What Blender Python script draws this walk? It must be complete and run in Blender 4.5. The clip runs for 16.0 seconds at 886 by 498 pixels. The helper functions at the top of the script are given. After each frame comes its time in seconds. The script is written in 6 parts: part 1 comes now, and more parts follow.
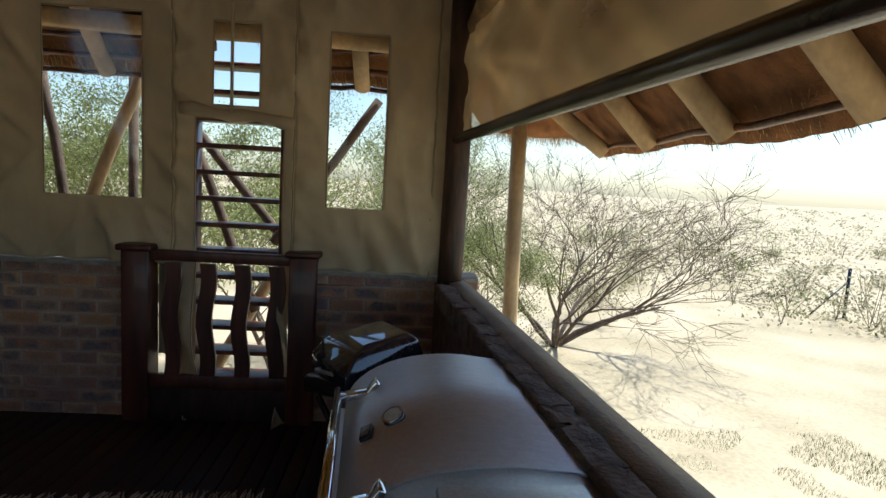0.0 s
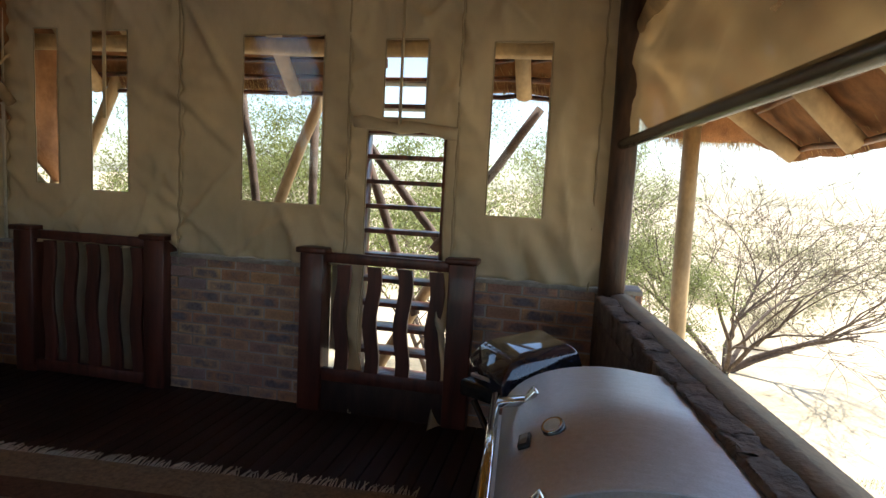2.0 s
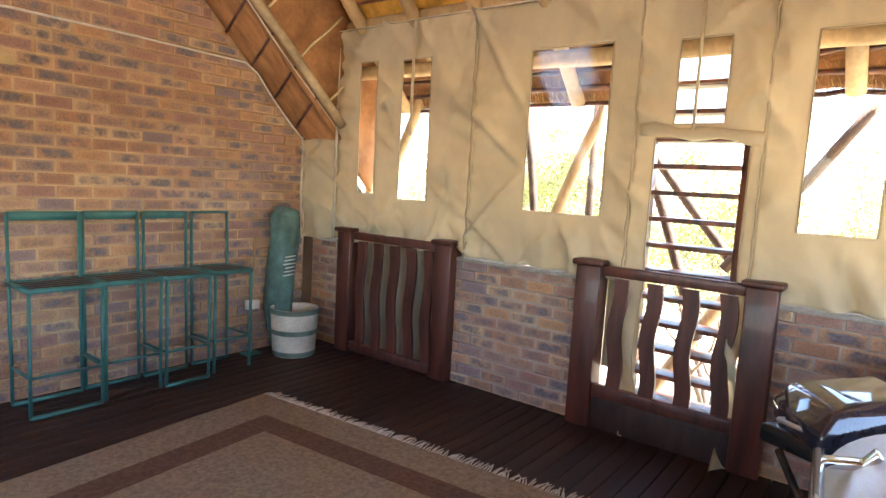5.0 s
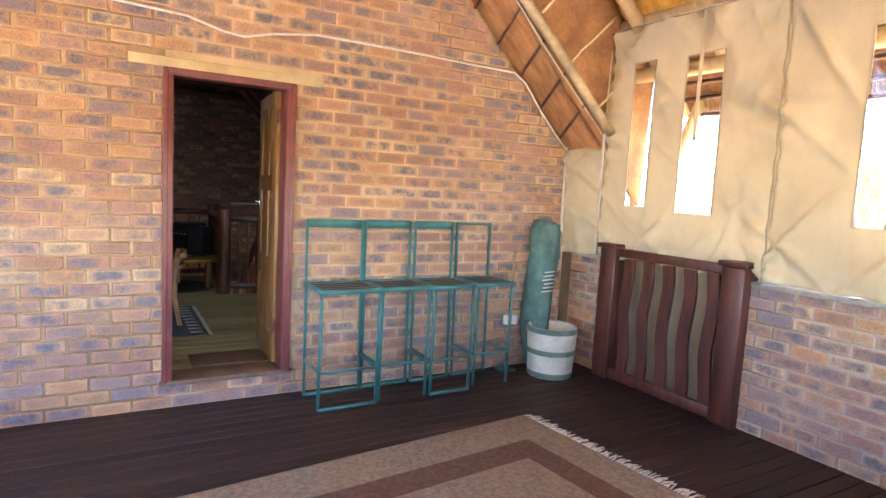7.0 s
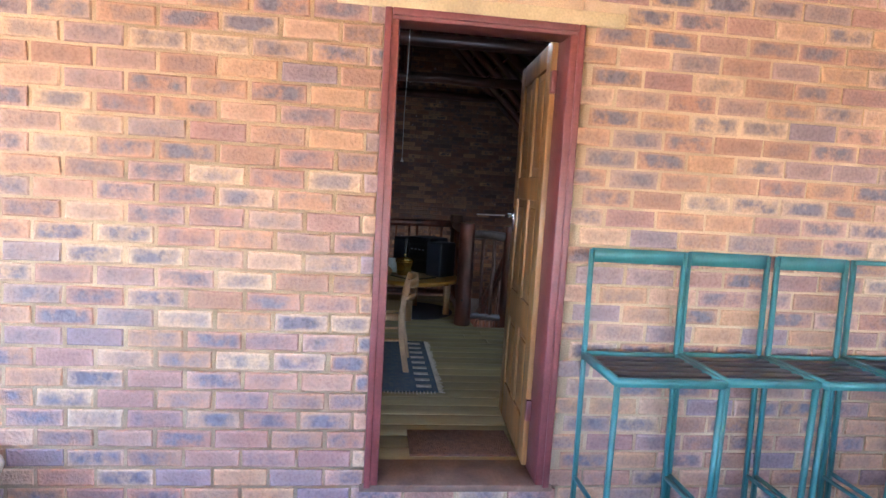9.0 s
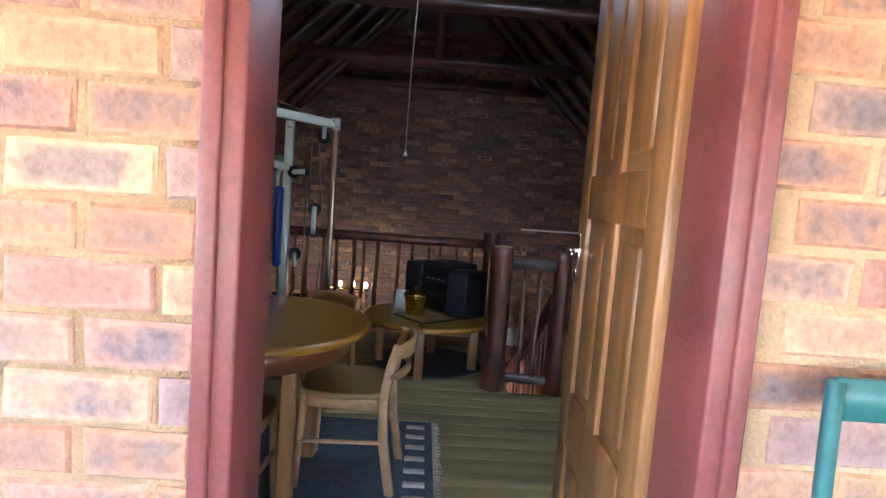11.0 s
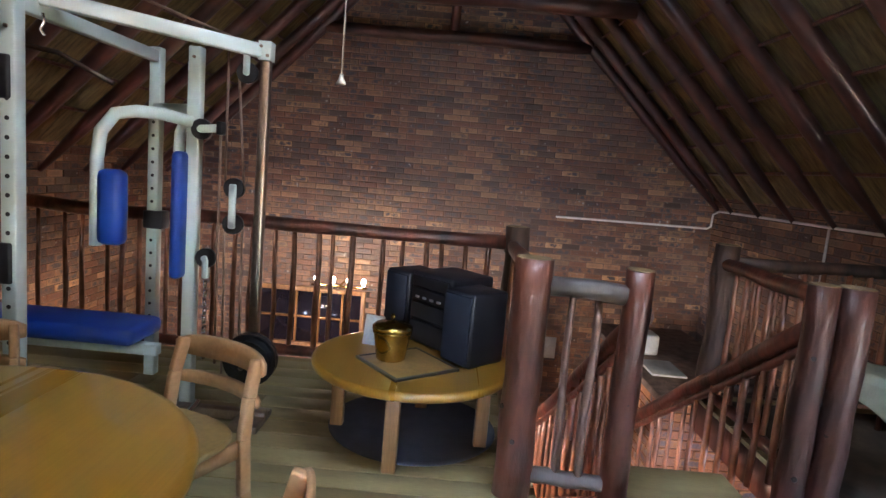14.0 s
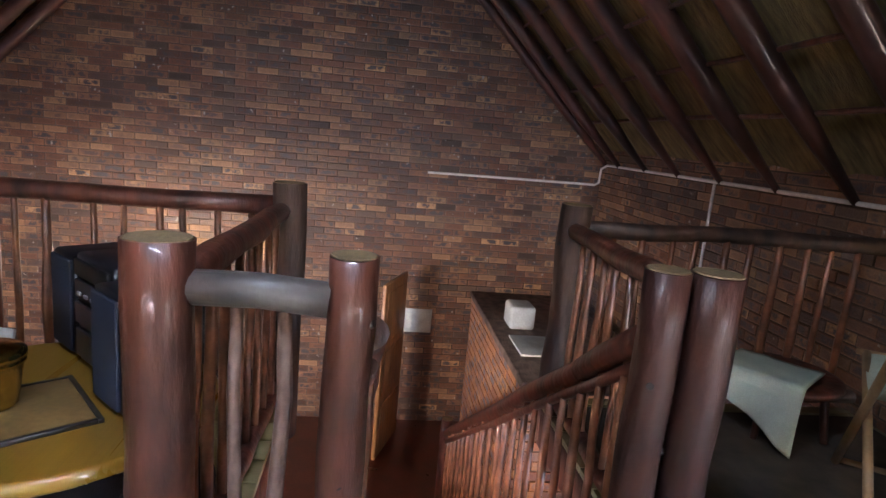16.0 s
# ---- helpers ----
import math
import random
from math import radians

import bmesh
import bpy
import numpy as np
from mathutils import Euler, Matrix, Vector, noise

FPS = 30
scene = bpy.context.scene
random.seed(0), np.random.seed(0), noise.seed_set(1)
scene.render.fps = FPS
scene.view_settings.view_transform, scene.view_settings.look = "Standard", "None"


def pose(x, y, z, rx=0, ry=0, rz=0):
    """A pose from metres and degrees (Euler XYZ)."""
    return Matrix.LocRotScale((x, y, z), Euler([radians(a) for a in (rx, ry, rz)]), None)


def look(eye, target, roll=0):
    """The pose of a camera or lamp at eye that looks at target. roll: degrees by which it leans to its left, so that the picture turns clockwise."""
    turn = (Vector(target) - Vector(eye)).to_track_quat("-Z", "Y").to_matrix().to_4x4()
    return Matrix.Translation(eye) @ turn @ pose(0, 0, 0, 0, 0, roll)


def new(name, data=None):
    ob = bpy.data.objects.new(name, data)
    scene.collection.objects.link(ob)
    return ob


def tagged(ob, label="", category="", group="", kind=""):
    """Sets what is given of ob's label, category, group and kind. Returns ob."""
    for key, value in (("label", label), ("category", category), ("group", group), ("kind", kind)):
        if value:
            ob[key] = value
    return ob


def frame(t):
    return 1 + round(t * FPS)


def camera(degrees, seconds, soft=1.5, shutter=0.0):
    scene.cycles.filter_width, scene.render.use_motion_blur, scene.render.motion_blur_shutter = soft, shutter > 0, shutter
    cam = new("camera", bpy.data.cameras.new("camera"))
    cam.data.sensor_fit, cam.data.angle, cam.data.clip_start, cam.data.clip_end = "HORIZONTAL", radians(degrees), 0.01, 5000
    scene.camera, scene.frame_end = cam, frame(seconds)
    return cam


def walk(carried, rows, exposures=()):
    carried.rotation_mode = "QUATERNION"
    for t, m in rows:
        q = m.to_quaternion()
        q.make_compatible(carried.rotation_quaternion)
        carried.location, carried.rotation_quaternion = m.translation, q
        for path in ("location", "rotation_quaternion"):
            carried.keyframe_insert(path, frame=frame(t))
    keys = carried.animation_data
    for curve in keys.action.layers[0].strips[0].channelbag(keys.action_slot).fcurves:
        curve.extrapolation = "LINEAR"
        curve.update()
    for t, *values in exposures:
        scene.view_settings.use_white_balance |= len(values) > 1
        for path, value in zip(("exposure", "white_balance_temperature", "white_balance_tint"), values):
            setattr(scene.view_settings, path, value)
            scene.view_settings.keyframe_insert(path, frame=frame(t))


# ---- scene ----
cam = camera(74.0, 16.0)
PATH = [
    (0, (0.733, 0.396, 1.653), (0.845, 2.38, 1.429), 3.2),
    (0.5, (0.725, 0.418, 1.642), (0.691, 2.405, 1.422), 3.1),
    (1, (0.719, 0.42, 1.636), (0.552, 2.401, 1.418), 3.1),
    (1.5, (0.713, 0.411, 1.633), (0.423, 2.378, 1.417), 3.1),
    (2, (0.709, 0.421, 1.625), (0.3, 2.367, 1.413), 3.0),
    (2.5, (0.703, 0.407, 1.632), (0.179, 2.325, 1.417), 3.1),
    (3, (0.711, 0.413, 1.621), (0.064, 2.294, 1.412), 3.1),
    (3.2, (0.709, 0.394, 1.635), (0.009, 2.255, 1.418), 3.2),
    (5.5, (0.567, 0.457, 1.609), (-0.794, 1.907, 1.395), 3.1),
    (6, (0.495, 0.459, 1.604), (-1.005, 1.765, 1.392), 3.1),
    (6.5, (0.381, 0.435, 1.586), (-1.226, 1.607, 1.375), 3.2),
    (7, (0.205, 0.465, 1.545), (-1.518, 1.459, 1.342), 3.1),
    (7.5, (-0.132, 0.538, 1.531), (-1.982, 1.269, 1.319), 3.2),
    (8, (-0.548, 0.597, 1.52), (-2.476, 1.086, 1.305), 3.2),
    (8.5, (-0.985, 0.689, 1.517), (-2.942, 1.041, 1.302), 3.3),
    (9, (-1.467, 0.772, 1.508), (-3.442, 1.009, 1.295), 3.4),
    (9.5, (-1.93, 0.825, 1.503), (-3.91, 1.017, 1.3), 3.7),
    (10, (-2.364, 0.922, 1.5), (-4.348, 1.085, 1.307), 4.2),
    (10.2, (-2.511, 0.966, 1.501), (-4.497, 1.107, 1.31), 4.4),
    (12.3, (-3.842, 1.2, 1.496), (-5.833, 1.22, 1.307), 4.3),
    (12.5, (-3.931, 1.206, 1.487), (-5.922, 1.212, 1.297), 4.5),
    (13, (-4.22, 1.235, 1.478), (-6.21, 1.214, 1.275), 4.7),
    (13.5, (-4.457, 1.294, 1.487), (-6.445, 1.263, 1.267), 4.8),
    (14, (-4.746, 1.322, 1.473), (-6.729, 1.306, 1.212), 5.0),
    (14.5, (-5.028, 1.451, 1.472), (-7.01, 1.489, 1.202), 5.0),
    (15, (-5.244, 1.631, 1.47), (-7.222, 1.734, 1.187), 4.9),
    (15.5, (-5.489, 1.88, 1.446), (-7.453, 2.064, 1.121), 5.2),
    (16, (-5.756, 2.128, 1.434), (-7.705, 2.367, 1.058), 5.2),
]
walk(cam, [(t, look(eye, target, roll)) for t, eye, target, roll in PATH],
     [(0, 0.8, 5900, 3), (1.5, 1.35, 6100, 6), (3.0, 2.0, 6500, 10), (4.2, 3.1, 6500, 11), (5.5, 4.15, 6200, 12), (7.0, 4.66, 5950, 15),
      (8.0, 4.85, 5550, 17), (9.0, 4.87, 5200, 18), (10.2, 4.9, 5100, 18), (12.3, 6.7, 5600, 17), (14.0, 6.8, 5500, 19), (16, 6.8, 5450, 21)])

# ---- world, sun, exposure ----
world = bpy.data.worlds.new("sky")
scene.world = world
world.use_nodes = True
wn = world.node_tree.nodes
sky = wn.new("ShaderNodeTexSky")
sky.sky_type, sky.sun_disc = "NISHITA", False
sky.sun_elevation, sky.sun_rotation = radians(58), radians(60)
wn["Background"].inputs["Strength"].default_value = 0.12
world.node_tree.links.new(sky.outputs["Color"], wn["Background"].inputs["Color"])
sun = new("sun", bpy.data.lights.new("sun", "SUN"))
sun.data.energy, sun.data.angle, sun.data.color = 4.0, radians(0.6), (1.0, 0.95, 0.87)
sun.matrix_world = look((8.0, 4.6, 14.8), (0, 0, 0))

# ---- materials ----
MATS = {}


def material(name, base, rough=0.7, metal=0.0, grain=None, var=0.25, scale=8.0, bump=0.2, bscale=60.0, coat=0.0,
             random_from=None, stretch=(1, 1, 1), fine=0.32, second=None, translucent=0.0, spread=0.0, spec=0.5):
    """A two-scale procedural surface: large stains, fine grain, bump; random_from 'object' or 'island' varies the pieces."""
    m = bpy.data.materials.new(name)
    m.use_nodes = True
    nt = m.node_tree
    b = nt.nodes["Principled BSDF"]
    b.inputs["Roughness"].default_value = rough
    b.inputs["Metallic"].default_value = metal
    b.inputs["Coat Weight"].default_value = coat
    b.inputs["Specular IOR Level"].default_value = spec
    L = nt.links.new
    tc = nt.nodes.new("ShaderNodeTexCoord")
    mp = nt.nodes.new("ShaderNodeMapping")
    mp.inputs["Scale"].default_value = stretch
    L(tc.outputs["Object"], mp.inputs["Vector"])
    n1 = nt.nodes.new("ShaderNodeTexNoise")
    n1.inputs["Scale"].default_value, n1.inputs["Detail"].default_value = scale, 5
    n2 = nt.nodes.new("ShaderNodeTexNoise")
    n2.inputs["Scale"].default_value, n2.inputs["Detail"].default_value = bscale, 4
    L(mp.outputs["Vector"], n1.inputs["Vector"])
    L(mp.outputs["Vector"], n2.inputs["Vector"])
    ramp = nt.nodes.new("ShaderNodeValToRGB")
    dark = second or tuple(c * (1 - var) for c in base)
    light = tuple(min(1, c * (1 + var * 0.6)) for c in base)
    ramp.color_ramp.elements[0].position, ramp.color_ramp.elements[1].position = 0.32, 0.68
    ramp.color_ramp.elements[0].color, ramp.color_ramp.elements[1].color = (*dark, 1), (*light, 1)
    L(n1.outputs["Fac"], ramp.inputs["Fac"])
    mix = nt.nodes.new("ShaderNodeMixRGB")
    mix.blend_type = "MULTIPLY"
    mix.inputs["Fac"].default_value = fine
    L(ramp.outputs["Color"], mix.inputs["Color1"])
    r2 = nt.nodes.new("ShaderNodeValToRGB")
    r2.color_ramp.elements[0].position, r2.color_ramp.elements[1].position = 0.3, 0.65
    r2.color_ramp.elements[0].color = (0.45, 0.43, 0.4, 1)
    L(n2.outputs["Fac"], r2.inputs["Fac"])
    L(r2.outputs["Color"], mix.inputs["Color2"])
    out = mix.outputs["Color"]
    if random_from:
        src = nt.nodes.new("ShaderNodeObjectInfo" if random_from == "object" else "ShaderNodeNewGeometry")
        r = src.outputs["Random" if random_from == "object" else "Random Per Island"]
        hv = nt.nodes.new("ShaderNodeHueSaturation")
        mr = nt.nodes.new("ShaderNodeMapRange")
        mr.inputs["To Min"].default_value, mr.inputs["To Max"].default_value = 1 - spread, 1 + spread
        L(r, mr.inputs["Value"])
        L(mr.outputs["Result"], hv.inputs["Value"])
        L(out, hv.inputs["Color"])
        out = hv.outputs["Color"]
    L(out, b.inputs["Base Color"])
    bp = nt.nodes.new("ShaderNodeBump")
    bp.inputs["Strength"].default_value, bp.inputs["Distance"].default_value = bump, 0.01
    L(n2.outputs["Fac"], bp.inputs["Height"])
    L(bp.outputs["Normal"], b.inputs["Normal"])
    rr = nt.nodes.new("ShaderNodeMapRange")
    rr.inputs["To Min"].default_value, rr.inputs["To Max"].default_value = max(0.02, rough - (0.08 if rough > 0.25 else 0.02)), min(1, rough + (0.1 if rough > 0.25 else 0.02))
    L(n1.outputs["Fac"], rr.inputs["Value"])
    L(rr.outputs["Result"], b.inputs["Roughness"])
    if translucent:
        tr = nt.nodes.new("ShaderNodeBsdfTranslucent")
        L(out, tr.inputs["Color"])
        L(bp.outputs["Normal"], tr.inputs["Normal"])
        ms = nt.nodes.new("ShaderNodeMixShader")
        ms.inputs["Fac"].default_value = translucent
        L(b.outputs["BSDF"], ms.inputs[1])
        L(tr.outputs["BSDF"], ms.inputs[2])
        L(ms.outputs["Shader"], nt.nodes["Material Output"].inputs["Surface"])
    MATS[name] = m
    return m


def brick_material(name, random_from, dull=1.0, tone=(1, 1, 1), clinker=False):
    """Face brick: orange, pink-brown and grey-violet flashed pieces with dark flash stains and light scuffs."""
    m = bpy.data.materials.new(name)
    m.use_nodes = True
    nt = m.node_tree
    b = nt.nodes["Principled BSDF"]
    L = nt.links.new
    src = nt.nodes.new("ShaderNodeObjectInfo" if random_from == "object" else "ShaderNodeNewGeometry")
    rnd = src.outputs["Random" if random_from == "object" else "Random Per Island"]
    body = nt.nodes.new("ShaderNodeValToRGB")
    body.color_ramp.interpolation = "LINEAR"
    stops = [(0.0, (0.44, 0.24, 0.15)), (0.2, (0.6, 0.35, 0.18)), (0.38, (0.5, 0.26, 0.17)), (0.52, (0.7, 0.48, 0.28)),
             (0.68, (0.42, 0.23, 0.18)), (0.8, (0.6, 0.36, 0.24)), (0.9, (0.3, 0.22, 0.23)), (1.0, (0.64, 0.4, 0.22))]
    if clinker:
        stops = [(0.0, (0.04, 0.028, 0.026)), (0.16, (0.21, 0.12, 0.075)), (0.3, (0.075, 0.04, 0.032)), (0.45, (0.31, 0.215, 0.14)),
                 (0.6, (0.11, 0.052, 0.036)), (0.75, (0.25, 0.16, 0.11)), (0.88, (0.05, 0.042, 0.046)), (1.0, (0.46, 0.33, 0.2))]
    el = body.color_ramp.elements
    while len(el) < len(stops):
        el.new(0.5)
    for e, (p, c) in zip(el, stops):
        e.position, e.color = p, (*(v * dull * q for v, q in zip(c, tone)), 1)
    L(rnd, body.inputs["Fac"])
    tc = nt.nodes.new("ShaderNodeTexCoord")
    off = nt.nodes.new("ShaderNodeVectorMath")
    off.operation = "MULTIPLY_ADD"
    off.inputs[1].default_value = (1, 1, 1)
    sc = nt.nodes.new("ShaderNodeVectorMath")
    sc.operation = "SCALE"
    sc.inputs[0].default_value = (37, 53, 71)
    L(rnd, sc.inputs["Scale"])
    L(tc.outputs["Object"], off.inputs[0])
    L(sc.outputs["Vector"], off.inputs[2])
    flash = nt.nodes.new("ShaderNodeTexNoise")
    flash.inputs["Scale"].default_value, flash.inputs["Detail"].default_value, flash.inputs["Roughness"].default_value = 13 if clinker else 10, 6, 0.62
    fine = nt.nodes.new("ShaderNodeTexNoise")
    fine.inputs["Scale"].default_value, fine.inputs["Detail"].default_value = 75, 4
    L(off.outputs["Vector"], flash.inputs["Vector"])
    L(off.outputs["Vector"], fine.inputs["Vector"])
    fr = nt.nodes.new("ShaderNodeValToRGB")
    fr.color_ramp.elements[0].position, fr.color_ramp.elements[1].position = (0.43, 0.55) if clinker else (0.36, 0.57)
    L(flash.outputs["Fac"], fr.inputs["Fac"])
    amount = nt.nodes.new("ShaderNodeMath")
    amount.operation = "MULTIPLY"
    gate = nt.nodes.new("ShaderNodeMath")
    gate.operation = "PINGPONG"
    gate.inputs[1].default_value = 0.11
    L(rnd, gate.inputs[0])
    gate2 = nt.nodes.new("ShaderNodeMath")
    gate2.operation = "MULTIPLY"
    gate2.inputs[1].default_value = 10.0
    L(gate.outputs[0], gate2.inputs[0])
    L(fr.outputs["Color"], amount.inputs[0])
    L(gate2.outputs[0], amount.inputs[1])
    m1 = nt.nodes.new("ShaderNodeMixRGB")
    m1.inputs["Color2"].default_value = (0.06, 0.052, 0.055, 1) if clinker else (0.2, 0.165, 0.18, 1)
    # kiln marks sit in the middle of each face and leave a paler rim
    at = nt.nodes.new("ShaderNodeAttribute")
    at.attribute_name = "brick_face"
    sep = nt.nodes.new("ShaderNodeSeparateXYZ")
    L(at.outputs["Vector"], sep.inputs["Vector"])

    def inner(socket, power):
        ab = nt.nodes.new("ShaderNodeMath")
        ab.operation = "ABSOLUTE"
        L(socket, ab.inputs[0])
        pw = nt.nodes.new("ShaderNodeMath")
        pw.operation = "POWER"
        pw.inputs[1].default_value = power
        L(ab.outputs[0], pw.inputs[0])
        inv = nt.nodes.new("ShaderNodeMath")
        inv.operation = "SUBTRACT"
        inv.inputs[0].default_value = 1.0
        inv.use_clamp = True
        L(pw.outputs[0], inv.inputs[1])
        return inv.outputs[0]
    mask = nt.nodes.new("ShaderNodeMath")
    mask.operation = "MULTIPLY"
    L(inner(sep.outputs["X"], 4.5), mask.inputs[0])
    L(inner(sep.outputs["Y"], 4.0), mask.inputs[1])
    masked = nt.nodes.new("ShaderNodeMath")
    masked.operation = "MULTIPLY"
    masked.use_clamp = True
    L(amount.outputs[0], masked.inputs[0])
    soft_mask = nt.nodes.new("ShaderNodeMapRange")
    soft_mask.inputs["To Min"].default_value, soft_mask.inputs["To Max"].default_value = 0.25, 1.25
    L(mask.outputs[0], soft_mask.inputs["Value"])
    L(soft_mask.outputs["Result"], masked.inputs[1])
    rim = nt.nodes.new("ShaderNodeMixRGB")
    rim.blend_type = "MULTIPLY"
    rim.inputs["Color2"].default_value = (0.82, 0.8, 0.8, 1)
    L(mask.outputs[0], rim.inputs["Fac"])
    L(body.outputs["Color"], rim.inputs["Color1"])
    L(masked.outputs[0], m1.inputs["Fac"])
    L(rim.outputs["Color"], m1.inputs["Color1"])
    # darker blots inside the kiln marks
    blot = nt.nodes.new("ShaderNodeTexNoise")
    blot.inputs["Scale"].default_value, blot.inputs["Detail"].default_value = 34, 4
    L(off.outputs["Vector"], blot.inputs["Vector"])
    br = nt.nodes.new("ShaderNodeValToRGB")
    br.color_ramp.elements[0].position, br.color_ramp.elements[1].position = 0.5, 0.62
    L(blot.outputs["Fac"], br.inputs["Fac"])
    bf = nt.nodes.new("ShaderNodeMath")
    bf.operation = "MULTIPLY"
    L(br.outputs["Color"], bf.inputs[0])
    L(masked.outputs[0], bf.inputs[1])
    dots = nt.nodes.new("ShaderNodeMixRGB")
    dots.inputs["Color2"].default_value = (0.05, 0.045, 0.06, 1)
    bh = nt.nodes.new("ShaderNodeMath")
    bh.operation = "MULTIPLY"
    bh.inputs[1].default_value = 0.35
    L(bf.outputs[0], bh.inputs[0])
    L(bh.outputs[0], dots.inputs["Fac"])
    L(m1.outputs["Color"], dots.inputs["Color1"])
    m2 = nt.nodes.new("ShaderNodeMixRGB")
    m2.blend_type = "MULTIPLY"
    m2.inputs["Fac"].default_value = 0.4
    rf = nt.nodes.new("ShaderNodeValToRGB")
    rf.color_ramp.elements[0].position, rf.color_ramp.elements[1].position = 0.3, 0.6
    rf.color_ramp.elements[0].color = (0.4, 0.36, 0.33, 1)
    L(fine.outputs["Fac"], rf.inputs["Fac"])
    L(dots.outputs["Color"], m2.inputs["Color1"])
    L(rf.outputs["Color"], m2.inputs["Color2"])
    L(m2.outputs["Color"], b.inputs["Base Color"])
    if clinker:
        # lime specks, with lamp glints put into the colour as pale specks too
        speck = nt.nodes.new("ShaderNodeTexNoise")
        speck.inputs["Scale"].default_value, speck.inputs["Detail"].default_value = 15, 2
        L(off.outputs["Vector"], speck.inputs["Vector"])
        sr = nt.nodes.new("ShaderNodeValToRGB")
        sr.color_ramp.elements[0].position, sr.color_ramp.elements[1].position = 0.69, 0.76
        L(speck.outputs["Fac"], sr.inputs["Fac"])
        m3 = nt.nodes.new("ShaderNodeMixRGB")
        m3.inputs["Color2"].default_value = (0.36, 0.33, 0.3, 1)
        L(sr.outputs["Color"], m3.inputs["Fac"])
        L(m2.outputs["Color"], m3.inputs["Color1"])
        L(m3.outputs["Color"], b.inputs["Base Color"])
    b.inputs["Roughness"].default_value = 0.42 if clinker else 0.8
    bp = nt.nodes.new("ShaderNodeBump")
    bp.inputs["Strength"].default_value, bp.inputs["Distance"].default_value = 0.6, 0.01
    L(fine.outputs["Fac"], bp.inputs["Height"])
    L(bp.outputs["Normal"], b.inputs["Normal"])
    MATS[name] = m
    return m


def plain_glass(name, rough=0.0, tint=(1, 1, 1)):
    m = bpy.data.materials.new(name)
    m.use_nodes = True
    nt = m.node_tree
    tr = nt.nodes.new("ShaderNodeBsdfTransparent")
    tr.inputs["Color"].default_value = (*tint, 1)
    gl = nt.nodes.new("ShaderNodeBsdfGlossy")
    gl.inputs["Roughness"].default_value = 0.05
    mx = nt.nodes.new("ShaderNodeMixShader")
    mx.inputs["Fac"].default_value = 0.05
    nt.links.new(tr.outputs["BSDF"], mx.inputs[1])
    nt.links.new(gl.outputs["BSDF"], mx.inputs[2])
    nt.links.new(mx.outputs["Shader"], nt.nodes["Material Output"].inputs["Surface"])
    MATS[name] = m
    return m


def hazy_film(name):
    """Aged clear sheeting: mostly see-through, with a milky brown haze and soft gloss."""
    m = plain_glass(name, tint=(0.8, 0.71, 0.56))
    nt = m.node_tree
    df = nt.nodes.new("ShaderNodeBsdfTranslucent")
    df.inputs["Color"].default_value = (0.42, 0.33, 0.2, 1)
    n = nt.nodes.new("ShaderNodeTexNoise")
    n.inputs["Scale"].default_value, n.inputs["Detail"].default_value = 2.5, 4
    mr = nt.nodes.new("ShaderNodeMapRange")
    mr.inputs["To Min"].default_value, mr.inputs["To Max"].default_value = 0.3, 0.65
    nt.links.new(n.outputs["Fac"], mr.inputs["Value"])
    mx = nt.nodes.new("ShaderNodeMixShader")
    out = nt.nodes["Material Output"].inputs["Surface"]
    first = out.links[0].from_socket
    nt.links.new(mr.outputs["Result"], mx.inputs["Fac"])
    nt.links.new(first, mx.inputs[1])
    nt.links.new(df.outputs["BSDF"], mx.inputs[2])
    nt.links.new(mx.outputs["Shader"], out)
    return m


def glowing(name, color, strength):
    m = bpy.data.materials.new(name)
    m.use_nodes = True
    b = m.node_tree.nodes["Principled BSDF"]
    b.inputs["Base Color"].default_value = (*color, 1)
    b.inputs["Emission Color"].default_value = (*color, 1)
    b.inputs["Emission Strength"].default_value = strength
    MATS[name] = m
    return m


BRICK = brick_material("face brick", "object")
BRICK_JOINED = brick_material("face brick joined", "island")
BRICK_DARK = brick_material("clinker brick joined", "island", 1.15, (1.1, 0.9, 0.68), True)
BRICK_PALE = brick_material("rough stock brick joined", "island", 0.85, (1.1, 0.86, 0.6))
MORTAR = material("sand mortar", (0.62, 0.44, 0.26), 0.95, var=0.3, scale=3, bump=0.6, bscale=150)
MORTAR_GREY = material("grey mortar", (0.46, 0.41, 0.36), 0.95, var=0.3, scale=3, bump=0.6, bscale=150)
MORTAR_DARK = material("dark smoky mortar", (0.13, 0.095, 0.075), 0.95, var=0.4, scale=3, bump=0.6, bscale=150)
CANVAS = material("cream canvas", (0.64, 0.548, 0.385), 0.9, var=0.16, scale=2.2, bump=0.35, bscale=16, fine=0.08, stretch=(1.0, 1, 0.6), translucent=0.34)
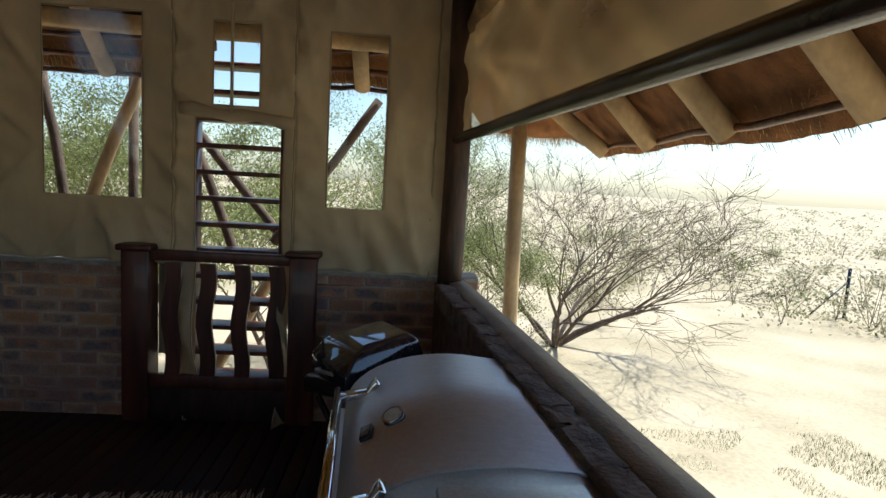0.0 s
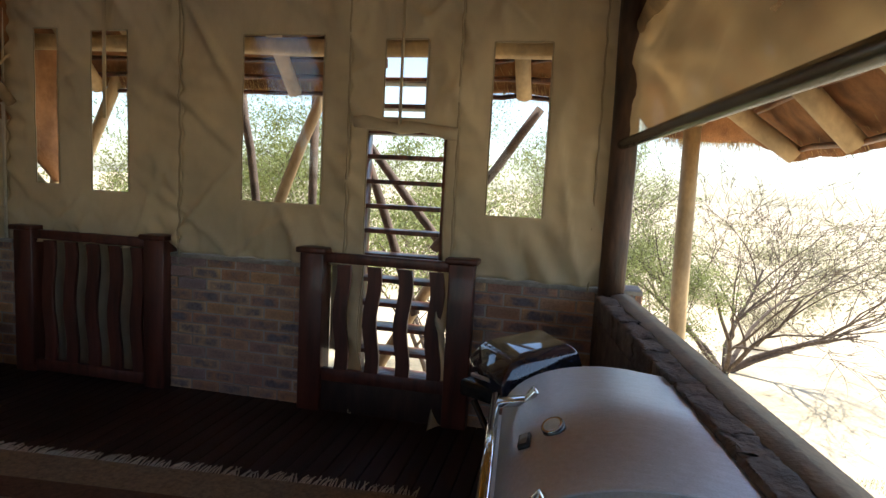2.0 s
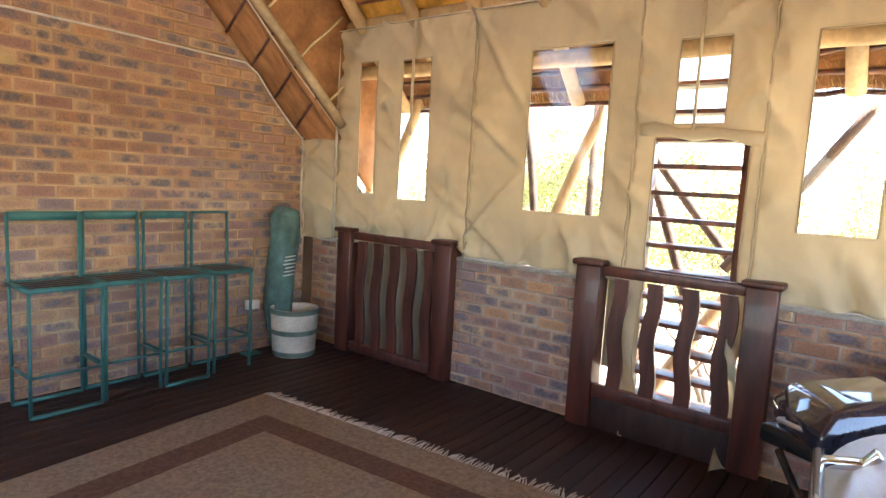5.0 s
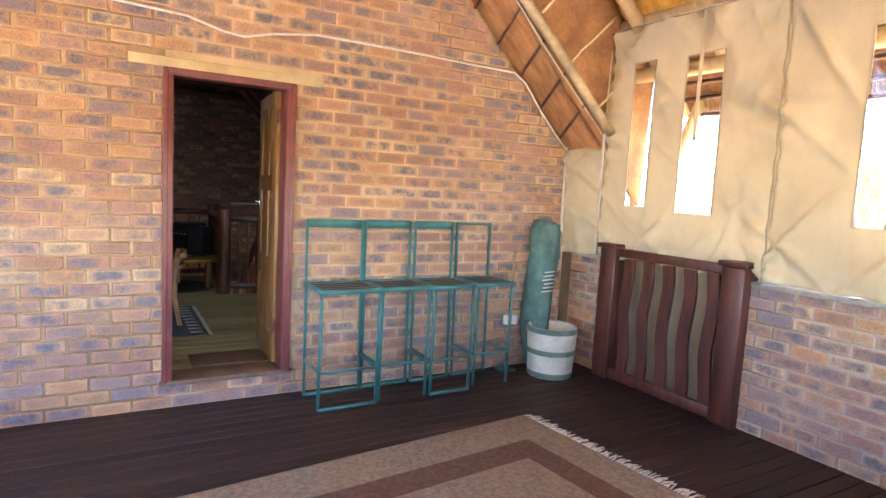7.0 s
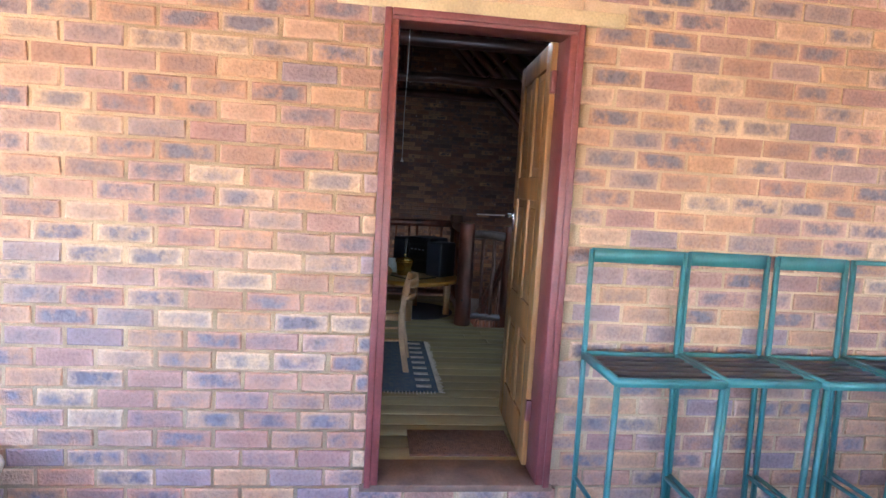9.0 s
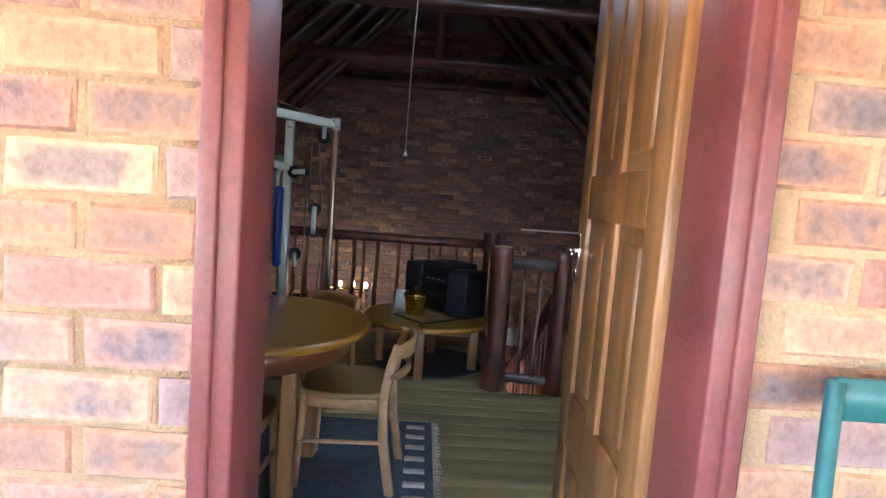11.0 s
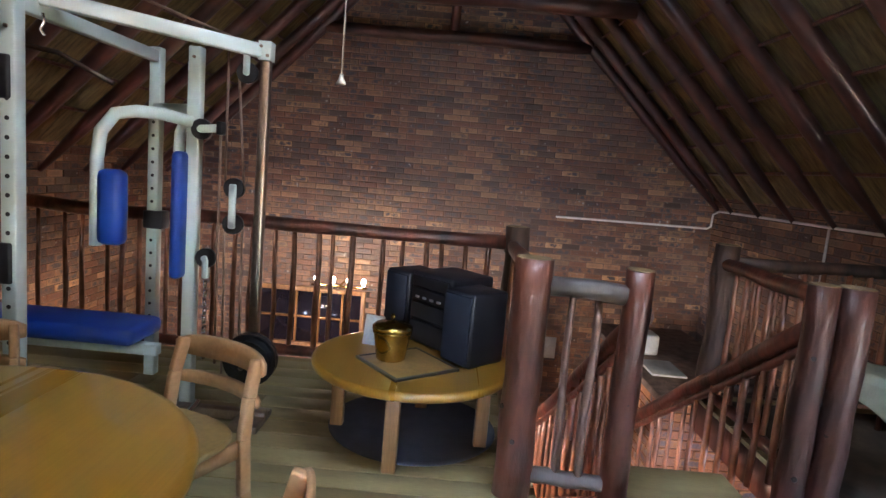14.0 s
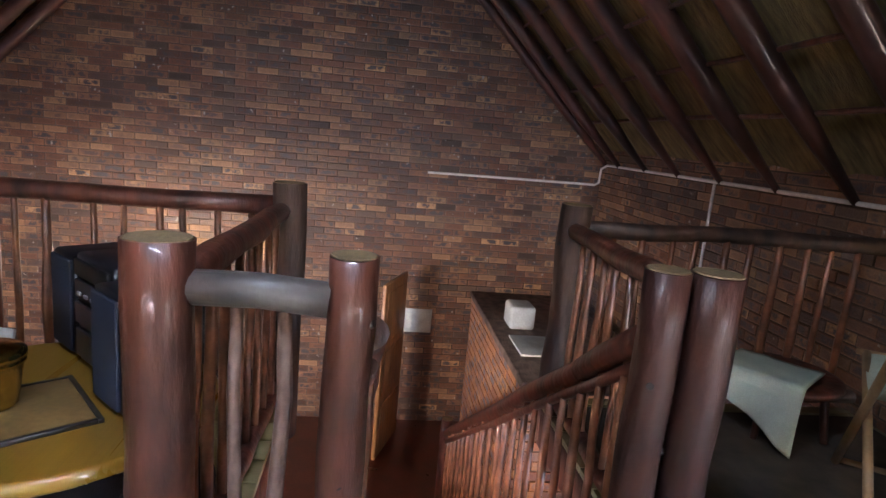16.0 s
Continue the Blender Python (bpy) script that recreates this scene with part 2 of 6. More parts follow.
# crossing crease lines pressed into the cloth
nt = CANVAS.node_tree
tc = nt.nodes.new("ShaderNodeTexCoord")
last = nt.nodes["Principled BSDF"].inputs["Normal"].links[0].from_socket
for turn, size, depth in ((40, 2.3, 0.14), (-38, 2.9, 0.12), (8, 1.6, 0.08)):
    mp = nt.nodes.new("ShaderNodeMapping")
    mp.inputs["Rotation"].default_value = (0, radians(turn), 0)
    mp.inputs["Scale"].default_value = (1.0, 0.2, 0.22)
    nt.links.new(tc.outputs["Object"], mp.inputs["Vector"])
    rn = nt.nodes.new("ShaderNodeTexNoise")
    rn.noise_type = "RIDGED_MULTIFRACTAL"
    rn.inputs["Scale"].default_value, rn.inputs["Detail"].default_value = size, 1.5
    nt.links.new(mp.outputs["Vector"], rn.inputs["Vector"])
    cb = nt.nodes.new("ShaderNodeBump")
    cb.inputs["Strength"].default_value, cb.inputs["Distance"].default_value = 0.8, depth
    nt.links.new(rn.outputs["Fac"], cb.inputs["Height"])
    nt.links.new(last, cb.inputs["Normal"])
    last = cb.outputs["Normal"]
nt.links.new(last, nt.nodes["Principled BSDF"].inputs["Normal"])
nt.links.new(last, next(q for q in nt.nodes if q.bl_idname == "ShaderNodeBsdfTranslucent").inputs["Normal"])
HEM = material("canvas hem", (0.42, 0.35, 0.24), 0.9, var=0.15, scale=4, bump=0.15, bscale=300)
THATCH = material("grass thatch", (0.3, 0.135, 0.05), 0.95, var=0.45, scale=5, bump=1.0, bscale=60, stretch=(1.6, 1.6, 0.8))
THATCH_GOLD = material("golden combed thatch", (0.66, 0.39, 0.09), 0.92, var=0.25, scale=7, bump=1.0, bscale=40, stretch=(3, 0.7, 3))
THATCH_INNER = material("inner golden thatch", (0.7, 0.39, 0.065), 0.94, var=0.35, scale=6, bump=1.0, bscale=50, stretch=(1.4, 1.4, 0.8))
VERGE = material("red-brown reed panel", (0.36, 0.17, 0.07), 0.9, var=0.35, scale=6, bump=0.8, bscale=40, stretch=(4, 0.7, 0.7))
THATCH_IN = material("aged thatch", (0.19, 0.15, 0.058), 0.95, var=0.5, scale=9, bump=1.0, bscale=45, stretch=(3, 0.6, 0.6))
POLE = material("tan gum pole", (0.47, 0.33, 0.17), 0.65, var=0.4, scale=4, bump=0.3, bscale=40, stretch=(1, 1, 0.5))
LOG = material("varnished log", (0.145, 0.042, 0.023), 0.4, var=0.5, scale=7, bump=0.7, bscale=20, coat=0.22, stretch=(1.3, 1.3, 0.35), fine=0.75, second=(0.022, 0.01, 0.008))
LOG_DARK = material("dark brown log", (0.085, 0.042, 0.024), 0.6, var=0.5, scale=7, bump=0.7, bscale=20, coat=0.0, stretch=(1.3, 1.3, 0.35), fine=0.75, second=(0.02, 0.012, 0.01))
GREY_STAKE = material("greyed stake", (0.17, 0.1, 0.075), 0.45, var=0.5, scale=9, bump=0.3, bscale=50)
STRAW = material("eave straw", (0.6, 0.43, 0.18), 0.9, var=0.4, scale=9, bump=0.0, random_from="island", spread=0.4)
TAPE = material("pale webbing tape", (0.74, 0.68, 0.56), 0.9, var=0.12, scale=9, bump=0.2, bscale=200)
MAT_WOOD = material("olive brown mat", (0.27, 0.165, 0.055), 0.45, var=0.35, scale=7, bump=0.1, bscale=60)
RAFTER = material("dark oiled rafter", (0.085, 0.032, 0.022), 0.4, var=0.5, scale=7, bump=0.6, bscale=20, coat=0.3, stretch=(1.3, 0.35, 0.35), fine=0.7, second=(0.02, 0.01, 0.008))
# LOG at half its brightness, for posts in the door leaf's shadow
LOG_SHADED = material("varnished log darkened for shade", (0.075, 0.022, 0.014), 0.45, var=0.5, scale=7, bump=0.7, bscale=20, coat=0.1, stretch=(1.3, 1.3, 0.35), fine=0.75, second=(0.016, 0.008, 0.007))
LOG_END = material("pale cut end", (0.24, 0.17, 0.085), 0.6, var=0.35, scale=14, bump=0.3, bscale=90)
STAKE = material("split stake", (0.21, 0.08, 0.035), 0.36, var=0.6, scale=9, bump=0.3, bscale=50, coat=0.2)
GATE_WOOD = material("red-brown hardwood", (0.1, 0.028, 0.018), 0.42, var=0.55, scale=5, bump=0.2, bscale=70, stretch=(3, 3, 0.4), coat=0.15)
DECK = material("dark stained deck", (0.04, 0.02, 0.016), 0.55, var=0.45, scale=4, bump=0.35, bscale=60, stretch=(4, 0.5, 1), random_from="object", spread=0.3, spec=0.3)
PINE = material("yellow pine floor", (0.35, 0.29, 0.135), 0.5, var=0.3, scale=3, bump=0.1, bscale=70, stretch=(3, 0.35, 1), random_from="object", spread=0.16)
DOOR_WOOD = material("orange varnished timber", (0.36, 0.178, 0.058), 0.4, var=0.45, scale=5, bump=0.12, bscale=60, stretch=(4, 4, 0.35), coat=0.12)
TABLE_WOOD = material("golden varnished pine", (0.31, 0.16, 0.016), 0.28, var=0.16, scale=2.2, bump=0.0, bscale=40, stretch=(0.05, 4, 1), coat=0.5, fine=0.2)
CHAIR_WOOD = material("pale beech", (0.5, 0.3, 0.14), 0.42, var=0.3, scale=5, bump=0.08, bscale=60, coat=0.15)
SEAT_WOOD = material("olive brown seat", (0.3, 0.2, 0.07), 0.35, var=0.25, scale=4, bump=0.05, bscale=60)
FRAME_PAINT = material("maroon frame paint", (0.2, 0.055, 0.05), 0.42, var=0.25, scale=5, bump=0.1, bscale=80)
LINTEL = material("cream painted lintel", (0.62, 0.48, 0.26), 0.75, var=0.2, scale=6, bump=0.2, bscale=90)
CEMENT = material("grey cement", (0.36, 0.33, 0.29), 0.9, var=0.35, scale=6, bump=0.5, bscale=80)
STONE = material("rough grey stone", (0.16, 0.115, 0.09), 0.9, var=0.5, scale=10, bump=1.0, bscale=50)
GREEN_STEEL = material("green painted steel", (0.05, 0.18, 0.165), 0.4, var=0.3, scale=8, bump=0.06, bscale=90, fine=0.2)
CANE = material("pale split cane", (0.78, 0.62, 0.36), 0.6, var=0.2, scale=9, bump=0.1)
GREY_POLE = material("greyed gum pole", (0.46, 0.35, 0.21), 0.7, var=0.4, scale=5, bump=0.35, bscale=40, stretch=(1, 0.6, 0.6))
SILL = material("worn brown door sill", (0.2, 0.12, 0.075), 0.6, var=0.45, scale=6, bump=0.3, bscale=60)
WORN_POLE = material("worn grey pole", (0.12, 0.105, 0.1), 0.3, var=0.4, scale=6, bump=0.2, bscale=40)
DARK_SLAT = material("dark oiled slat", (0.035, 0.028, 0.026), 0.35, var=0.4, scale=10, bump=0.1, bscale=60)
STEEL = material("brushed stainless steel", (0.72, 0.75, 0.81), 0.5, 1.0, var=0.08, scale=30, bump=0.03, bscale=200, stretch=(0.6, 2, 6))
STEEL_SATIN = material("satin cast aluminium", (0.5, 0.5, 0.5), 0.42, 0.9, var=0.08, scale=12, bump=0.04, bscale=120)
DARK_STEEL = material("black glossy enamel", (0.03, 0.03, 0.045), 0.08, 0.0, coat=1.0, var=0.1, scale=20, bump=0.02)
STEEL_DULL = material("bronzed steel post", (0.3, 0.24, 0.19), 0.32, 0.9, var=0.15, scale=9, bump=0.03)
CABLE = material("brown coated cable", (0.2, 0.13, 0.09), 0.5, var=0.2, scale=30, bump=0.0)
CHROME = material("polished chrome", (0.75, 0.75, 0.77), 0.1, 1.0, var=0.05, scale=20, bump=0.0)
BLACK = material("black plastic", (0.012, 0.012, 0.014), 0.4, var=0.3, scale=10, bump=0.05)
BLACK_METAL = material("black enamel", (0.014, 0.014, 0.016), 0.25, 0.0, var=0.3, scale=10, bump=0.05, coat=0.3)
PIPE = material("dark painted pipe", (0.05, 0.03, 0.02), 0.25, 0.0, var=0.3, scale=10, bump=0.05)
WHITE_STEEL = material("white powder coat", (0.56, 0.66, 0.63), 0.35, var=0.08, scale=4, bump=0.02, coat=0.2, fine=0.05)
BLUE_VINYL = material("blue vinyl", (0.012, 0.05, 0.3), 0.42, var=0.2, scale=6, bump=0.1, bscale=200, fine=0.1)
BRASS = material("polished brass", (0.62, 0.45, 0.12), 0.16, 1.0, var=0.1, scale=12, bump=0.02)
RUG_CREAM = material("woven cream wool", (0.31, 0.24, 0.155), 0.95, var=0.3, scale=40, bump=0.9, bscale=130)
RUG_BROWN = material("woven brown wool", (0.15, 0.08, 0.045), 0.95, var=0.35, scale=40, bump=0.9, bscale=130)
RUG_BLUE = material("woven blue cotton", (0.045, 0.07, 0.11), 0.95, var=0.6, scale=30, bump=0.9, bscale=130, second=(0.12, 0.14, 0.14))
FRINGE = material("cream cotton fringe", (0.62, 0.56, 0.45), 0.95, var=0.25, scale=40, bump=0.5, bscale=130)
BIN_CREAM = material("cream enamel", (0.62, 0.56, 0.45), 0.5, var=0.22, scale=7, bump=0.15, bscale=60)
GREEN_DULL = material("dull green canvas", (0.11, 0.2, 0.175), 0.8, var=0.4, scale=9, bump=0.35, bscale=90)
GREEN_BAND = material("grey-green band", (0.14, 0.19, 0.15), 0.6, var=0.3, scale=9, bump=0.2, bscale=90)
WHITE_PAINT = material("white paint", (0.78, 0.76, 0.7), 0.5, var=0.1, scale=6, bump=0.05)
WALL_PLASTER = material("brown plaster", (0.32, 0.2, 0.12), 0.9, var=0.3, scale=4, bump=0.4, bscale=60)
SOFA_CLOTH = material("ivory upholstery", (0.68, 0.62, 0.52), 0.95, var=0.14, scale=5, bump=0.3, bscale=220)
SLING = material("sage canvas sling", (0.5, 0.55, 0.43), 0.9, var=0.2, scale=5, bump=0.25, bscale=200)
PALE_STAKE = material("pale turned wood", (0.4, 0.25, 0.12), 0.5, var=0.3, scale=6, bump=0.1)
TILE = material("red cement floor", (0.26, 0.085, 0.055), 0.3, var=0.35, scale=4, bump=0.1, bscale=40, random_from="island", spread=0.12)
SAND = material("dry sand veld", (0.55, 0.45, 0.31), 0.98, var=0.2, scale=0.35, bump=0.6, bscale=12, second=(0.42, 0.34, 0.21))
BARK = material("grey-brown bark", (0.14, 0.1, 0.075), 0.95, var=0.4, scale=10, bump=0.7, bscale=60)
LEAF = material("small pale green leaf", (0.24, 0.27, 0.075), 0.7, var=0.4, scale=2, bump=0.0, translucent=0.3)
LEAF_DRY = material("straw leaf", (0.4, 0.36, 0.2), 0.8, var=0.4, scale=2, bump=0.0, translucent=0.25)
GRASS = material("short green grass", (0.24, 0.28, 0.09), 0.9, var=0.4, scale=5, bump=0.0)
# slate rug colour, darkened by the low table's shadow
RUG_SHADOW = material("slate rug with table shadow", (0.075, 0.08, 0.105), 0.95, var=0.2, scale=10, bump=0.4, bscale=200)
HIFI = material("charcoal plastic", (0.012, 0.013, 0.018), 0.35, var=0.2, scale=9, bump=0.03)
HIFI_BLUE = material("dark navy grille cloth", (0.012, 0.017, 0.035), 0.7, var=0.2, scale=9, bump=0.25, bscale=300)
CLEAR = plain_glass("clear window film")
HAZY = hazy_film("hazy brown screen film")
PAPER = material("printed paper", (0.6, 0.64, 0.62), 0.7, var=0.15, scale=9, bump=0.02)
PVC = material("white pvc conduit", (0.75, 0.72, 0.66), 0.5, var=0.1, scale=9, bump=0.02)
ROPE = material("white cord", (0.72, 0.7, 0.62), 0.8, var=0.1, scale=30, bump=0.2)
TUBE_GLOW = glowing("lit fluorescent tube", (0.86, 0.97, 1.0), 2.0)
BULB_GLOW = glowing("lit warm bulb", (1.0, 0.74, 0.42), 1.7)
# glow of the added, unseen lamps under the loft floor
GLOBE_FILL = glowing("warm fill globe", (1.0, 0.76, 0.5), 18.0)
GLOBE_FILL_DIM = glowing("dim warm fill globe", (1.0, 0.6, 0.28), 2.0)

# ---- small tools ----
ORIGIN = {}


def thing(name, loc, label="", category="", group="", kind=""):
    """A top-level Empty at the base of a thing."""
    e = new(name)
    e.location = loc
    e.empty_display_size = 0.1
    ORIGIN[e.name] = Vector(loc)
    return tagged(e, label, category, group, kind)


def part(name, bm, mat, parent, label="", smooth=True):
    """One mesh object under a thing or a part, from a bmesh in world metres."""
    o = ORIGIN[parent.name]
    bmesh.ops.translate(bm, verts=bm.verts, vec=-o)
    bmesh.ops.recalc_face_normals(bm, faces=bm.faces)
    me = bpy.data.meshes.new(name)
    for f in bm.faces:
        f.smooth = smooth and len(f.verts) == 4 and f.tag
    bm.to_mesh(me)
    bm.free()
    me.materials.append(mat)
    ob = new(name, me)
    ob.parent = parent
    ORIGIN[ob.name] = o
    return tagged(ob, label)


def solid(name, bm, mat, label="", category="", group="", kind=""):
    """A top-level thing that is one mesh, with its origin at the world's."""
    bmesh.ops.recalc_face_normals(bm, faces=bm.faces)
    me = bpy.data.meshes.new(name)
    for f in bm.faces:
        f.smooth = len(f.verts) == 4 and f.tag
    bm.to_mesh(me)
    bm.free()
    me.materials.append(mat)
    ob = new(name, me)
    ORIGIN[ob.name] = Vector((0, 0, 0))
    return tagged(ob, label, category, group, kind)


def box(bm, lo, hi, bevel=0.0):
    x0, y0, z0 = lo
    x1, y1, z1 = hi
    v = [bm.verts.new(p) for p in ((x0, y0, z0), (x1, y0, z0), (x1, y1, z0), (x0, y1, z0), (x0, y0, z1), (x1, y0, z1), (x1, y1, z1), (x0, y1, z1))]
    fs = [bm.faces.new([v[i] for i in q]) for q in ((3, 2, 1, 0), (4, 5, 6, 7), (0, 1, 5, 4), (1, 2, 6, 5), (2, 3, 7, 6), (3, 0, 4, 7))]
    if bevel:
        es = list({e for f in fs for e in f.edges})
        bmesh.ops.bevel(bm, geom=es, offset=bevel, segments=2, affect="EDGES", profile=0.5)
    return bm


def B(lo, hi, bevel=0.0):
    return box(bmesh.new(), lo, hi, bevel)


def beam(bm, p0, p1, w, h, up=(0, 0, 1), bevel=0.0):
    """A rectangular bar from p0 to p1, w wide and h high."""
    p0, p1 = Vector(p0), Vector(p1)
    d = (p1 - p0).normalized()
    side = d.cross(Vector(up))
    if side.length < 1e-4:
        side = d.cross(Vector((1, 0, 0)))
    side.normalize()
    u = side.cross(d).normalized()
    vs = []
    for p in (p0, p1):
        for a, b in ((-1, -1), (1, -1), (1, 1), (-1, 1)):
            vs.append(bm.verts.new(p + side * (a * w / 2) + u * (b * h / 2)))
    fs = [bm.faces.new([vs[i] for i in q]) for q in ((0, 1, 2, 3), (7, 6, 5, 4), (0, 4, 5, 1), (1, 5, 6, 2), (2, 6, 7, 3), (3, 7, 4, 0))]
    if bevel:
        bmesh.ops.bevel(bm, geom=list({e for f in fs for e in f.edges}), offset=bevel, segments=2, affect="EDGES", profile=0.5)
    return bm


def tube(bm, pts, r, seg=10, caps=True, wob=0.0):
    """A round bar through points; r is one radius or one for each point."""
    pts = [Vector(p) for p in pts]
    rs = r if isinstance(r, (list, tuple)) else [r] * len(pts)
    rings = []
    ref = None
    for i, p in enumerate(pts):
        d = (pts[min(i + 1, len(pts) - 1)] - pts[max(i - 1, 0)]).normalized()
        if ref is None:
            ref = d.orthogonal().normalized()
        a = (ref - d * ref.dot(d)).normalized()
        ref = a
        b = d.cross(a)
        ring = []
        for k in range(seg):
            t = 2 * math.pi * k / seg
            q = rs[i] * (1 + wob * noise.noise(p * 3 + Vector((math.cos(t) * 2, math.sin(t) * 2, i * 0.7))))
            ring.append(bm.verts.new(p + a * (math.cos(t) * q) + b * (math.sin(t) * q)))
        rings.append(ring)
    for r0, r1 in zip(rings, rings[1:]):
        for k in range(seg):
            f = bm.faces.new((r0[k], r0[(k + 1) % seg], r1[(k + 1) % seg], r1[k]))
            f.tag = True
    if caps:
        bm.faces.new(rings[0][::-1])
        bm.faces.new(rings[-1])
    return bm


def T(pts, r, seg=10, wob=0.0):
    return tube(bmesh.new(), pts, r, seg, True, wob)


def log_pts(p0, p1, n=5, amp=0.008):
    """Points along a slightly crooked pole."""
    p0, p1 = Vector(p0), Vector(p1)
    out = []
    for i in range(n + 1):
        t = i / n
        p = p0.lerp(p1, t)
        w = amp if 0 < i < n else 0
        out.append(p + Vector((random.uniform(-w, w), random.uniform(-w, w), random.uniform(-w, w))))
    return out


def lathe(bm, profile, centre, seg=28):
    """A turned shape round a vertical axis: profile of (radius, height)."""
    cx, cy, cz = centre
    rings = [[bm.verts.new((cx + r * math.cos(2 * math.pi * k / seg), cy + r * math.sin(2 * math.pi * k / seg), cz + z)) for k in range(seg)] for r, z in profile]
    for r0, r1 in zip(rings, rings[1:]):
        for k in range(seg):
            f = bm.faces.new((r0[k], r0[(k + 1) % seg], r1[(k + 1) % seg], r1[k]))
            f.tag = True
    bm.faces.new(rings[0][::-1])
    bm.faces.new(rings[-1])
    return bm


def prism(bm, outline, axis, a, b):
    """A flat outline of two coordinates pushed from a to b along an axis (x or y or z)."""
    def place(u, v, w):
        return {"x": (w, u, v), "y": (u, w, v), "z": (u, v, w)}[axis]
    lo = [bm.verts.new(place(u, v, a)) for u, v in outline]
    hi = [bm.verts.new(place(u, v, b)) for u, v in outline]
    bm.faces.new(lo[::-1])
    bm.faces.new(hi)
    n = len(outline)
    for i in range(n):
        bm.faces.new((lo[i], lo[(i + 1) % n], hi[(i + 1) % n], hi[i]))
    return bm


def sheet(bm, place, nu, nv, keep=None):
    """A grid of quads over the unit square, by a function of (u, v); keep(u, v) leaves out cells."""
    vs = {}

    def vert(i, j):
        if (i, j) not in vs:
            vs[i, j] = bm.verts.new(place(i / nu, j / nv))
        return vs[i, j]
    for i in range(nu):
        for j in range(nv):
            if keep and not keep((i + 0.5) / nu, (j + 0.5) / nv):
                continue
            f = bm.faces.new((vert(i, j), vert(i + 1, j), vert(i + 1, j + 1), vert(i, j + 1)))
            f.tag = True
    return bm


def thicken(ob, t, offset=0.0):
    m = ob.modifiers.new("thickness", "SOLIDIFY")
    m.thickness, m.offset = t, offset
    return ob


def brick_rows(u0, u1, z0, z1, inside, length=0.222, gap=0.013, course=0.086):
    """Stretcher-bond cells (u, z, half length, half height), cut at openings by inside(u, z)."""
    out, row, z = [], 0, z0
    while z < z1 - 0.03:
        h = course - gap
        u = u0 - (0.5 * (length + gap) if row % 2 else 0)
        while u < u1:
            a, b = max(u, u0), min(u + length, u1)
            zc = z + h / 2
            n = 12
            ok = [inside(a + (b - a) * (k + 0.5) / n, zc) for k in range(n)]
            if any(ok):
                k0 = ok.index(True)
                k1 = n - ok[::-1].index(True)
                a, b = a + (b - a) * k0 / n, a + (b - a) * k1 / n
                if b - a > 0.04:
                    out.append(((a + b) / 2, zc, (b - a) / 2, h / 2))
            u += length + gap
        z += course
        row += 1
    return out


BRICK_MESHES = {}


def face_coords(me):
    """Across and up over each brick face, -1 to 1, for the kiln marks."""
    at = me.attributes.new("brick_face", "FLOAT_VECTOR", "POINT")
    corner = ((-1, -1, 0), (1, -1, 0), (1, 1, 0), (-1, 1, 0))
    at.data.foreach_set("vector", [c for i in range(len(me.vertices)) for c in corner[i % 4]])



def brick_mesh(hl, axis, sign, depth=0.007, hh=0.0365):
    """One weathered brick face with bevelled, uneven edges, standing proud of its wall."""
    key = (round(hl, 2), axis, sign, random.randrange(4))
    if key in BRICK_MESHES:
        return BRICK_MESHES[key]
    bm = bmesh.new()
    j = lambda: random.uniform(-0.0025, 0.0025)
    hl = key[0]
    back = [(-hl, -hh), (hl, -hh), (hl, hh), (-hl, hh)]
    e = 0.006
    mid = [(-hl + j(), -hh + j()), (hl + j(), -hh + j()), (hl + j(), hh + j()), (-hl + j(), hh + j())]
    front = [(a - math.copysign(e, a), c - math.copysign(e, c)) for a, c in mid]
    rings = []
    for ring, d in ((back, -0.01), (mid, depth - 0.004), (front, depth)):
        vs = []
        for a, c in ring:
            w = sign * (d + (j() if ring is not back else 0))
            vs.append(bm.verts.new((w, a, c) if axis == "x" else (a, w, c)))
        rings.append(vs)
    for r0, r1 in zip(rings, rings[1:]):
        for k in range(4):
            bm.faces.new((r0[k], r0[(k + 1) % 4], r1[(k + 1) % 4], r1[k]))
    bm.faces.new(rings[-1])
    bmesh.ops.recalc_face_normals(bm, faces=bm.faces)
    me = bpy.data.meshes.new("brick")
    bm.to_mesh(me)
    bm.free()
    face_coords(me)
    me.materials.append(BRICK)
    BRICK_MESHES[key] = me
    return me


def brick_parts(cells, axis, at, sign, parent):
    for u, z, hl, hh in cells:
        ob = new("brick", brick_mesh(hl, axis, sign))
        ob.location = (at, u, z) if axis == "x" else (u, at, z)
        ob.parent = parent


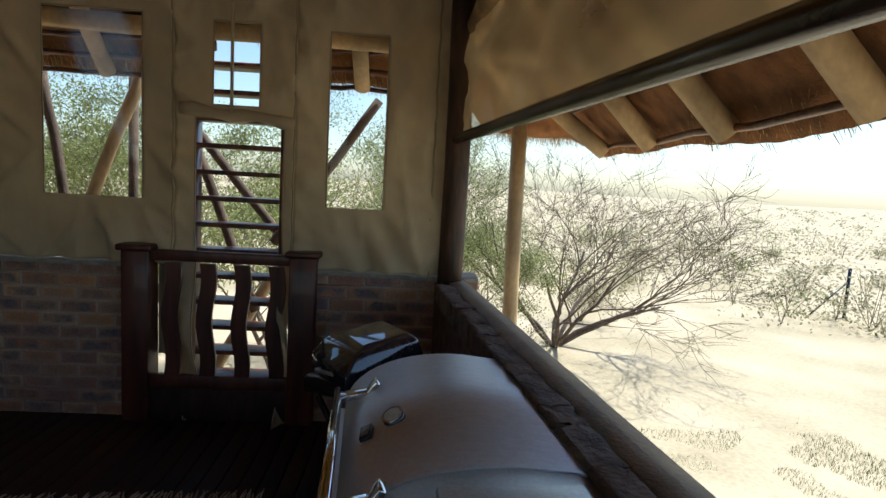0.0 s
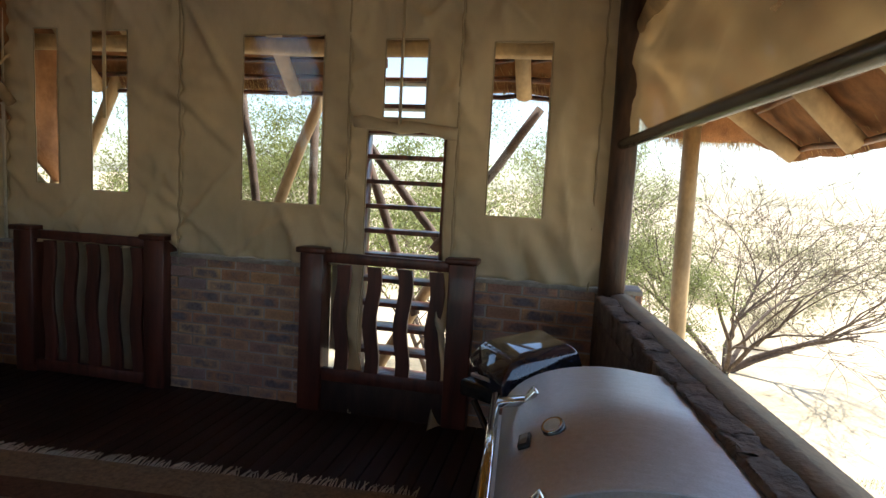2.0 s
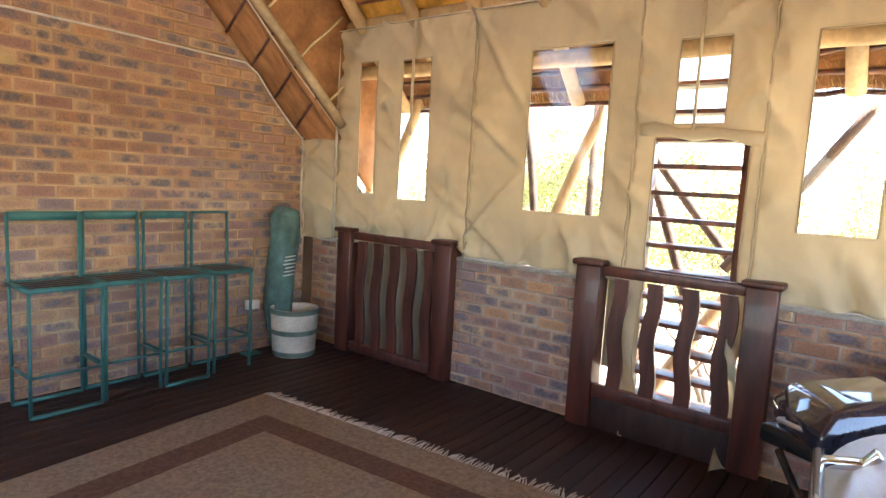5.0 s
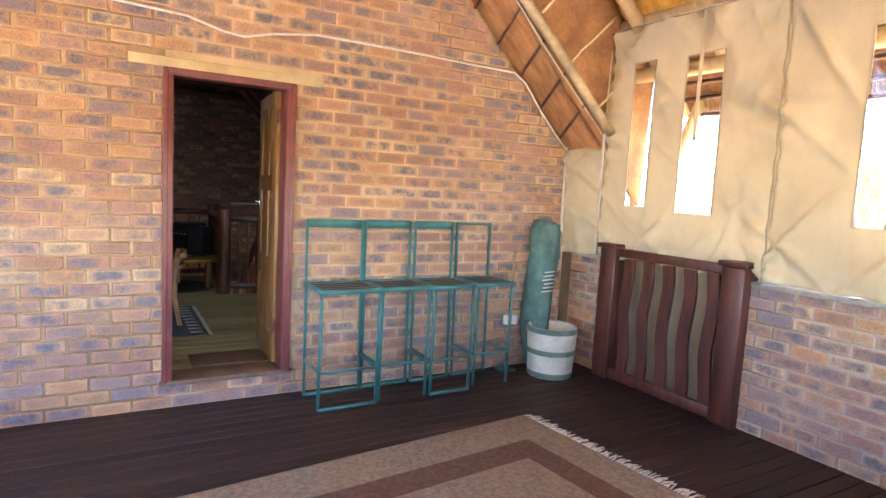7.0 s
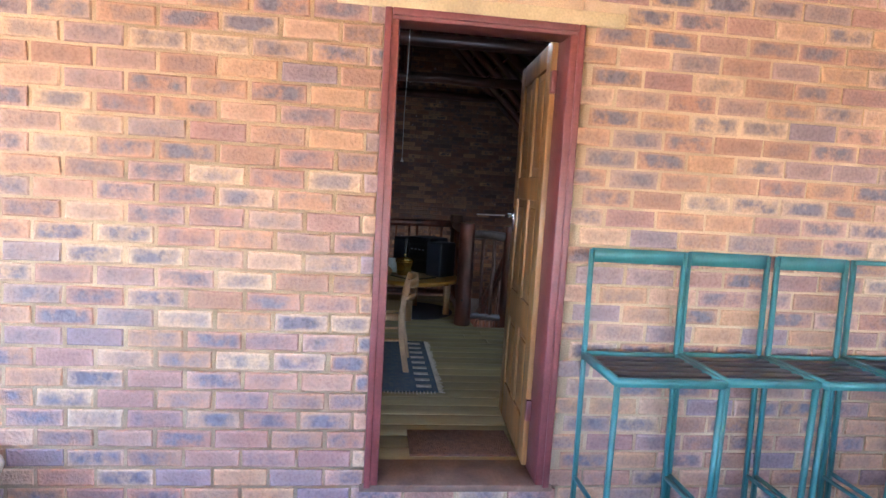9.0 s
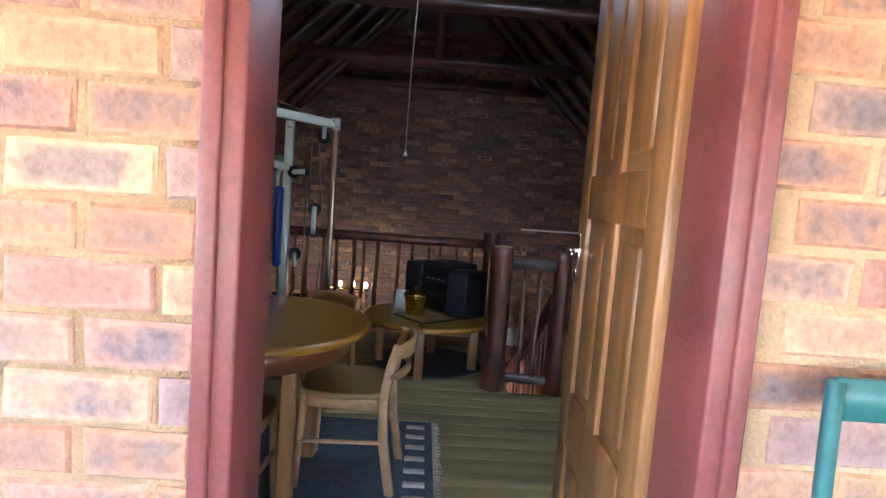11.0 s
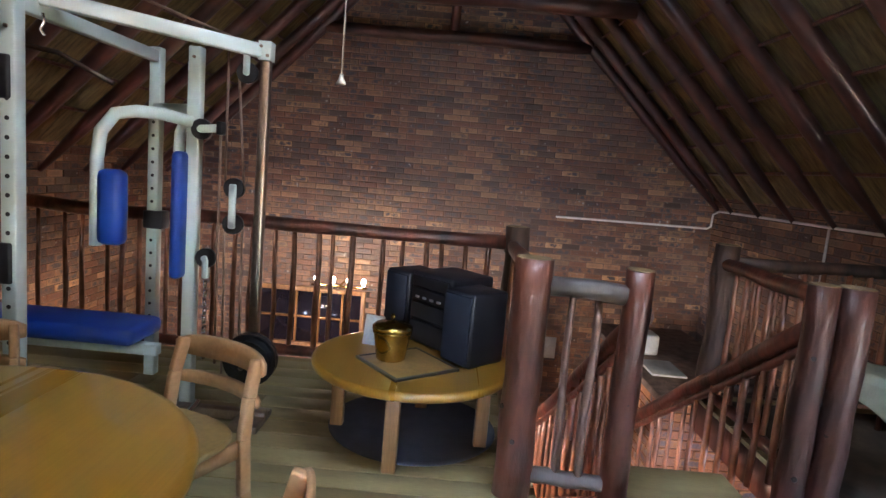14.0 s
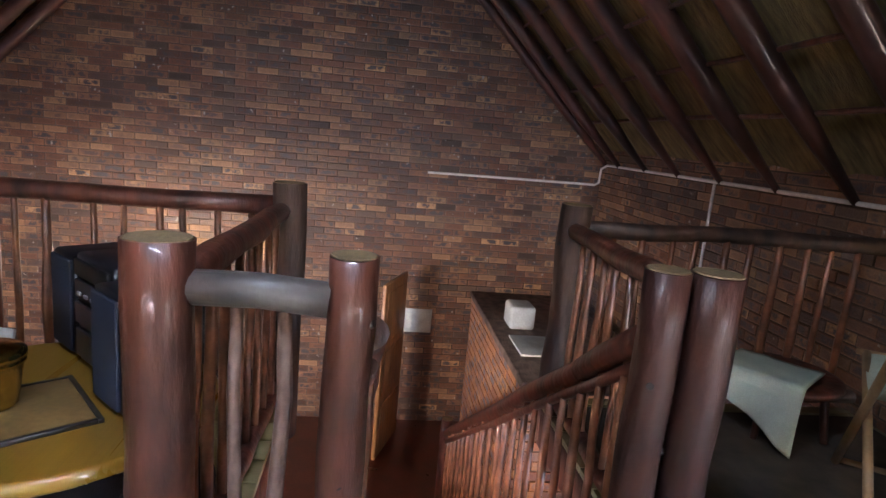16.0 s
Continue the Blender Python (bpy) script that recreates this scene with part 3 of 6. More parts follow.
def brick_joined(name, cells, axis, at, sign, mat, parent, depth=0.007):
    """Far bricks in one mesh, each its own island."""
    verts, faces = [], []
    rng = random.Random(5)
    for u, z, hl, hh in cells:
        n = len(verts)
        d = depth + rng.uniform(-0.003, 0.003)
        for q, s in ((-0.01, 0.0), (d - 0.003, 0.0), (d, 0.006)):
            for a, c in ((-1, -1), (1, -1), (1, 1), (-1, 1)):
                uu, zz = u + a * (hl - s) + rng.uniform(-0.002, 0.002), z + c * (hh - s) + rng.uniform(-0.002, 0.002)
                verts.append((at + sign * q, uu, zz) if axis == "x" else (uu, at + sign * q, zz))
        for k in range(2):
            for i in range(4):
                f = (n + 4 * k + i, n + 4 * k + (i + 1) % 4, n + 4 * k + 4 + (i + 1) % 4, n + 4 * k + 4 + i)
                faces.append(f)
        faces.append((n + 8, n + 9, n + 10, n + 11))
    me = bpy.data.meshes.new(name)
    o = ORIGIN[parent.name]
    me.from_pydata([(a - o.x, b - o.y, c - o.z) for a, b, c in verts], [], faces)
    me.update()
    bm = bmesh.new()
    bm.from_mesh(me)
    bmesh.ops.recalc_face_normals(bm, faces=bm.faces)
    bm.to_mesh(me)
    bm.free()
    face_coords(me)
    me.materials.append(mat)
    ob = new(name, me)
    ob.parent = parent
    return tagged(ob, kind="stuff")

# ---- large structure ----
FZ = 0.17          # loft floor above the veranda deck
WX = -3.96         # outer face of the door wall
FX = -12.5         # face of the far gable
LOW = -2.05        # floor of the storey below
NY, SY = 4.75, -2.41
RC, RT = 1.17, 4.87
GROUND = -2.6


def roof_z(y):
    return RT - abs(y - RC)


def gable(y0, y1, z0):
    pts = [(y0, z0), (y1, z0), (y1, roof_z(y1) + 0.16)]
    if y0 < RC < y1:
        pts.append((RC, RT + 0.16))
    pts.append((y0, roof_z(y0) + 0.16))
    return pts


# door wall: piers either side of the opening, the part over it and the plinth under it
wall_east = thing("wall_east", (0, 0, 0), "flashed face-brick gable wall with a doorway onto the deck", "wall", kind="structure")
DY0, DY1, DZ1 = 0.79, 1.605, 2.2
bm = bmesh.new()
prism(bm, gable(SY, DY0, -0.3), "x", WX - 0.23, WX)
prism(bm, gable(DY1, NY - 0.6, -0.3), "x", WX - 0.23, WX)
prism(bm, [(DY0, DZ1), (DY1, DZ1), (DY1, roof_z(DY1) + 0.16), (RC, RT + 0.16), (DY0, roof_z(DY0) + 0.16)], "x", WX - 0.23, WX)
prism(bm, [(DY0, -0.3), (DY1, -0.3), (DY1, FZ - 0.02), (DY0, FZ - 0.02)], "x", WX - 0.23, WX)
part("mortar_bed", bm, MORTAR, wall_east)

wall_west = thing("wall_west", (0, 0, 0), "tall dark clinker-brick gable wall over two storeys", "wall", kind="structure")
WY0, WY1, WZ0, WZ1 = -1.28, 0.28, -1.05, -0.22
bm = bmesh.new()
prism(bm, gable(SY, NY, WZ1), "x", FX - 0.25, FX)
prism(bm, [(SY, LOW), (NY, LOW), (NY, WZ0), (SY, WZ0)], "x", FX - 0.25, FX)
prism(bm, [(SY, WZ0), (WY0, WZ0), (WY0, WZ1), (SY, WZ1)], "x", FX - 0.25, FX)
prism(bm, [(WY1, WZ0), (NY, WZ0), (NY, WZ1), (WY1, WZ1)], "x", FX - 0.25, FX)
part("mortar_bed", bm, MORTAR_DARK, wall_west)
wall_north = thing("wall_north", (0, 0, 0), "low clinker-brick side wall under the rafters", "wall", kind="structure")
part("mortar_bed", B((FX, NY, LOW), (WX - 0.23, NY + 0.23, 1.46)), MORTAR_DARK, wall_north)
wall_south = thing("wall_south", (0, 0, 0), "low clinker-brick side wall under the rafters", "wall", kind="structure")
part("mortar_bed", B((FX, SY - 0.23, LOW), (WX - 0.23, SY, 1.46)), MORTAR_DARK, wall_south)
solid("wall_below", B((WX - 0.23, SY, LOW), (WX, NY, -0.3)), WALL_PLASTER, "plastered wall of the storey below", "wall", kind="structure")

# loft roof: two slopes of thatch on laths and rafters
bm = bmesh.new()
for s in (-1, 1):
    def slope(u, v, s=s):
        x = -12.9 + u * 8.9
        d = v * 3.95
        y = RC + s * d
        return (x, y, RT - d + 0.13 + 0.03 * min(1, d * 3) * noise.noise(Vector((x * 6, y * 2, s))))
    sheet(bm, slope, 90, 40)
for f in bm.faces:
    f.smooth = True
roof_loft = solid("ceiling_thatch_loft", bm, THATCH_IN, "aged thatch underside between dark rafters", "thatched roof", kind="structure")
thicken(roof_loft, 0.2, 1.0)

# unseen roll added over the ridge slit, keeps sun off the far wall
solid("ridge_cap", T([(-12.95, RC, RT + 0.2), (-4.0, RC, RT + 0.2)], 0.2, 14), THATCH_IN, "unseen thatch roll closing the loft ridge against stray sun", "thatched roof", kind="structure")

# veranda roof, hipped, on a plate 2.97 m up
PX, PYN, PYS = 0.97, 4.3, -2.2


def hip_z(x, y):
    return 2.97 + min(PX - x, PYN - y, y - PYS)


def hip(u, v):
    x = -3.62 + u * 5.78
    c = min(1, max(0, (x - 0.85) / 0.9))
    edge = 5.06 - (0.32 if -0.85 < x < -0.02 else 0.0) + 0.5 * c * c * (3 - 2 * c)
    y = -3.15 + v * (edge + 3.15)
    n = 0.6 * noise.noise(Vector((x * 3, y * 3, 1))) + 0.4 * noise.noise(Vector((x * 14, y * 14, 2)))
    ex = 0.04 * noise.noise(Vector((x * 1.3, y * 1.3, 7))) if (u > 0.98 or v > 0.98) else 0
    h = min(hip_z(x, y), 5.2)
    row = 0.022 * abs(math.sin(math.pi * (h - 2.97) / 0.24))
    lip = min(1, max(0, (y - 4.8) / 0.6))
    return (x, y, max(h + 0.13 + 0.02 * n + ex + row, 1.9 + 0.2 * lip + ex + 0.01 * n))


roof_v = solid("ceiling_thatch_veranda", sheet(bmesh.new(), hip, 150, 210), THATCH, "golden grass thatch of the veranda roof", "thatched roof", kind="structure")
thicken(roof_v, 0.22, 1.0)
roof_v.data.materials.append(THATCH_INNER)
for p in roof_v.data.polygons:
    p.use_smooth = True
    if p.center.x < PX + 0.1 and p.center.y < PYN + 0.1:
        p.material_index = 1     # faces inside the plate poles take the golden thatch
# thatch that closes the step from the lower loft roof up to the veranda roof
bm = sheet(bmesh.new(), lambda u, v: (-3.72 + 0.06 * u, 1.17 + v * 3.6, roof_z(1.17 + v * 3.6) + 0.22 + u * 1.18 + 0.02 * noise.noise(Vector((u * 5, v * 30, 3)))), 8, 40)
step_n = solid("thatch_step", bm, VERGE, "thatch facing between two roofs", "thatched roof", kind="structure")
bm = sheet(bmesh.new(), lambda u, v: (-3.5 - 0.12 * u, 1.17 - v * 3.6, roof_z(1.17 - v * 3.6) + 0.05 + u * 1.35), 8, 40)
step_s = solid("thatch_step", bm, THATCH_GOLD, "thatch facing between two roofs", "thatched roof", kind="structure")
for o in (step_n, step_s):
    thicken(o, 0.06, -1.0)

# unseen fill lamps added on the lower side walls, framed like windows without openings
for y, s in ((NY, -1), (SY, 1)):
    fill_lamp = new("window_daylight", bpy.data.lights.new("window_daylight", "AREA"))
    fill_lamp.data.shape, fill_lamp.data.size, fill_lamp.data.size_y, fill_lamp.data.energy, fill_lamp.data.color = "RECTANGLE", 1.7, 1.2, 1.0 if s < 0 else 2.2, (0.82, 0.9, 1.0)
    fill_lamp.matrix_world = look((-7.3, y + s * 0.03, -0.95), (-7.9, y + s * 3, -0.95))
    fill_frame = thing("window_2" if s < 0 else "window_3", (-7.3, y, -1.6), "timber frame round an added fill lamp, no opening behind", "window", kind="structure")
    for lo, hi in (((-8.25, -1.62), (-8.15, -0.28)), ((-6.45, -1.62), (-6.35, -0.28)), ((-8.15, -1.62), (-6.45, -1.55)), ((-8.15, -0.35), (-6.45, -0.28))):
        part("window_frame", B((lo[0], min(y, y + s * 0.05), lo[1]), (hi[0], max(y, y + s * 0.05), hi[1])), DOOR_WOOD, fill_frame)

# floors
loft_floor = thing("floor_loft", (0, 0, 0), "pale yellow pine boards of the loft floor", "floor", kind="structure")
HX0, HX1, HY0, HY1 = -8.5, -7.08, 1.78, 3.02      # the stairwell
bm = bmesh.new()
box(bm, (HX1, SY, FZ - 0.22), (WX - 0.23, NY, FZ - 0.03))
box(bm, (HX0, SY, FZ - 0.22), (HX1, HY0, FZ - 0.03))
box(bm, (HX0, HY1, FZ - 0.22), (HX1, NY, FZ - 0.03))
part("joist_layer", bm, LOG, loft_floor)
floor_low = solid("floor_below", B((FX, SY, LOW - 0.2), (WX, NY, LOW)), TILE, "polished red cement floor of the storey below", "floor", kind="structure")
deck = thing("floor_deck", (0, 0, 0), "dark stained timber decking of the veranda", "floor", kind="structure")
part("joist_layer", B((WX, -3.2, -0.25), (1.75, 4.6, -0.04)), DECK, deck)
solid("wall_plinth", B((WX, -3.2, GROUND - 0.2), (1.6, 4.55, -0.25)), WALL_PLASTER, "plastered storey under the deck", "wall", kind="structure")
solid("step_sill", B((WX - 0.23, DY0 - 0.03, FZ - 0.02), (WX + 0.025, DY1 + 0.03, FZ + 0.012), 0.006), SILL, "worn brown door sill", "door sill", kind="structure")

# veranda side away from the view
solid("wall_veranda_south", B((WX, -3.2, -0.05), (1.75, -3.0, 1.0)), STONE, "low parapet at the open end of the deck", "wall", kind="structure")


# low brick wall under the canvas
wall_canvas = thing("wall_canvas_base", (0, 0, 0), "low face-brick wall under the canvas screens", "wall", kind="structure")
bm = bmesh.new()
LOWSEG = ((WX, -3.46), (-2.22, -1.06), (0.1, 1.2))
for a, b in LOWSEG:
    box(bm, (a, 4.27, -0.2), (b, 4.5, 1.02))
part("mortar_bed", bm, MORTAR_GREY, wall_canvas)


def skew(y, off=0.0):
    return 0.9 + (4.09 - y) * 0.115 + off


# waist-high parapet with a rough stone inner edge
bm = bmesh.new()
v = []
for y in (4.5, -3.0):
    for off, z in ((0.03, -0.25), (0.03, 0.99), (0.22, 0.99), (0.22, -0.25)):
        v.append(bm.verts.new((skew(y, off), y, z)))
for q in ((0, 1, 2, 3), (7, 6, 5, 4), (0, 4, 5, 1), (1, 5, 6, 2), (2, 6, 7, 3), (3, 7, 4, 0)):
    bm.faces.new([v[i] for i in q])
parapet = thing("wall_parapet", (0, 0, 0), "waist-high parapet with rough stone inside and plastered coping", "wall", kind="structure")
part("wall_core", bm, STONE, parapet)
bm = bmesh.new()
v = []
for y in (4.5, -3.0):
    for off, z in ((0.1, 0.985), (0.1, 1.015), (0.16, 1.025), (0.23, 1.01), (0.235, 0.9), (0.2, 0.9)):
        v.append(bm.verts.new((skew(y, off), y, z)))
for i in range(6):
    bm.faces.new((v[i], v[(i + 1) % 6], v[6 + (i + 1) % 6], v[6 + i]))
bm.faces.new(v[:6][::-1])
bm.faces.new(v[6:])
part("coping", bm, material("tan plaster coping", (0.3, 0.22, 0.14), 0.85, var=0.3, scale=5, bump=0.4, bscale=60), parapet, "tan plastered coping")
y = 4.05
while y > -2.9:
    ln = random.uniform(0.12, 0.32)
    bm = box(bmesh.new(), (-0.004, y - ln, 0.9), (0.1, y - 0.002, 1.016))
    bmesh.ops.bevel(bm, geom=bm.edges[:], offset=0.01, segments=2, affect="EDGES", profile=0.6)
    bmesh.ops.subdivide_edges(bm, edges=[e for e in bm.edges if e.calc_length() > 0.05], cuts=2, use_grid_fill=True)
    sh = random.uniform(-0.005, 0.005)
    for vv in bm.verts:
        vv.co += Vector([random.uniform(-0.007, 0.007) for _ in range(3)])
        vv.co.x += skew(vv.co.y) + sh
    part("stone", bm, STONE, parapet)
    y -= ln

# ground and the country beyond
bm = bmesh.new()


def land(u, v):
    x, y = (u - 0.5), (v - 0.5)
    X, Y = math.copysign(abs(x * 2) ** 3 * 900, x), math.copysign(abs(y * 2) ** 3 * 900, y)
    r = math.hypot(X, Y)
    h = GROUND + 0.12 * noise.noise(Vector((X * 0.15, Y * 0.15, 0))) * min(1, max(0, (r - 7) / 6))
    if r > 60:
        h += (r - 60) * (0.004 * noise.noise(Vector((X * 0.004, Y * 0.004, 4))) - 0.001)
    return (X, Y, h)


ground = solid("ground", sheet(bmesh.new(), land, 120, 120), SAND, "pale dry sandy ground with sparse growth", "ground", kind="structure")

# ---- veranda things ----
# canvas screens with clear windows
CY = 4.29
WINDOWS = ((-3.38, -3.17, 1.49, 2.66), (-2.87, -2.55, 1.46, 2.64), (-1.61, -1.0, 1.45, 2.61), (-0.56, -0.27, 2.07, 2.58), (0.17, 0.54, 1.45, 2.56))
FLAP = (-0.67, -0.11, 0.0, 1.98)


def ridge(x, z, f, turn, seed):
    """Narrow raised folds along one direction."""
    c, q = math.cos(turn), math.sin(turn)
    u, v = c * x + q * z, c * z - q * x
    return max(0, 1 - 10.0 * abs(noise.noise(Vector((u * f, v * f * 0.28, seed)))))


def crease(x, z, a=0.016):
    """Sagging folds and sharp creases of hung canvas, calmer along the window hems."""
    gap = 1.0
    for h in (*WINDOWS, FLAP):
        gap = min(gap, math.hypot(max(h[0] - x, x - h[1], 0), max(h[2] - z, z - h[3], 0)))
    calm = min(1, 0.12 + gap / 0.16)
    d = a * noise.noise(Vector((x * 2.1 + z, z * 1.6 - x * 0.8, 2)))
    d -= 0.045 * ridge(x, z, 1.9, 0.75, 3) + 0.042 * ridge(x, z, 2.1, -0.65, 8) + 0.022 * ridge(x, z, 4.0, 0.2, 5)
    seam = min(abs(x - q) for q in (-3.65, -2.1, -0.8, -0.04, 0.92))
    d += 0.018 * math.exp(-seam / 0.2) * math.sin(z * 42 + x * 14 + 5 * noise.noise(Vector((x * 2, z * 2, 6)))) * (0.6 + noise.noise(Vector((z * 1.7, x, 12))))
    hem = max(0, 1.45 - z)
    return calm * d + hem * 0.14 * math.sin(x * 21 + z * 9 + 4 * noise.noise(Vector((x * 2.5, z, 1)))) * (0.5 + noise.noise(Vector((x * 3, 0, 9))))


def canvas_panel(name, x0, x1, z0, z1, holes, label, pull=0.0):
    """A hanging screen cut on a fine grid along its openings."""
    xs = sorted({x0, x1, *(h[i] for h in holes for i in (0, 1))})
    zs = sorted({z0, z1, *(h[i] for h in holes for i in (2, 3))})

    def dense(vals):
        out = []
        for a, b in zip(vals, vals[1:]):
            n = max(1, round((b - a) / 0.022))
            out += [a + (b - a) * k / n for k in range(n)]
        return out + [vals[-1]]
    xs, zs = dense(xs), dense(zs)
    bm = bmesh.new()
    vs = {}
    for i in range(len(xs) - 1):
        for j in range(len(zs) - 1):
            cx, cz = (xs[i] + xs[i + 1]) / 2, (zs[j] + zs[j + 1]) / 2
            if any(h[0] < cx < h[1] and h[2] < cz < h[3] for h in holes):
                continue
            q = []
            for a, b in ((i, j), (i + 1, j), (i + 1, j + 1), (i, j + 1)):
                if (a, b) not in vs:
                    vs[a, b] = bm.verts.new((xs[a], CY + crease(xs[a], zs[b]) - pull * (x1 - xs[a]) / (x1 - x0), zs[b]))
                q.append(vs[a, b])
            f = bm.faces.new(q)
            f.tag = True
    e = thing(name, ((x0 + x1) / 2, CY, z0), label, "canvas screen", "canvas screens")
    thicken(part("sheet", bm, CANVAS, e), 0.003)
    for h in holes:
        if h[2] > 1:
            pane = part("window_film", sheet(bmesh.new(), lambda u, v, h=h: (h[0] + u * (h[1] - h[0]), CY + 0.012 + 0.004 * math.sin(u * 4 + v * 7), h[2] + v * (h[3] - h[2])), 6, 10), CLEAR, e, "clear flexible window")
            pane.visible_shadow = False
        bm = bmesh.new()
        for a, b in (((h[0], h[2]), (h[0], h[3])), ((h[1], h[2]), (h[1], h[3])), ((h[0], h[3]), (h[1], h[3]))):
            n = max(2, int(math.dist(a, b) / 0.08))
            pts = [(a[0] + (b[0] - a[0]) * k / n, CY - 0.004 + crease(a[0] + (b[0] - a[0]) * k / n, a[1] + (b[1] - a[1]) * k / n), a[1] + (b[1] - a[1]) * k / n) for k in range(n + 1)]
            tube(bm, pts, 0.005, 6)
        part("hem", bm, HEM, e)
    return e


w = WINDOWS
canvas_panel("canvas_screen", -3.65, -2.1, 1.036, 2.96, w[:2], "cream canvas screen with two narrow clear windows")
canvas_panel("canvas_screen", -2.1, -0.8, 1.036, 2.95, (w[2],), "cream canvas screen with a tall clear window")
canvas_panel("canvas_screen", -0.8, -0.04, 0.28, 2.95, (w[3], FLAP), "cream canvas screen with a rolled-up door flap")
canvas_panel("canvas_screen", -0.04, 0.96, 1.036, 2.95, (w[4],), "cream creased canvas screen with one clear window")
canvas_panel("canvas_screen", -3.95, -3.65, 1.03, 1.97, (), "short cream canvas corner piece", 0.17)
# pale tape along the corner edges and the top
for a, b in (((-3.635, CY - 0.05, 1.04), (-3.635, CY - 0.045, 2.95)), ((-3.94, CY - 0.2, 1.04), (-3.94, CY - 0.2, 1.98)), ((-3.62, CY - 0.06, 2.945), (0.9, CY - 0.06, 2.94))):
    solid("webbing_tape", beam(bmesh.new(), a, b, 0.03, 0.004, up=(0, 1, 0.01) if a[0] == b[0] else (0, 0.01, 1)), TAPE, "pale webbing tape along a canvas edge", "tape", "canvas tapes")
# seams, flap roll and hanging straps
for x in (-3.64, -2.1, -0.8, -0.04, 0.86):
    pts = [(x + 0.004 * math.sin(k * 1.9), CY - 0.03 + 0.35 * crease(x, 1.0 + k * 0.065), 1.0 + k * 0.065) for k in range(31)]
    solid("canvas_seam", T(pts, 0.007, 6), HEM, "rolled stitched canvas seam with lacing", "seam", "canvas seams")
roll = thing("flap_roll", (-0.42, CY - 0.05, 2.02), "rolled-up canvas door flap over the opening", "canvas flap")
part("roll", T([(-0.76 + k * 0.08, CY - 0.03 + 0.01 * math.sin(k * 2.1), 2.03 - 0.006 * k + 0.01 * math.sin(k * 1.3)) for k in range(10)], [0.038 + 0.007 * math.sin(k * 1.7) for k in range(10)], 12), CANVAS, roll)
for x in (-0.42,):
    part("strap", B((x - 0.02, CY - 0.06, 2.0), (x - 0.002, CY - 0.045, 2.95)), CANVAS, roll)
solid("canvas_strap", B((-2.735, CY - 0.05, 2.0), (-2.705, CY - 0.042, 2.94), 0.003), CANVAS, "hanging cream canvas strap", "strap")

# gates of wavy slats between square posts
def gate(x0, x1, shut):
    g = thing("slat_gate", ((x0 + x1) / 2, 4.26, 0.0), "dark red-brown wavy slat gate between posts" + (", canvas behind" if shut else ""), "gate", "deck gates")
    for a in (x0, x1 - 0.17):
        p = part("post", B((a, 4.175, 0.0), (a + 0.17, 4.34, 1.12), 0.008), GATE_WOOD, g)
        part("cap", B((a - 0.025, 4.15, 1.12), (a + 0.195, 4.365, 1.16), 0.012), GATE_WOOD, p)
    a, b = x0 + 0.17, x1 - 0.17
    part("top_rail", B((a, 4.195, 1.06), (b, 4.245, 1.13), 0.008), GATE_WOOD, g)
    low = 0.1 if shut else 0.31
    part("bottom_rail", B((a, 4.195, low - 0.09), (b, 4.245, low), 0.008), GATE_WOOD, g)
    if not shut:
        part("kick_board", B((a, 4.21, 0.0), (b, 4.24, low - 0.09), 0.004), DECK, g, "dark kick board")
    n = 5 if shut else 4
    for k in range(n):
        cx = a + (b - a) * (k + 0.6) / n
        ph = k * 0.3
        out = []
        for s in (-1, 1):
            side = [(cx + s * 0.048 + 0.015 * math.sin(j * 0.62 + ph), low - 0.03 + j * (1.08 - low) / 14) for j in range(15)]
            out += side if s > 0 else []
            if s < 0:
                left = side
        part("slat", prism(bmesh.new(), left + out[::-1], "y", 4.203, 4.233), GATE_WOOD, g)
    return g


gate(-3.5, -2.17, True)
gate(-1.09, 0.135, False)
# canvas shaded by the gates: the shade is in the darker hem colour
solid("canvas_backing", sheet(bmesh.new(), lambda u, v: (-3.4 + u * 1.15, 4.36 + 0.01 * math.sin(u * 30), 0.0 + v * 1.15), 30, 8), HEM, "cream canvas sheet behind the gate, darkened for shade", "canvas sheet")
solid("canvas_backing", sheet(bmesh.new(), lambda u, v: (-0.93 + u * 0.24, 4.36 + 0.01 * math.sin(u * 20), 0.4 + v * 0.75), 10, 8), HEM, "cream canvas sheet behind the gate, darkened for shade", "canvas sheet")

# corner post, plate poles and the lifted side screen
solid("corner_post", T(log_pts((1.0, 4.2, 0.9), (1.0, 4.2, 3.1)), 0.08, 14, 0.1), LOG_DARK, "dark stained round corner post", "post")
solid("plate_pole", T(log_pts((-3.6, 4.36, 3.0), (1.3, 4.36, 2.98)), 0.07, 12, 0.1), POLE, "tan round wall-plate pole", "pole")
solid("plate_pole", T(log_pts((1.08, 4.6, 2.62), (1.2, -3.0, 2.62)), 0.07, 12, 0.1), POLE, "tan round wall-plate pole", "pole")
screen = thing("side_screen", (1.1, 2.0, 1.9), "lifted canvas side screen on a dark pipe", "canvas screen")
part("sheet", sheet(bmesh.new(), lambda u, v: (skew(4.2 - u * 3.4, 0.12 + 0.05 * noise.noise(Vector((u * 9, v * 3, 0))) + 0.03 * noise.noise(Vector((u * 20 + v * 5, v * 4, 3)))), 4.2 - u * 3.4, 1.92 + v * 0.72), 70, 12), HAZY, screen, "hazy see-through sheet").visible_shadow = False
part("pipe", T([(skew(4.3, 0.1), 4.3, 1.93), (skew(-2.8, 0.1), -2.8, 1.93)], 0.032, 12), PIPE, screen, "dark glossy pipe")

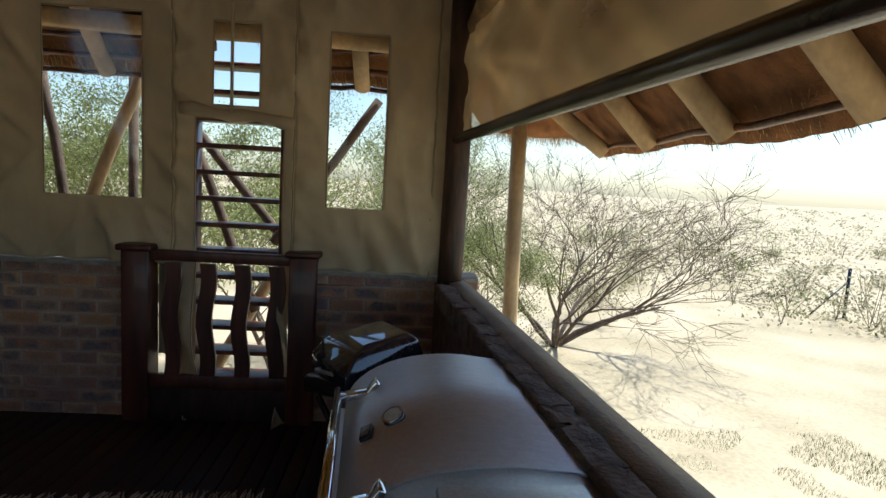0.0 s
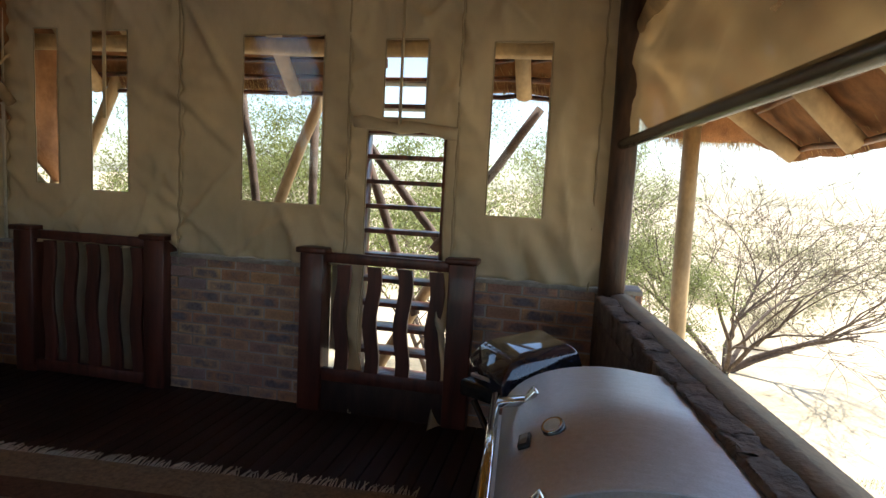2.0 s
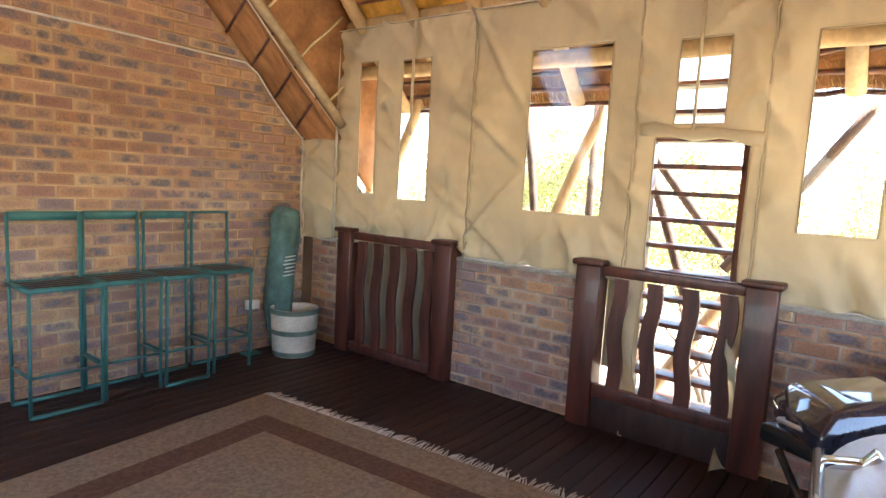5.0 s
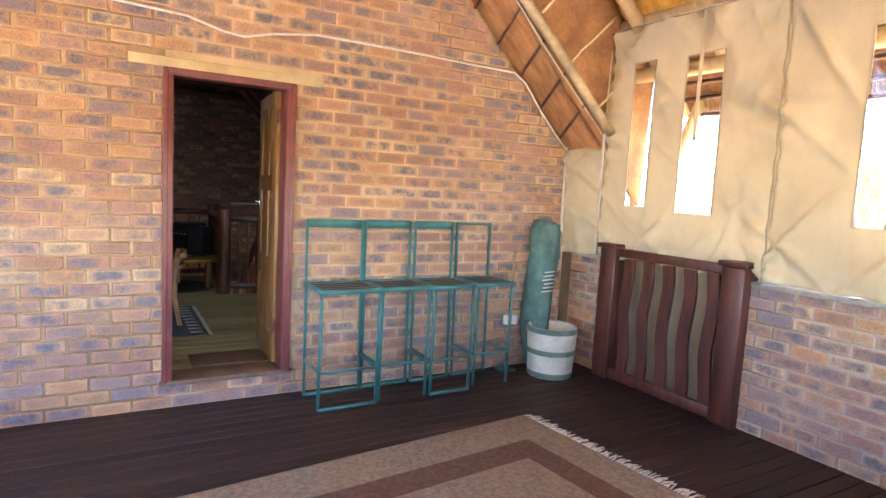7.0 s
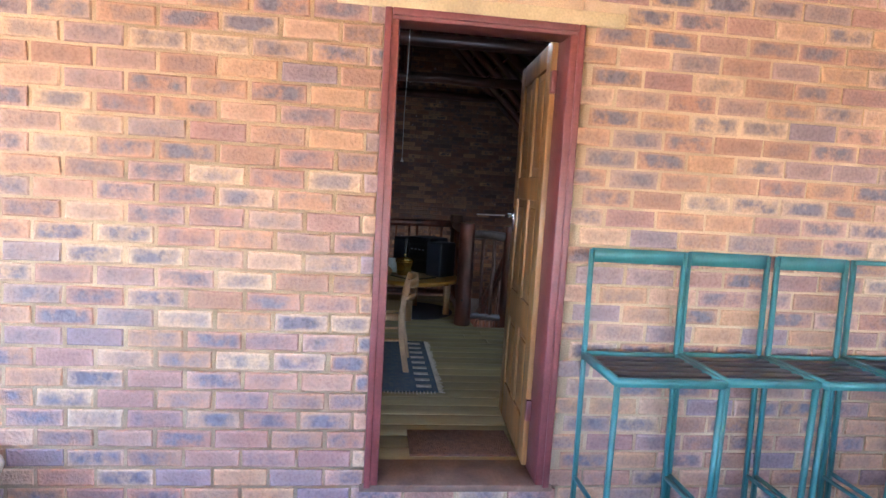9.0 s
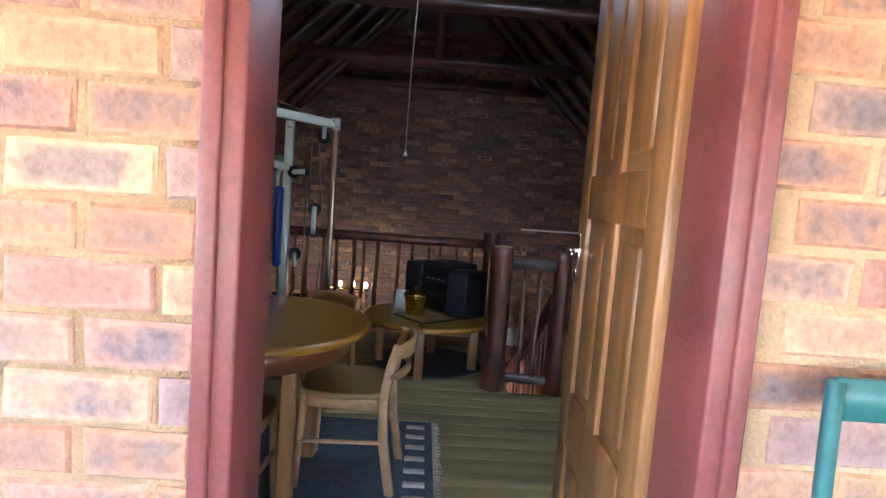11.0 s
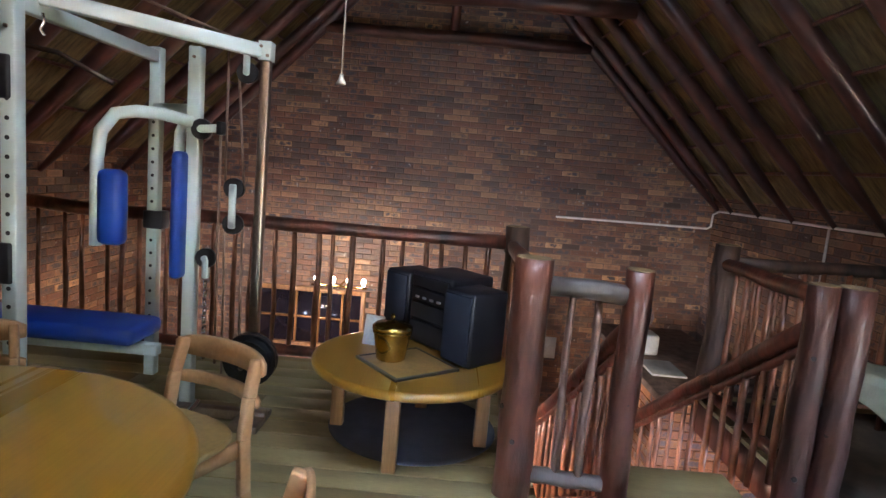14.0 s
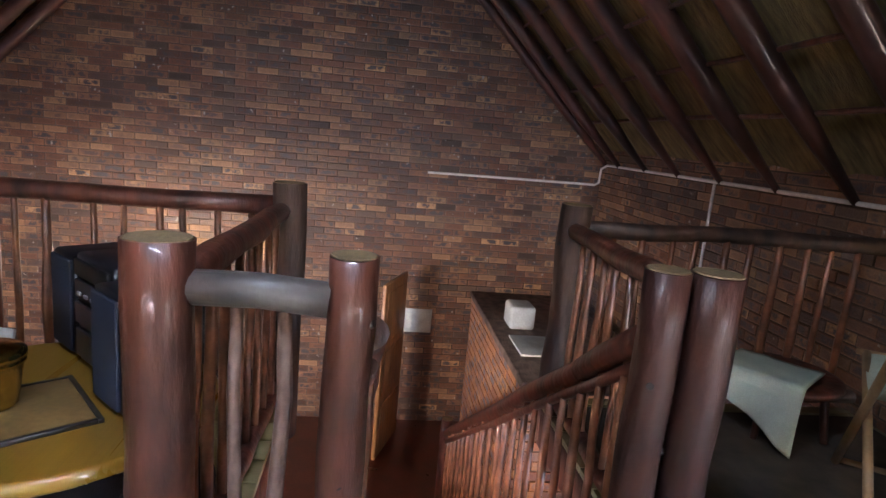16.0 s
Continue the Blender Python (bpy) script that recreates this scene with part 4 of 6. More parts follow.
# rafters of the veranda
for k in range(8):
    x = -3.4 + k * 0.62
    d0 = max(0, x - PX) if x > PX else 0
    top = min(2.0, PX - x + 0.0)
    solid("veranda_rafter", T(log_pts((x, 4.95, hip_z(x, 4.95)), (x, PYN - max(0.1, top), hip_z(x, PYN - max(0.1, top))), 5, 0.012), 0.058, 12, 0.12), POLE, "tan round gum-pole rafter under thatch", "rafter", "veranda rafters")
for k in range(8):
    y = 4.5 - k * 0.815
    top = max(0.1, min(2.0, PYN - y))
    solid("veranda_rafter", T(log_pts((2.06, y, hip_z(2.06, y) + 0.045), (PX - top, y, hip_z(PX - top, y)), 5, 0.012), 0.058, 12, 0.12), POLE, "tan round gum-pole rafter under thatch", "rafter", "veranda rafters")
solid("hip_rafter", T(log_pts((1.6, 5.05, 2.2), (-1.1, 2.35, 4.9), 6, 0.012), 0.07, 12, 0.12), POLE, "tan round hip rafter under thatch", "rafter")
# laths along the eaves
for k in range(12):
    d = -1.1 + k * 0.24
    solid("thatch_lath", T(log_pts((PX - d, PYN - max(d, -0.5), 2.97 + d + 0.085), (PX - d, -2.6, 2.97 + d + 0.085), 14, 0.014), 0.017, 6), STAKE, "thin dark lath under thatch", "lath", "veranda laths")
    if d < -0.75:
        continue
    solid("thatch_lath", T(log_pts((PX - d, PYN - d, 2.97 + d + 0.085), (-3.55, PYN - d, 2.97 + d + 0.085), 14, 0.014), 0.017, 6), STAKE, "thin dark lath under thatch", "lath", "veranda laths")
for k in range(5):
    y = 4.56 + k * 0.115
    for x0, x1 in ((-3.6, -0.9), (0.02, 1.2)):
        solid("thatch_lath", T(log_pts((x0, y, hip_z(-1, y) + 0.075), (x1, y, hip_z(-1, y) + 0.075), 10, 0.012), 0.019, 7), LOG, "thin dark lath under thatch", "lath", "veranda laths")
# loose straw along the eaves
rng = random.Random(41)
verts, faces = [], []
for k in range(20000):
    if k % 3:
        u, v = rng.uniform(0.02, 1), 1 - 0.02 * rng.random() ** 2
    else:
        u, v = 1 - 0.022 * rng.random() ** 2, rng.uniform(0.2, 1)
    x, y, z = hip(u, v)
    out = Vector((0.15, 0.45, -0.9) if k % 3 else (0.55, 0.1, -0.9)) + Vector([rng.gauss(0, 0.22) for _ in range(3)])
    p = Vector((x, y, z + rng.uniform(-0.012, 0.16)))
    q = p + out.normalized() * (rng.uniform(0.04, 0.12) if k % 3 else rng.uniform(0.015, 0.05))
    w_ = Vector((rng.gauss(0, 1), rng.gauss(0, 1), rng.gauss(0, 1))).normalized() * 0.0022
    n = len(verts)
    verts += [p - w_, p + w_, q + w_ * 0.5, q - w_ * 0.5]
    faces.append((n, n + 1, n + 2, n + 3))
me = bpy.data.meshes.new("eave_straw")
me.from_pydata(verts, [], faces)
me.materials.append(STRAW)
tagged(new("eave_straw", me), "loose golden straw ends along the thatch eaves", "thatch straw", kind="stuff")
# verge rafter and its laths in front of the door wall
solid("verge_rafter", T(log_pts((-3.6, 4.28, 2.1), (-3.6, 2.1, 4.1), 7, 0.008), 0.042, 12, 0.14), GREY_POLE, "grey-tan round rafter beside the gable", "rafter")
bm = sheet(bmesh.new(), lambda u, v: (WX + u * 0.34, 4.44 - v * 2.64, roof_z(4.44 - v * 2.64) + 0.02 + (0.31 - 0.13 * v) * u), 4, 20)
thicken(solid("verge_thatch", bm, VERGE, "thatch strip over the gable verge", "thatched roof", kind="structure"), 0.05, 1.0)
for k in range(9):
    y = 4.0 - k * 0.24
    solid("verge_lath", T([(WX + 0.005, y, roof_z(y) + 0.0), (-3.65, y, roof_z(y) + 0.28 - 0.012 * k)], 0.013, 6), LOG, "short dark lath under thatch", "lath", "verge laths")

solid("edge_cord", T(log_pts((-3.66, 4.25, 2.08), (-3.65, 2.1, 4.06), 9, 0.006), 0.006, 6), ROPE, "thin pale cord along the verge rafter", "cord")
# split-cane laths on the thatch facing above the verge rafter
for k in range(8):
    y = 4.1 - k * 0.33
    z = roof_z(y) + 0.36
    n = min(0.62, max(0.1, (hip_z(-3.6, y) - z) / 2))
    solid("facing_lath", T(log_pts((-3.595, y, z), (-3.57, min(y + n, 4.26), z + min(n, 4.26 - y)), 4, 0.008), 0.011, 6), CANE, "thin pale cane lath on the thatch facing", "lath", "facing laths")

# outside pole, ladder stair and braces seen through the openings
solid("veranda_pole", T(log_pts((1.62, 5.15, GROUND), (1.56, 5.15, 2.2), 6, 0.012), 0.062, 14, 0.1), POLE, "pale tan gum pole holding the eaves", "pole")
stair = thing("outdoor_stair", (-0.6, 5.05, GROUND), "open timber stair with dark treads outside the gate", "outdoor stair")
for x in (-0.95, -0.26):
    part("stringer", B((x - 0.025, 4.98, GROUND), (x + 0.025, 5.14, 2.75)), LOG, stair)
for k in range(25):
    z = GROUND + 0.217 + k * 0.2
    part("tread", B((-0.925, 4.96, z), (-0.285, 5.16, z + 0.035), 0.005), LOG, stair)
for p0, p1, dark in (((-1.2, 5.5, 2.09), (0.0, 5.5, 0.65), 1), ((-0.1, 5.6, 0.2), (-1.0, 5.6, -1.2), 1), ((-1.03, 5.3, 1.83), (-0.53, 5.3, 0.5), 1), ((-2.29, 5.4, 2.4), (-2.08, 5.4, 1.1), 1), ((-3.94, 5.0, GROUND), (-3.92, 5.0, 2.6), 0), ((-3.2, 5.0, 2.6), (-3.95, 5.0, 0.9), 0),
                     ((-1.44, 5.35, 2.45), (-2.0, 5.35, 1.1), 0), ((-1.61, 5.5, GROUND), (-1.61, 5.5, 2.4), 1), ((0.42, 5.4, 2.3), (-0.42, 5.4, 1.07), 1), ((-0.2, 5.45, 1.2), (-1.2, 5.45, -0.6), 0)):
    solid("brace_pole", T(log_pts(p0, p1), 0.04 if dark else 0.05, 10, 0.1), BARK if dark else POLE, "slanting brace pole outside the canvas", "pole", "brace poles")
solid("eave_beam", T(log_pts((-3.9, 4.46, 2.61), (1.9, 4.46, 2.52), 6, 0.01), 0.062, 12, 0.1), POLE, "round eave beam outside the canvas", "beam")

# door frame and open panel door
frame_ob = thing("door_1", (WX, 1.2, FZ), "maroon painted steel door frame", "door frame", kind="structure")
for lo, hi in (((WX - 0.16, DY0 - 0.0, FZ), (WX + 0.02, DY0 + 0.05, DZ1)), ((WX - 0.16, DY1 - 0.05, FZ), (WX + 0.02, DY1, DZ1)), ((WX - 0.12, DY0, DZ1 - 0.034), (WX + 0.022, DY1, DZ1 + 0.002))):
    part("jamb", B(lo, hi, 0.006), FRAME_PAINT, frame_ob)
for lo, hi in (((WX + 0.0, DY0 - 0.012, FZ), (WX + 0.03, DY0 + 0.018, DZ1 + 0.012)), ((WX + 0.0, DY1 - 0.018, FZ), (WX + 0.03, DY1 + 0.012, DZ1 + 0.012)), ((WX, DY0 + 0.018, DZ1 - 0.018), (WX + 0.03, DY1 - 0.018, DZ1 + 0.012))):
    part("trim", B(lo, hi, 0.005), FRAME_PAINT, frame_ob)
solid("door_lintel", B((WX - 0.05, 0.585, DZ1 + 0.012), (WX + 0.016, 1.79, DZ1 + 0.075), 0.006), LINTEL, "cream painted concrete lintel", "lintel", kind="structure")

HINGE = Vector((WX - 0.15, DY1 - 0.055, 0))
leaf = thing("panel_door", (0, 0, 0), "orange-brown varnished panel door standing open", "door")
LW, LH, LT = 0.74, 2.0, 0.04


def leaf_box(name, u0, u1, z0, z1, t, mat, parent, bev=0.006, off=0.0):
    """A piece of the leaf: u from the hinge, height, thickness."""
    bm = box(bmesh.new(), (u0, off - t / 2, z0), (u1, off + t / 2, z1), bev)
    a = radians(176.5)       # swung into the loft
    for v in bm.verts:
        u, w_, z = v.co
        v.co = HINGE + Vector((math.cos(a) * u - math.sin(a) * w_, math.sin(a) * u + math.cos(a) * w_, z))
    return part(name, bm, mat, parent)


Z0 = FZ + 0.02
for u0, u1 in ((0.0, 0.11), (LW - 0.11, LW)):
    leaf_box("stile", u0, u1, Z0, Z0 + LH, LT, DOOR_WOOD, leaf)
leaf_box("mullion", 0.325, 0.415, Z0 + 0.2, Z0 + LH - 0.11, LT - 0.002, DOOR_WOOD, leaf)
for z0, z1 in ((0.0, 0.2), (0.6, 0.76), (1.27, 1.39), (LH - 0.11, LH)):
    leaf_box("rail", 0.11, LW - 0.11, Z0 + z0, Z0 + z1, LT - 0.001, DOOR_WOOD, leaf)
for z0, z1 in ((0.2, 0.6), (0.76, 1.27), (1.39, LH - 0.11)):
    for u0, u1 in ((0.11, 0.325), (0.415, LW - 0.11)):
        pn = leaf_box("panel", u0, u1, Z0 + z0, Z0 + z1, 0.014, DOOR_WOOD, leaf, 0.002)
        leaf_box("raised_field", u0 + 0.035, u1 - 0.035, Z0 + z0 + 0.035, Z0 + z1 - 0.035, 0.03, DOOR_WOOD, pn, 0.012)
for s in (-1, 1):
    hp = leaf_box("handle_plate", LW - 0.075, LW - 0.035, 1.27, 1.41, 0.006, CHROME, leaf, 0.002, s * (LT / 2 + 0.004))
    leaf_box("lever", LW - 0.17, LW - 0.045, 1.352, 1.37, 0.014, CHROME, hp, 0.006, s * (LT / 2 + 0.045))
    leaf_box("spindle", LW - 0.062, LW - 0.046, 1.352, 1.37, 0.045, CHROME, hp, 0.003, s * (LT / 2 + 0.025))
for z in (0.42, 1.95):
    part("hinge", B((WX - 0.165, DY1 - 0.075, z), (WX - 0.13, DY1 - 0.048, z + 0.1), 0.004), FRAME_PAINT, leaf, "maroon painted hinge")

# tall steel stools
def stool(y, x, back, w_, loop):
    s = thing("bar_stool", (x, y, 0), "green painted steel bar stool with dark slats" + (" and broad top rail" if back else " and thin frame"), "bar stool", "stools along the wall")
    d_, sh = 0.34, 0.82
    r = 0.011
    xb, xf = x, x + d_
    for yy in (y, y + w_):
        part("back_upright", beam(bmesh.new(), (xb, yy, 0.01), (xb - 0.03, yy, 1.28), 0.018, 0.018), GREEN_STEEL, s)
        part("front_leg", beam(bmesh.new(), (xf - 0.012, yy, 0.01), (xf, yy, sh), 0.018, 0.018), GREEN_STEEL, s)
        part("foot_bar", beam(bmesh.new(), (xb, yy, 0.27), (xf - 0.008, yy, 0.27), 0.014, 0.014), GREEN_STEEL, s)
        part("seat_side", beam(bmesh.new(), (xb - 0.02, yy, sh), (xf + 0.01, yy, sh), 0.025, 0.028), GREEN_STEEL, s)
    part("seat_front", beam(bmesh.new(), (xf, y, sh), (xf, y + w_, sh), 0.025, 0.03), GREEN_STEEL, s)
    part("seat_back", beam(bmesh.new(), (xb - 0.018, y, sh), (xb - 0.018, y + w_, sh), 0.025, 0.03), GREEN_STEEL, s)
    if loop:
        part("front_floor_bar", beam(bmesh.new(), (xf - 0.012, y, 0.012), (xf - 0.012, y + w_, 0.012), 0.022, 0.022), GREEN_STEEL, s)
    part("foot_rest", beam(bmesh.new(), (xf - 0.008, y, 0.27), (xf - 0.008, y + w_, 0.27), 0.016, 0.016), GREEN_STEEL, s)
    part("back_floor_bar", beam(bmesh.new(), (xb, y, 0.012), (xb, y + w_, 0.012), 0.022, 0.022), GREEN_STEEL, s)
    if back:
        part("top_rail", beam(bmesh.new(), (xb - 0.029, y, 1.255), (xb - 0.029, y + w_, 1.255), 0.012, 0.06), GREEN_STEEL, s)
    else:
        part("top_rail", beam(bmesh.new(), (xb - 0.029, y, 1.27), (xb - 0.029, y + w_, 1.27), 0.02, 0.02), GREEN_STEEL, s)
    for k in range(5):
        xx = xb + 0.035 + k * 0.068
        part("seat_slat", B((xx, y + 0.012, sh - 0.004), (xx + 0.045, y + w_ - 0.012, sh + 0.012), 0.004), DARK_SLAT, s)
    return s


for k, (yy, wide) in enumerate(((1.7, 0.42), (2.15, 0.375), (2.565, 0.335), (2.965, 0.32))):
    stool(yy, -3.86 + (0.02, 0.0, 0.01, -0.02)[k], k < 3, wide, k % 2 == 0)

# basket bin, covered bundle, lamp pole
tub = thing("laundry_bin", (-3.62, 3.8, 0), "cream fabric bin with grey-green bands", "bin")
part("body", lathe(bmesh.new(), [(0.185, 0), (0.19, 0.02), (0.2, 0.2), (0.215, 0.42), (0.21, 0.43), (0.195, 0.415), (0.185, 0.2), (0.175, 0.03)], (-3.62, 3.8, 0), 30), BIN_CREAM, tub)
for z, r in ((0.005, 0.187), (0.2, 0.202), (0.385, 0.214)):
    part("band", sheet(bmesh.new(), lambda u, v, r=r, z=z: (-3.62 + (r + 0.004 + 0.004 * v) * math.cos(u * 6.2832), 3.8 + (r + 0.004 + 0.004 * v) * math.sin(u * 6.2832), z + 0.045 * v), 36, 3), GREEN_BAND, tub)
bag = thing("umbrella_cover", (-3.8, 3.83, 0.3), "tall dull green fabric cover with white print, leaning in the corner", "cover bag")
part("body", T([(-3.84, 3.82, 0.02), (-3.83, 3.8, 0.4), (-3.85, 3.83, 0.75), (-3.86, 3.85, 1.05), (-3.87, 3.85, 1.22), (-3.88, 3.87, 1.3)], [0.085, 0.12, 0.105, 0.135, 0.13, 0.1], 18, 0.5), GREEN_DULL, bag)
for k in range(6):
    part("print_bar", beam(bmesh.new(), (-3.735, 3.75 + 0.012 * (k % 3), 0.7 + k * 0.034), (-3.735, 3.87 + 0.01 * (k % 2), 0.708 + k * 0.034), 0.012, 0.009), WHITE_PAINT, bag, "white printed bar")
lamp = thing("standing_rod", (-3.85, 3.5, 0), "thin pale rod with a small white box and a steel foot", "stand")
part("rod", T([(-3.85, 3.5, 0.02), (-3.86, 3.53, 1.05)], 0.011, 8), PALE_STAKE, lamp)
part("box", B((-3.83, 3.42, 0.42), (-3.78, 3.54, 0.5), 0.005), WHITE_PAINT, lamp)
part("foot", B((-3.9, 3.42, 0.0), (-3.78, 3.56, 0.02), 0.005), GREEN_STEEL, lamp)

# fringed rug on the deck
rug = thing("floor_rug", (-1.3, 1.4, 0.0), "cream woven rug with brown border band and fringe", "rug")
RX0, RX1, RY0, RY1 = -2.72, 0.25, 0.15, 3.0
part("field", box(bmesh.new(), (RX0, RY0, 0.0), (RX1, RY1, 0.012), 0.004), RUG_CREAM, rug)
part("band", box(bmesh.new(), (RX0 + 0.32, RY0 + 0.3, 0.002), (RX1 - 0.3, RY1 - 0.26, 0.0145), 0.001), RUG_BROWN, rug, "brown woven band")
part("inner_field", box(bmesh.new(), (RX0 + 0.52, RY0 + 0.5, 0.004), (RX1 - 0.5, RY1 - 0.44, 0.0165), 0.001), RUG_CREAM, rug)
for side in (0, 1):
    bm = bmesh.new()
    x = RX0 + 0.01
    while x < RX1:
        y = RY1 if side else RY0
        s = 1 if side else -1
        ln = random.uniform(0.06, 0.11)
        dx = random.uniform(-0.03, 0.03)
        tube(bm, [(x, y, 0.008), (x + dx * 0.4, y + s * ln * 0.5, 0.01), (x + dx, y + s * ln, 0.004)], [0.005, 0.0045, 0.003], 5)
        x += random.uniform(0.012, 0.022)
    part("fringe", bm, FRINGE, rug, "frayed cream fringe")

rug_turn = Matrix.Translation((RX0, RY1, 0)) @ Matrix.Rotation(radians(5.3), 4, "Z") @ Matrix.Translation((-RX0, -RY1, 0))
for piece in rug.children:
    piece.data.transform(Matrix.Translation(-ORIGIN[rug.name]) @ Matrix.Translation((-0.2, -0.015, 0)) @ rug_turn @ Matrix.Translation(ORIGIN[rug.name]))

# barrel grill and a smaller one
bbq = thing("barrel_grill", (0.85, 2.0, 0.0), "stainless steel barrel grill with closed lid", "grill")
prof = [(1.15, 0.8), (1.15, 0.965), (1.125, 0.99), (1.08, 1.004)]
for k in range(15):
    a = radians(72 + 108 * k / 14)
    prof.append((0.885 + 0.365 * math.cos(a), 0.8 + 0.222 * math.sin(a) ** 0.85 if k < 14 else 0.8))
GRILL_TURN = Matrix.Translation((1.1, 2.55, 0)) @ Matrix.Rotation(radians(4.4), 4, "Z") @ Matrix.Translation((-1.1, -2.55, 0))


def grill_part(name, bm, mat, parent, label=""):
    """A part of the barrel grill, which stands along the slanting parapet."""
    bmesh.ops.transform(bm, matrix=GRILL_TURN, verts=bm.verts)
    return part(name, bm, mat, parent, label)


def loft_ends(rings):
    """A hull through rings of (y, shrink, drop) of the lid's outline."""
    bm = bmesh.new()
    vs = []
    for y, k, drop in rings:
        vs.append([bm.verts.new((0.9 + (x - 0.9) * k, y, 0.8 + max(0.0, (z - 0.8) * k - drop * (z - 0.8) / 0.2))) for x, z in prof])
    n = len(prof)
    for r0, r1 in zip(vs, vs[1:]):
        for q in range(n):
            f = bm.faces.new((r0[q], r0[(q + 1) % n], r1[(q + 1) % n], r1[q]))
            f.tag = abs(r0[q].co.y - r1[q].co.y) > 0.06
    bm.faces.new(vs[0])
    bm.faces.new(vs[-1][::-1])
    return bm


lid = grill_part("lid", loft_ends([(2.545, 0.985, 0.004), (2.54, 1, 0), (1.67, 1, 0)]), STEEL, bbq)
grill_part("lid_end", loft_ends([(1.668, 0.992, 0.002), (1.5, 0.985, 0.012), (1.42, 0.965, 0.03), (1.39, 0.93, 0.06), (1.38, 0.8, 0.09)]), STEEL_SATIN, bbq, "satin cast end cap of the lid")
grill_part("lid_end", loft_ends([(2.57, 0.9, 0.03), (2.546, 0.97, 0.008)]), STEEL_SATIN, bbq, "satin cast end cap of the lid")
grill_part("end_panel", B((0.74, 1.44, 0.985), (1.07, 1.61, 1.0115), 0.008), STEEL_SATIN, bbq, "embossed end panel")
grill_part("lid_edge", T([(1.128, 2.54, 0.984), (1.128, 1.67, 0.984)], 0.005, 8), CHROME, bbq, "bright rolled lid edge")
grill_part("firebox", B((0.6, 1.5, 0.58), (1.12, 2.52, 0.8), 0.02), BLACK_METAL, bbq)
grill_part("control_panel", B((0.5, 1.5, 0.66), (0.6, 2.52, 0.82), 0.01), STEEL, bbq)
grill_part("handle", T([(0.5, 1.6, 0.925), (0.5, 2.4, 0.925)], 0.016, 14), CHROME, bbq, "chrome lid handle")
for yy in (1.66, 2.34):
    grill_part("handle_bracket", beam(bmesh.new(), (0.5, yy, 0.925), (0.6, yy, 0.945), 0.05, 0.022, bevel=0.004), CHROME, bbq)
    grill_part("handle_bracket", beam(bmesh.new(), (0.585, yy, 0.92), (0.63, yy, 0.985), 0.05, 0.022, bevel=0.004), CHROME, bbq)
for yy in (1.55, 2.45):
    for xx in (0.63, 1.08):
        grill_part("leg", B((xx - 0.02, yy - 0.02, 0.0), (xx + 0.02, yy + 0.02, 0.6)), BLACK_METAL, bbq)
dn = Vector((-0.42, -0.3, 0.86)).normalized()
dc = Vector((0.712, 1.985, 0.99))
dial = part("thermometer", T([dc - dn * 0.014, dc + dn * 0.014], 0.032, 24), BLACK_METAL, bbq, "round dark thermometer housing")
part("bezel", T([dc + dn * 0.0135, dc + dn * 0.0155], [0.032, 0.029], 24), CHROME, dial, "chrome bezel")
part("dial_face", T([dc + dn * 0.0156, dc + dn * 0.0164], 0.024, 20), PAPER, dial)
bm = bmesh.new()
beam(bm, dc + Vector((-0.075, -0.06, -0.036)), dc + Vector((-0.075, 0.015, -0.036)), 0.032, 0.012, up=dn)
badge = part("badge", bm, BLACK, bbq, "small dark badge")
bm = bmesh.new()
beam(bm, dc + Vector((-0.078, -0.05, -0.03)), dc + Vector((-0.078, 0.005, -0.03)), 0.02, 0.004, up=dn)
part("badge_plate", bm, STEEL_DULL, badge)
g2 = thing("portable_grill", (0.53, 3.15, 0.0), "small dark portable grill with a glossy black lid on folding legs", "grill")
bm = bmesh.new()
rings = [[bm.verts.new(c) for c in ((x0, y0, za), (x1, y0, za), (x1, y1, zb), (x0, y1, zb))] for x0, x1, y0, y1, za, zb in
         ((0.28, 0.78, 2.95, 3.38, 0.74, 0.74), (0.27, 0.79, 2.94, 3.39, 0.82, 0.82), (0.31, 0.75, 3.0, 3.36, 0.9, 0.925), (0.36, 0.7, 3.07, 3.31, 0.925, 0.955))]
for r0, r1 in zip(rings, rings[1:]):
    for k in range(4):
        f = bm.faces.new((r0[k], r0[(k + 1) % 4], r1[(k + 1) % 4], r1[k]))
bm.faces.new(rings[0][::-1])
bm.faces.new(rings[-1])
bmesh.ops.bevel(bm, geom=bm.edges[:], offset=0.016, segments=3, affect="EDGES", profile=0.5)
for f in bm.faces:
    f.tag = True
g2_lid = part("lid", bm, DARK_STEEL, g2, "glossy black lid")
part("lid_handle", T([(0.4, 2.945, 0.79), (0.4, 2.91, 0.795), (0.66, 2.91, 0.785), (0.66, 2.945, 0.78)], 0.009, 8), STEEL, g2_lid, "thin steel handle")
part("tray", B((0.28, 2.95, 0.66), (0.77, 3.37, 0.74), 0.02), BLACK_METAL, g2)
for yy in (2.98, 3.32):
    part("leg", beam(bmesh.new(), (0.35, yy, 0.67), (0.7, yy, 0.0), 0.025, 0.025), BLACK_METAL, g2)
    part("leg", beam(bmesh.new(), (0.72, yy + 0.03, 0.67), (0.34, yy + 0.03, 0.0), 0.025, 0.025), BLACK_METAL, g2)

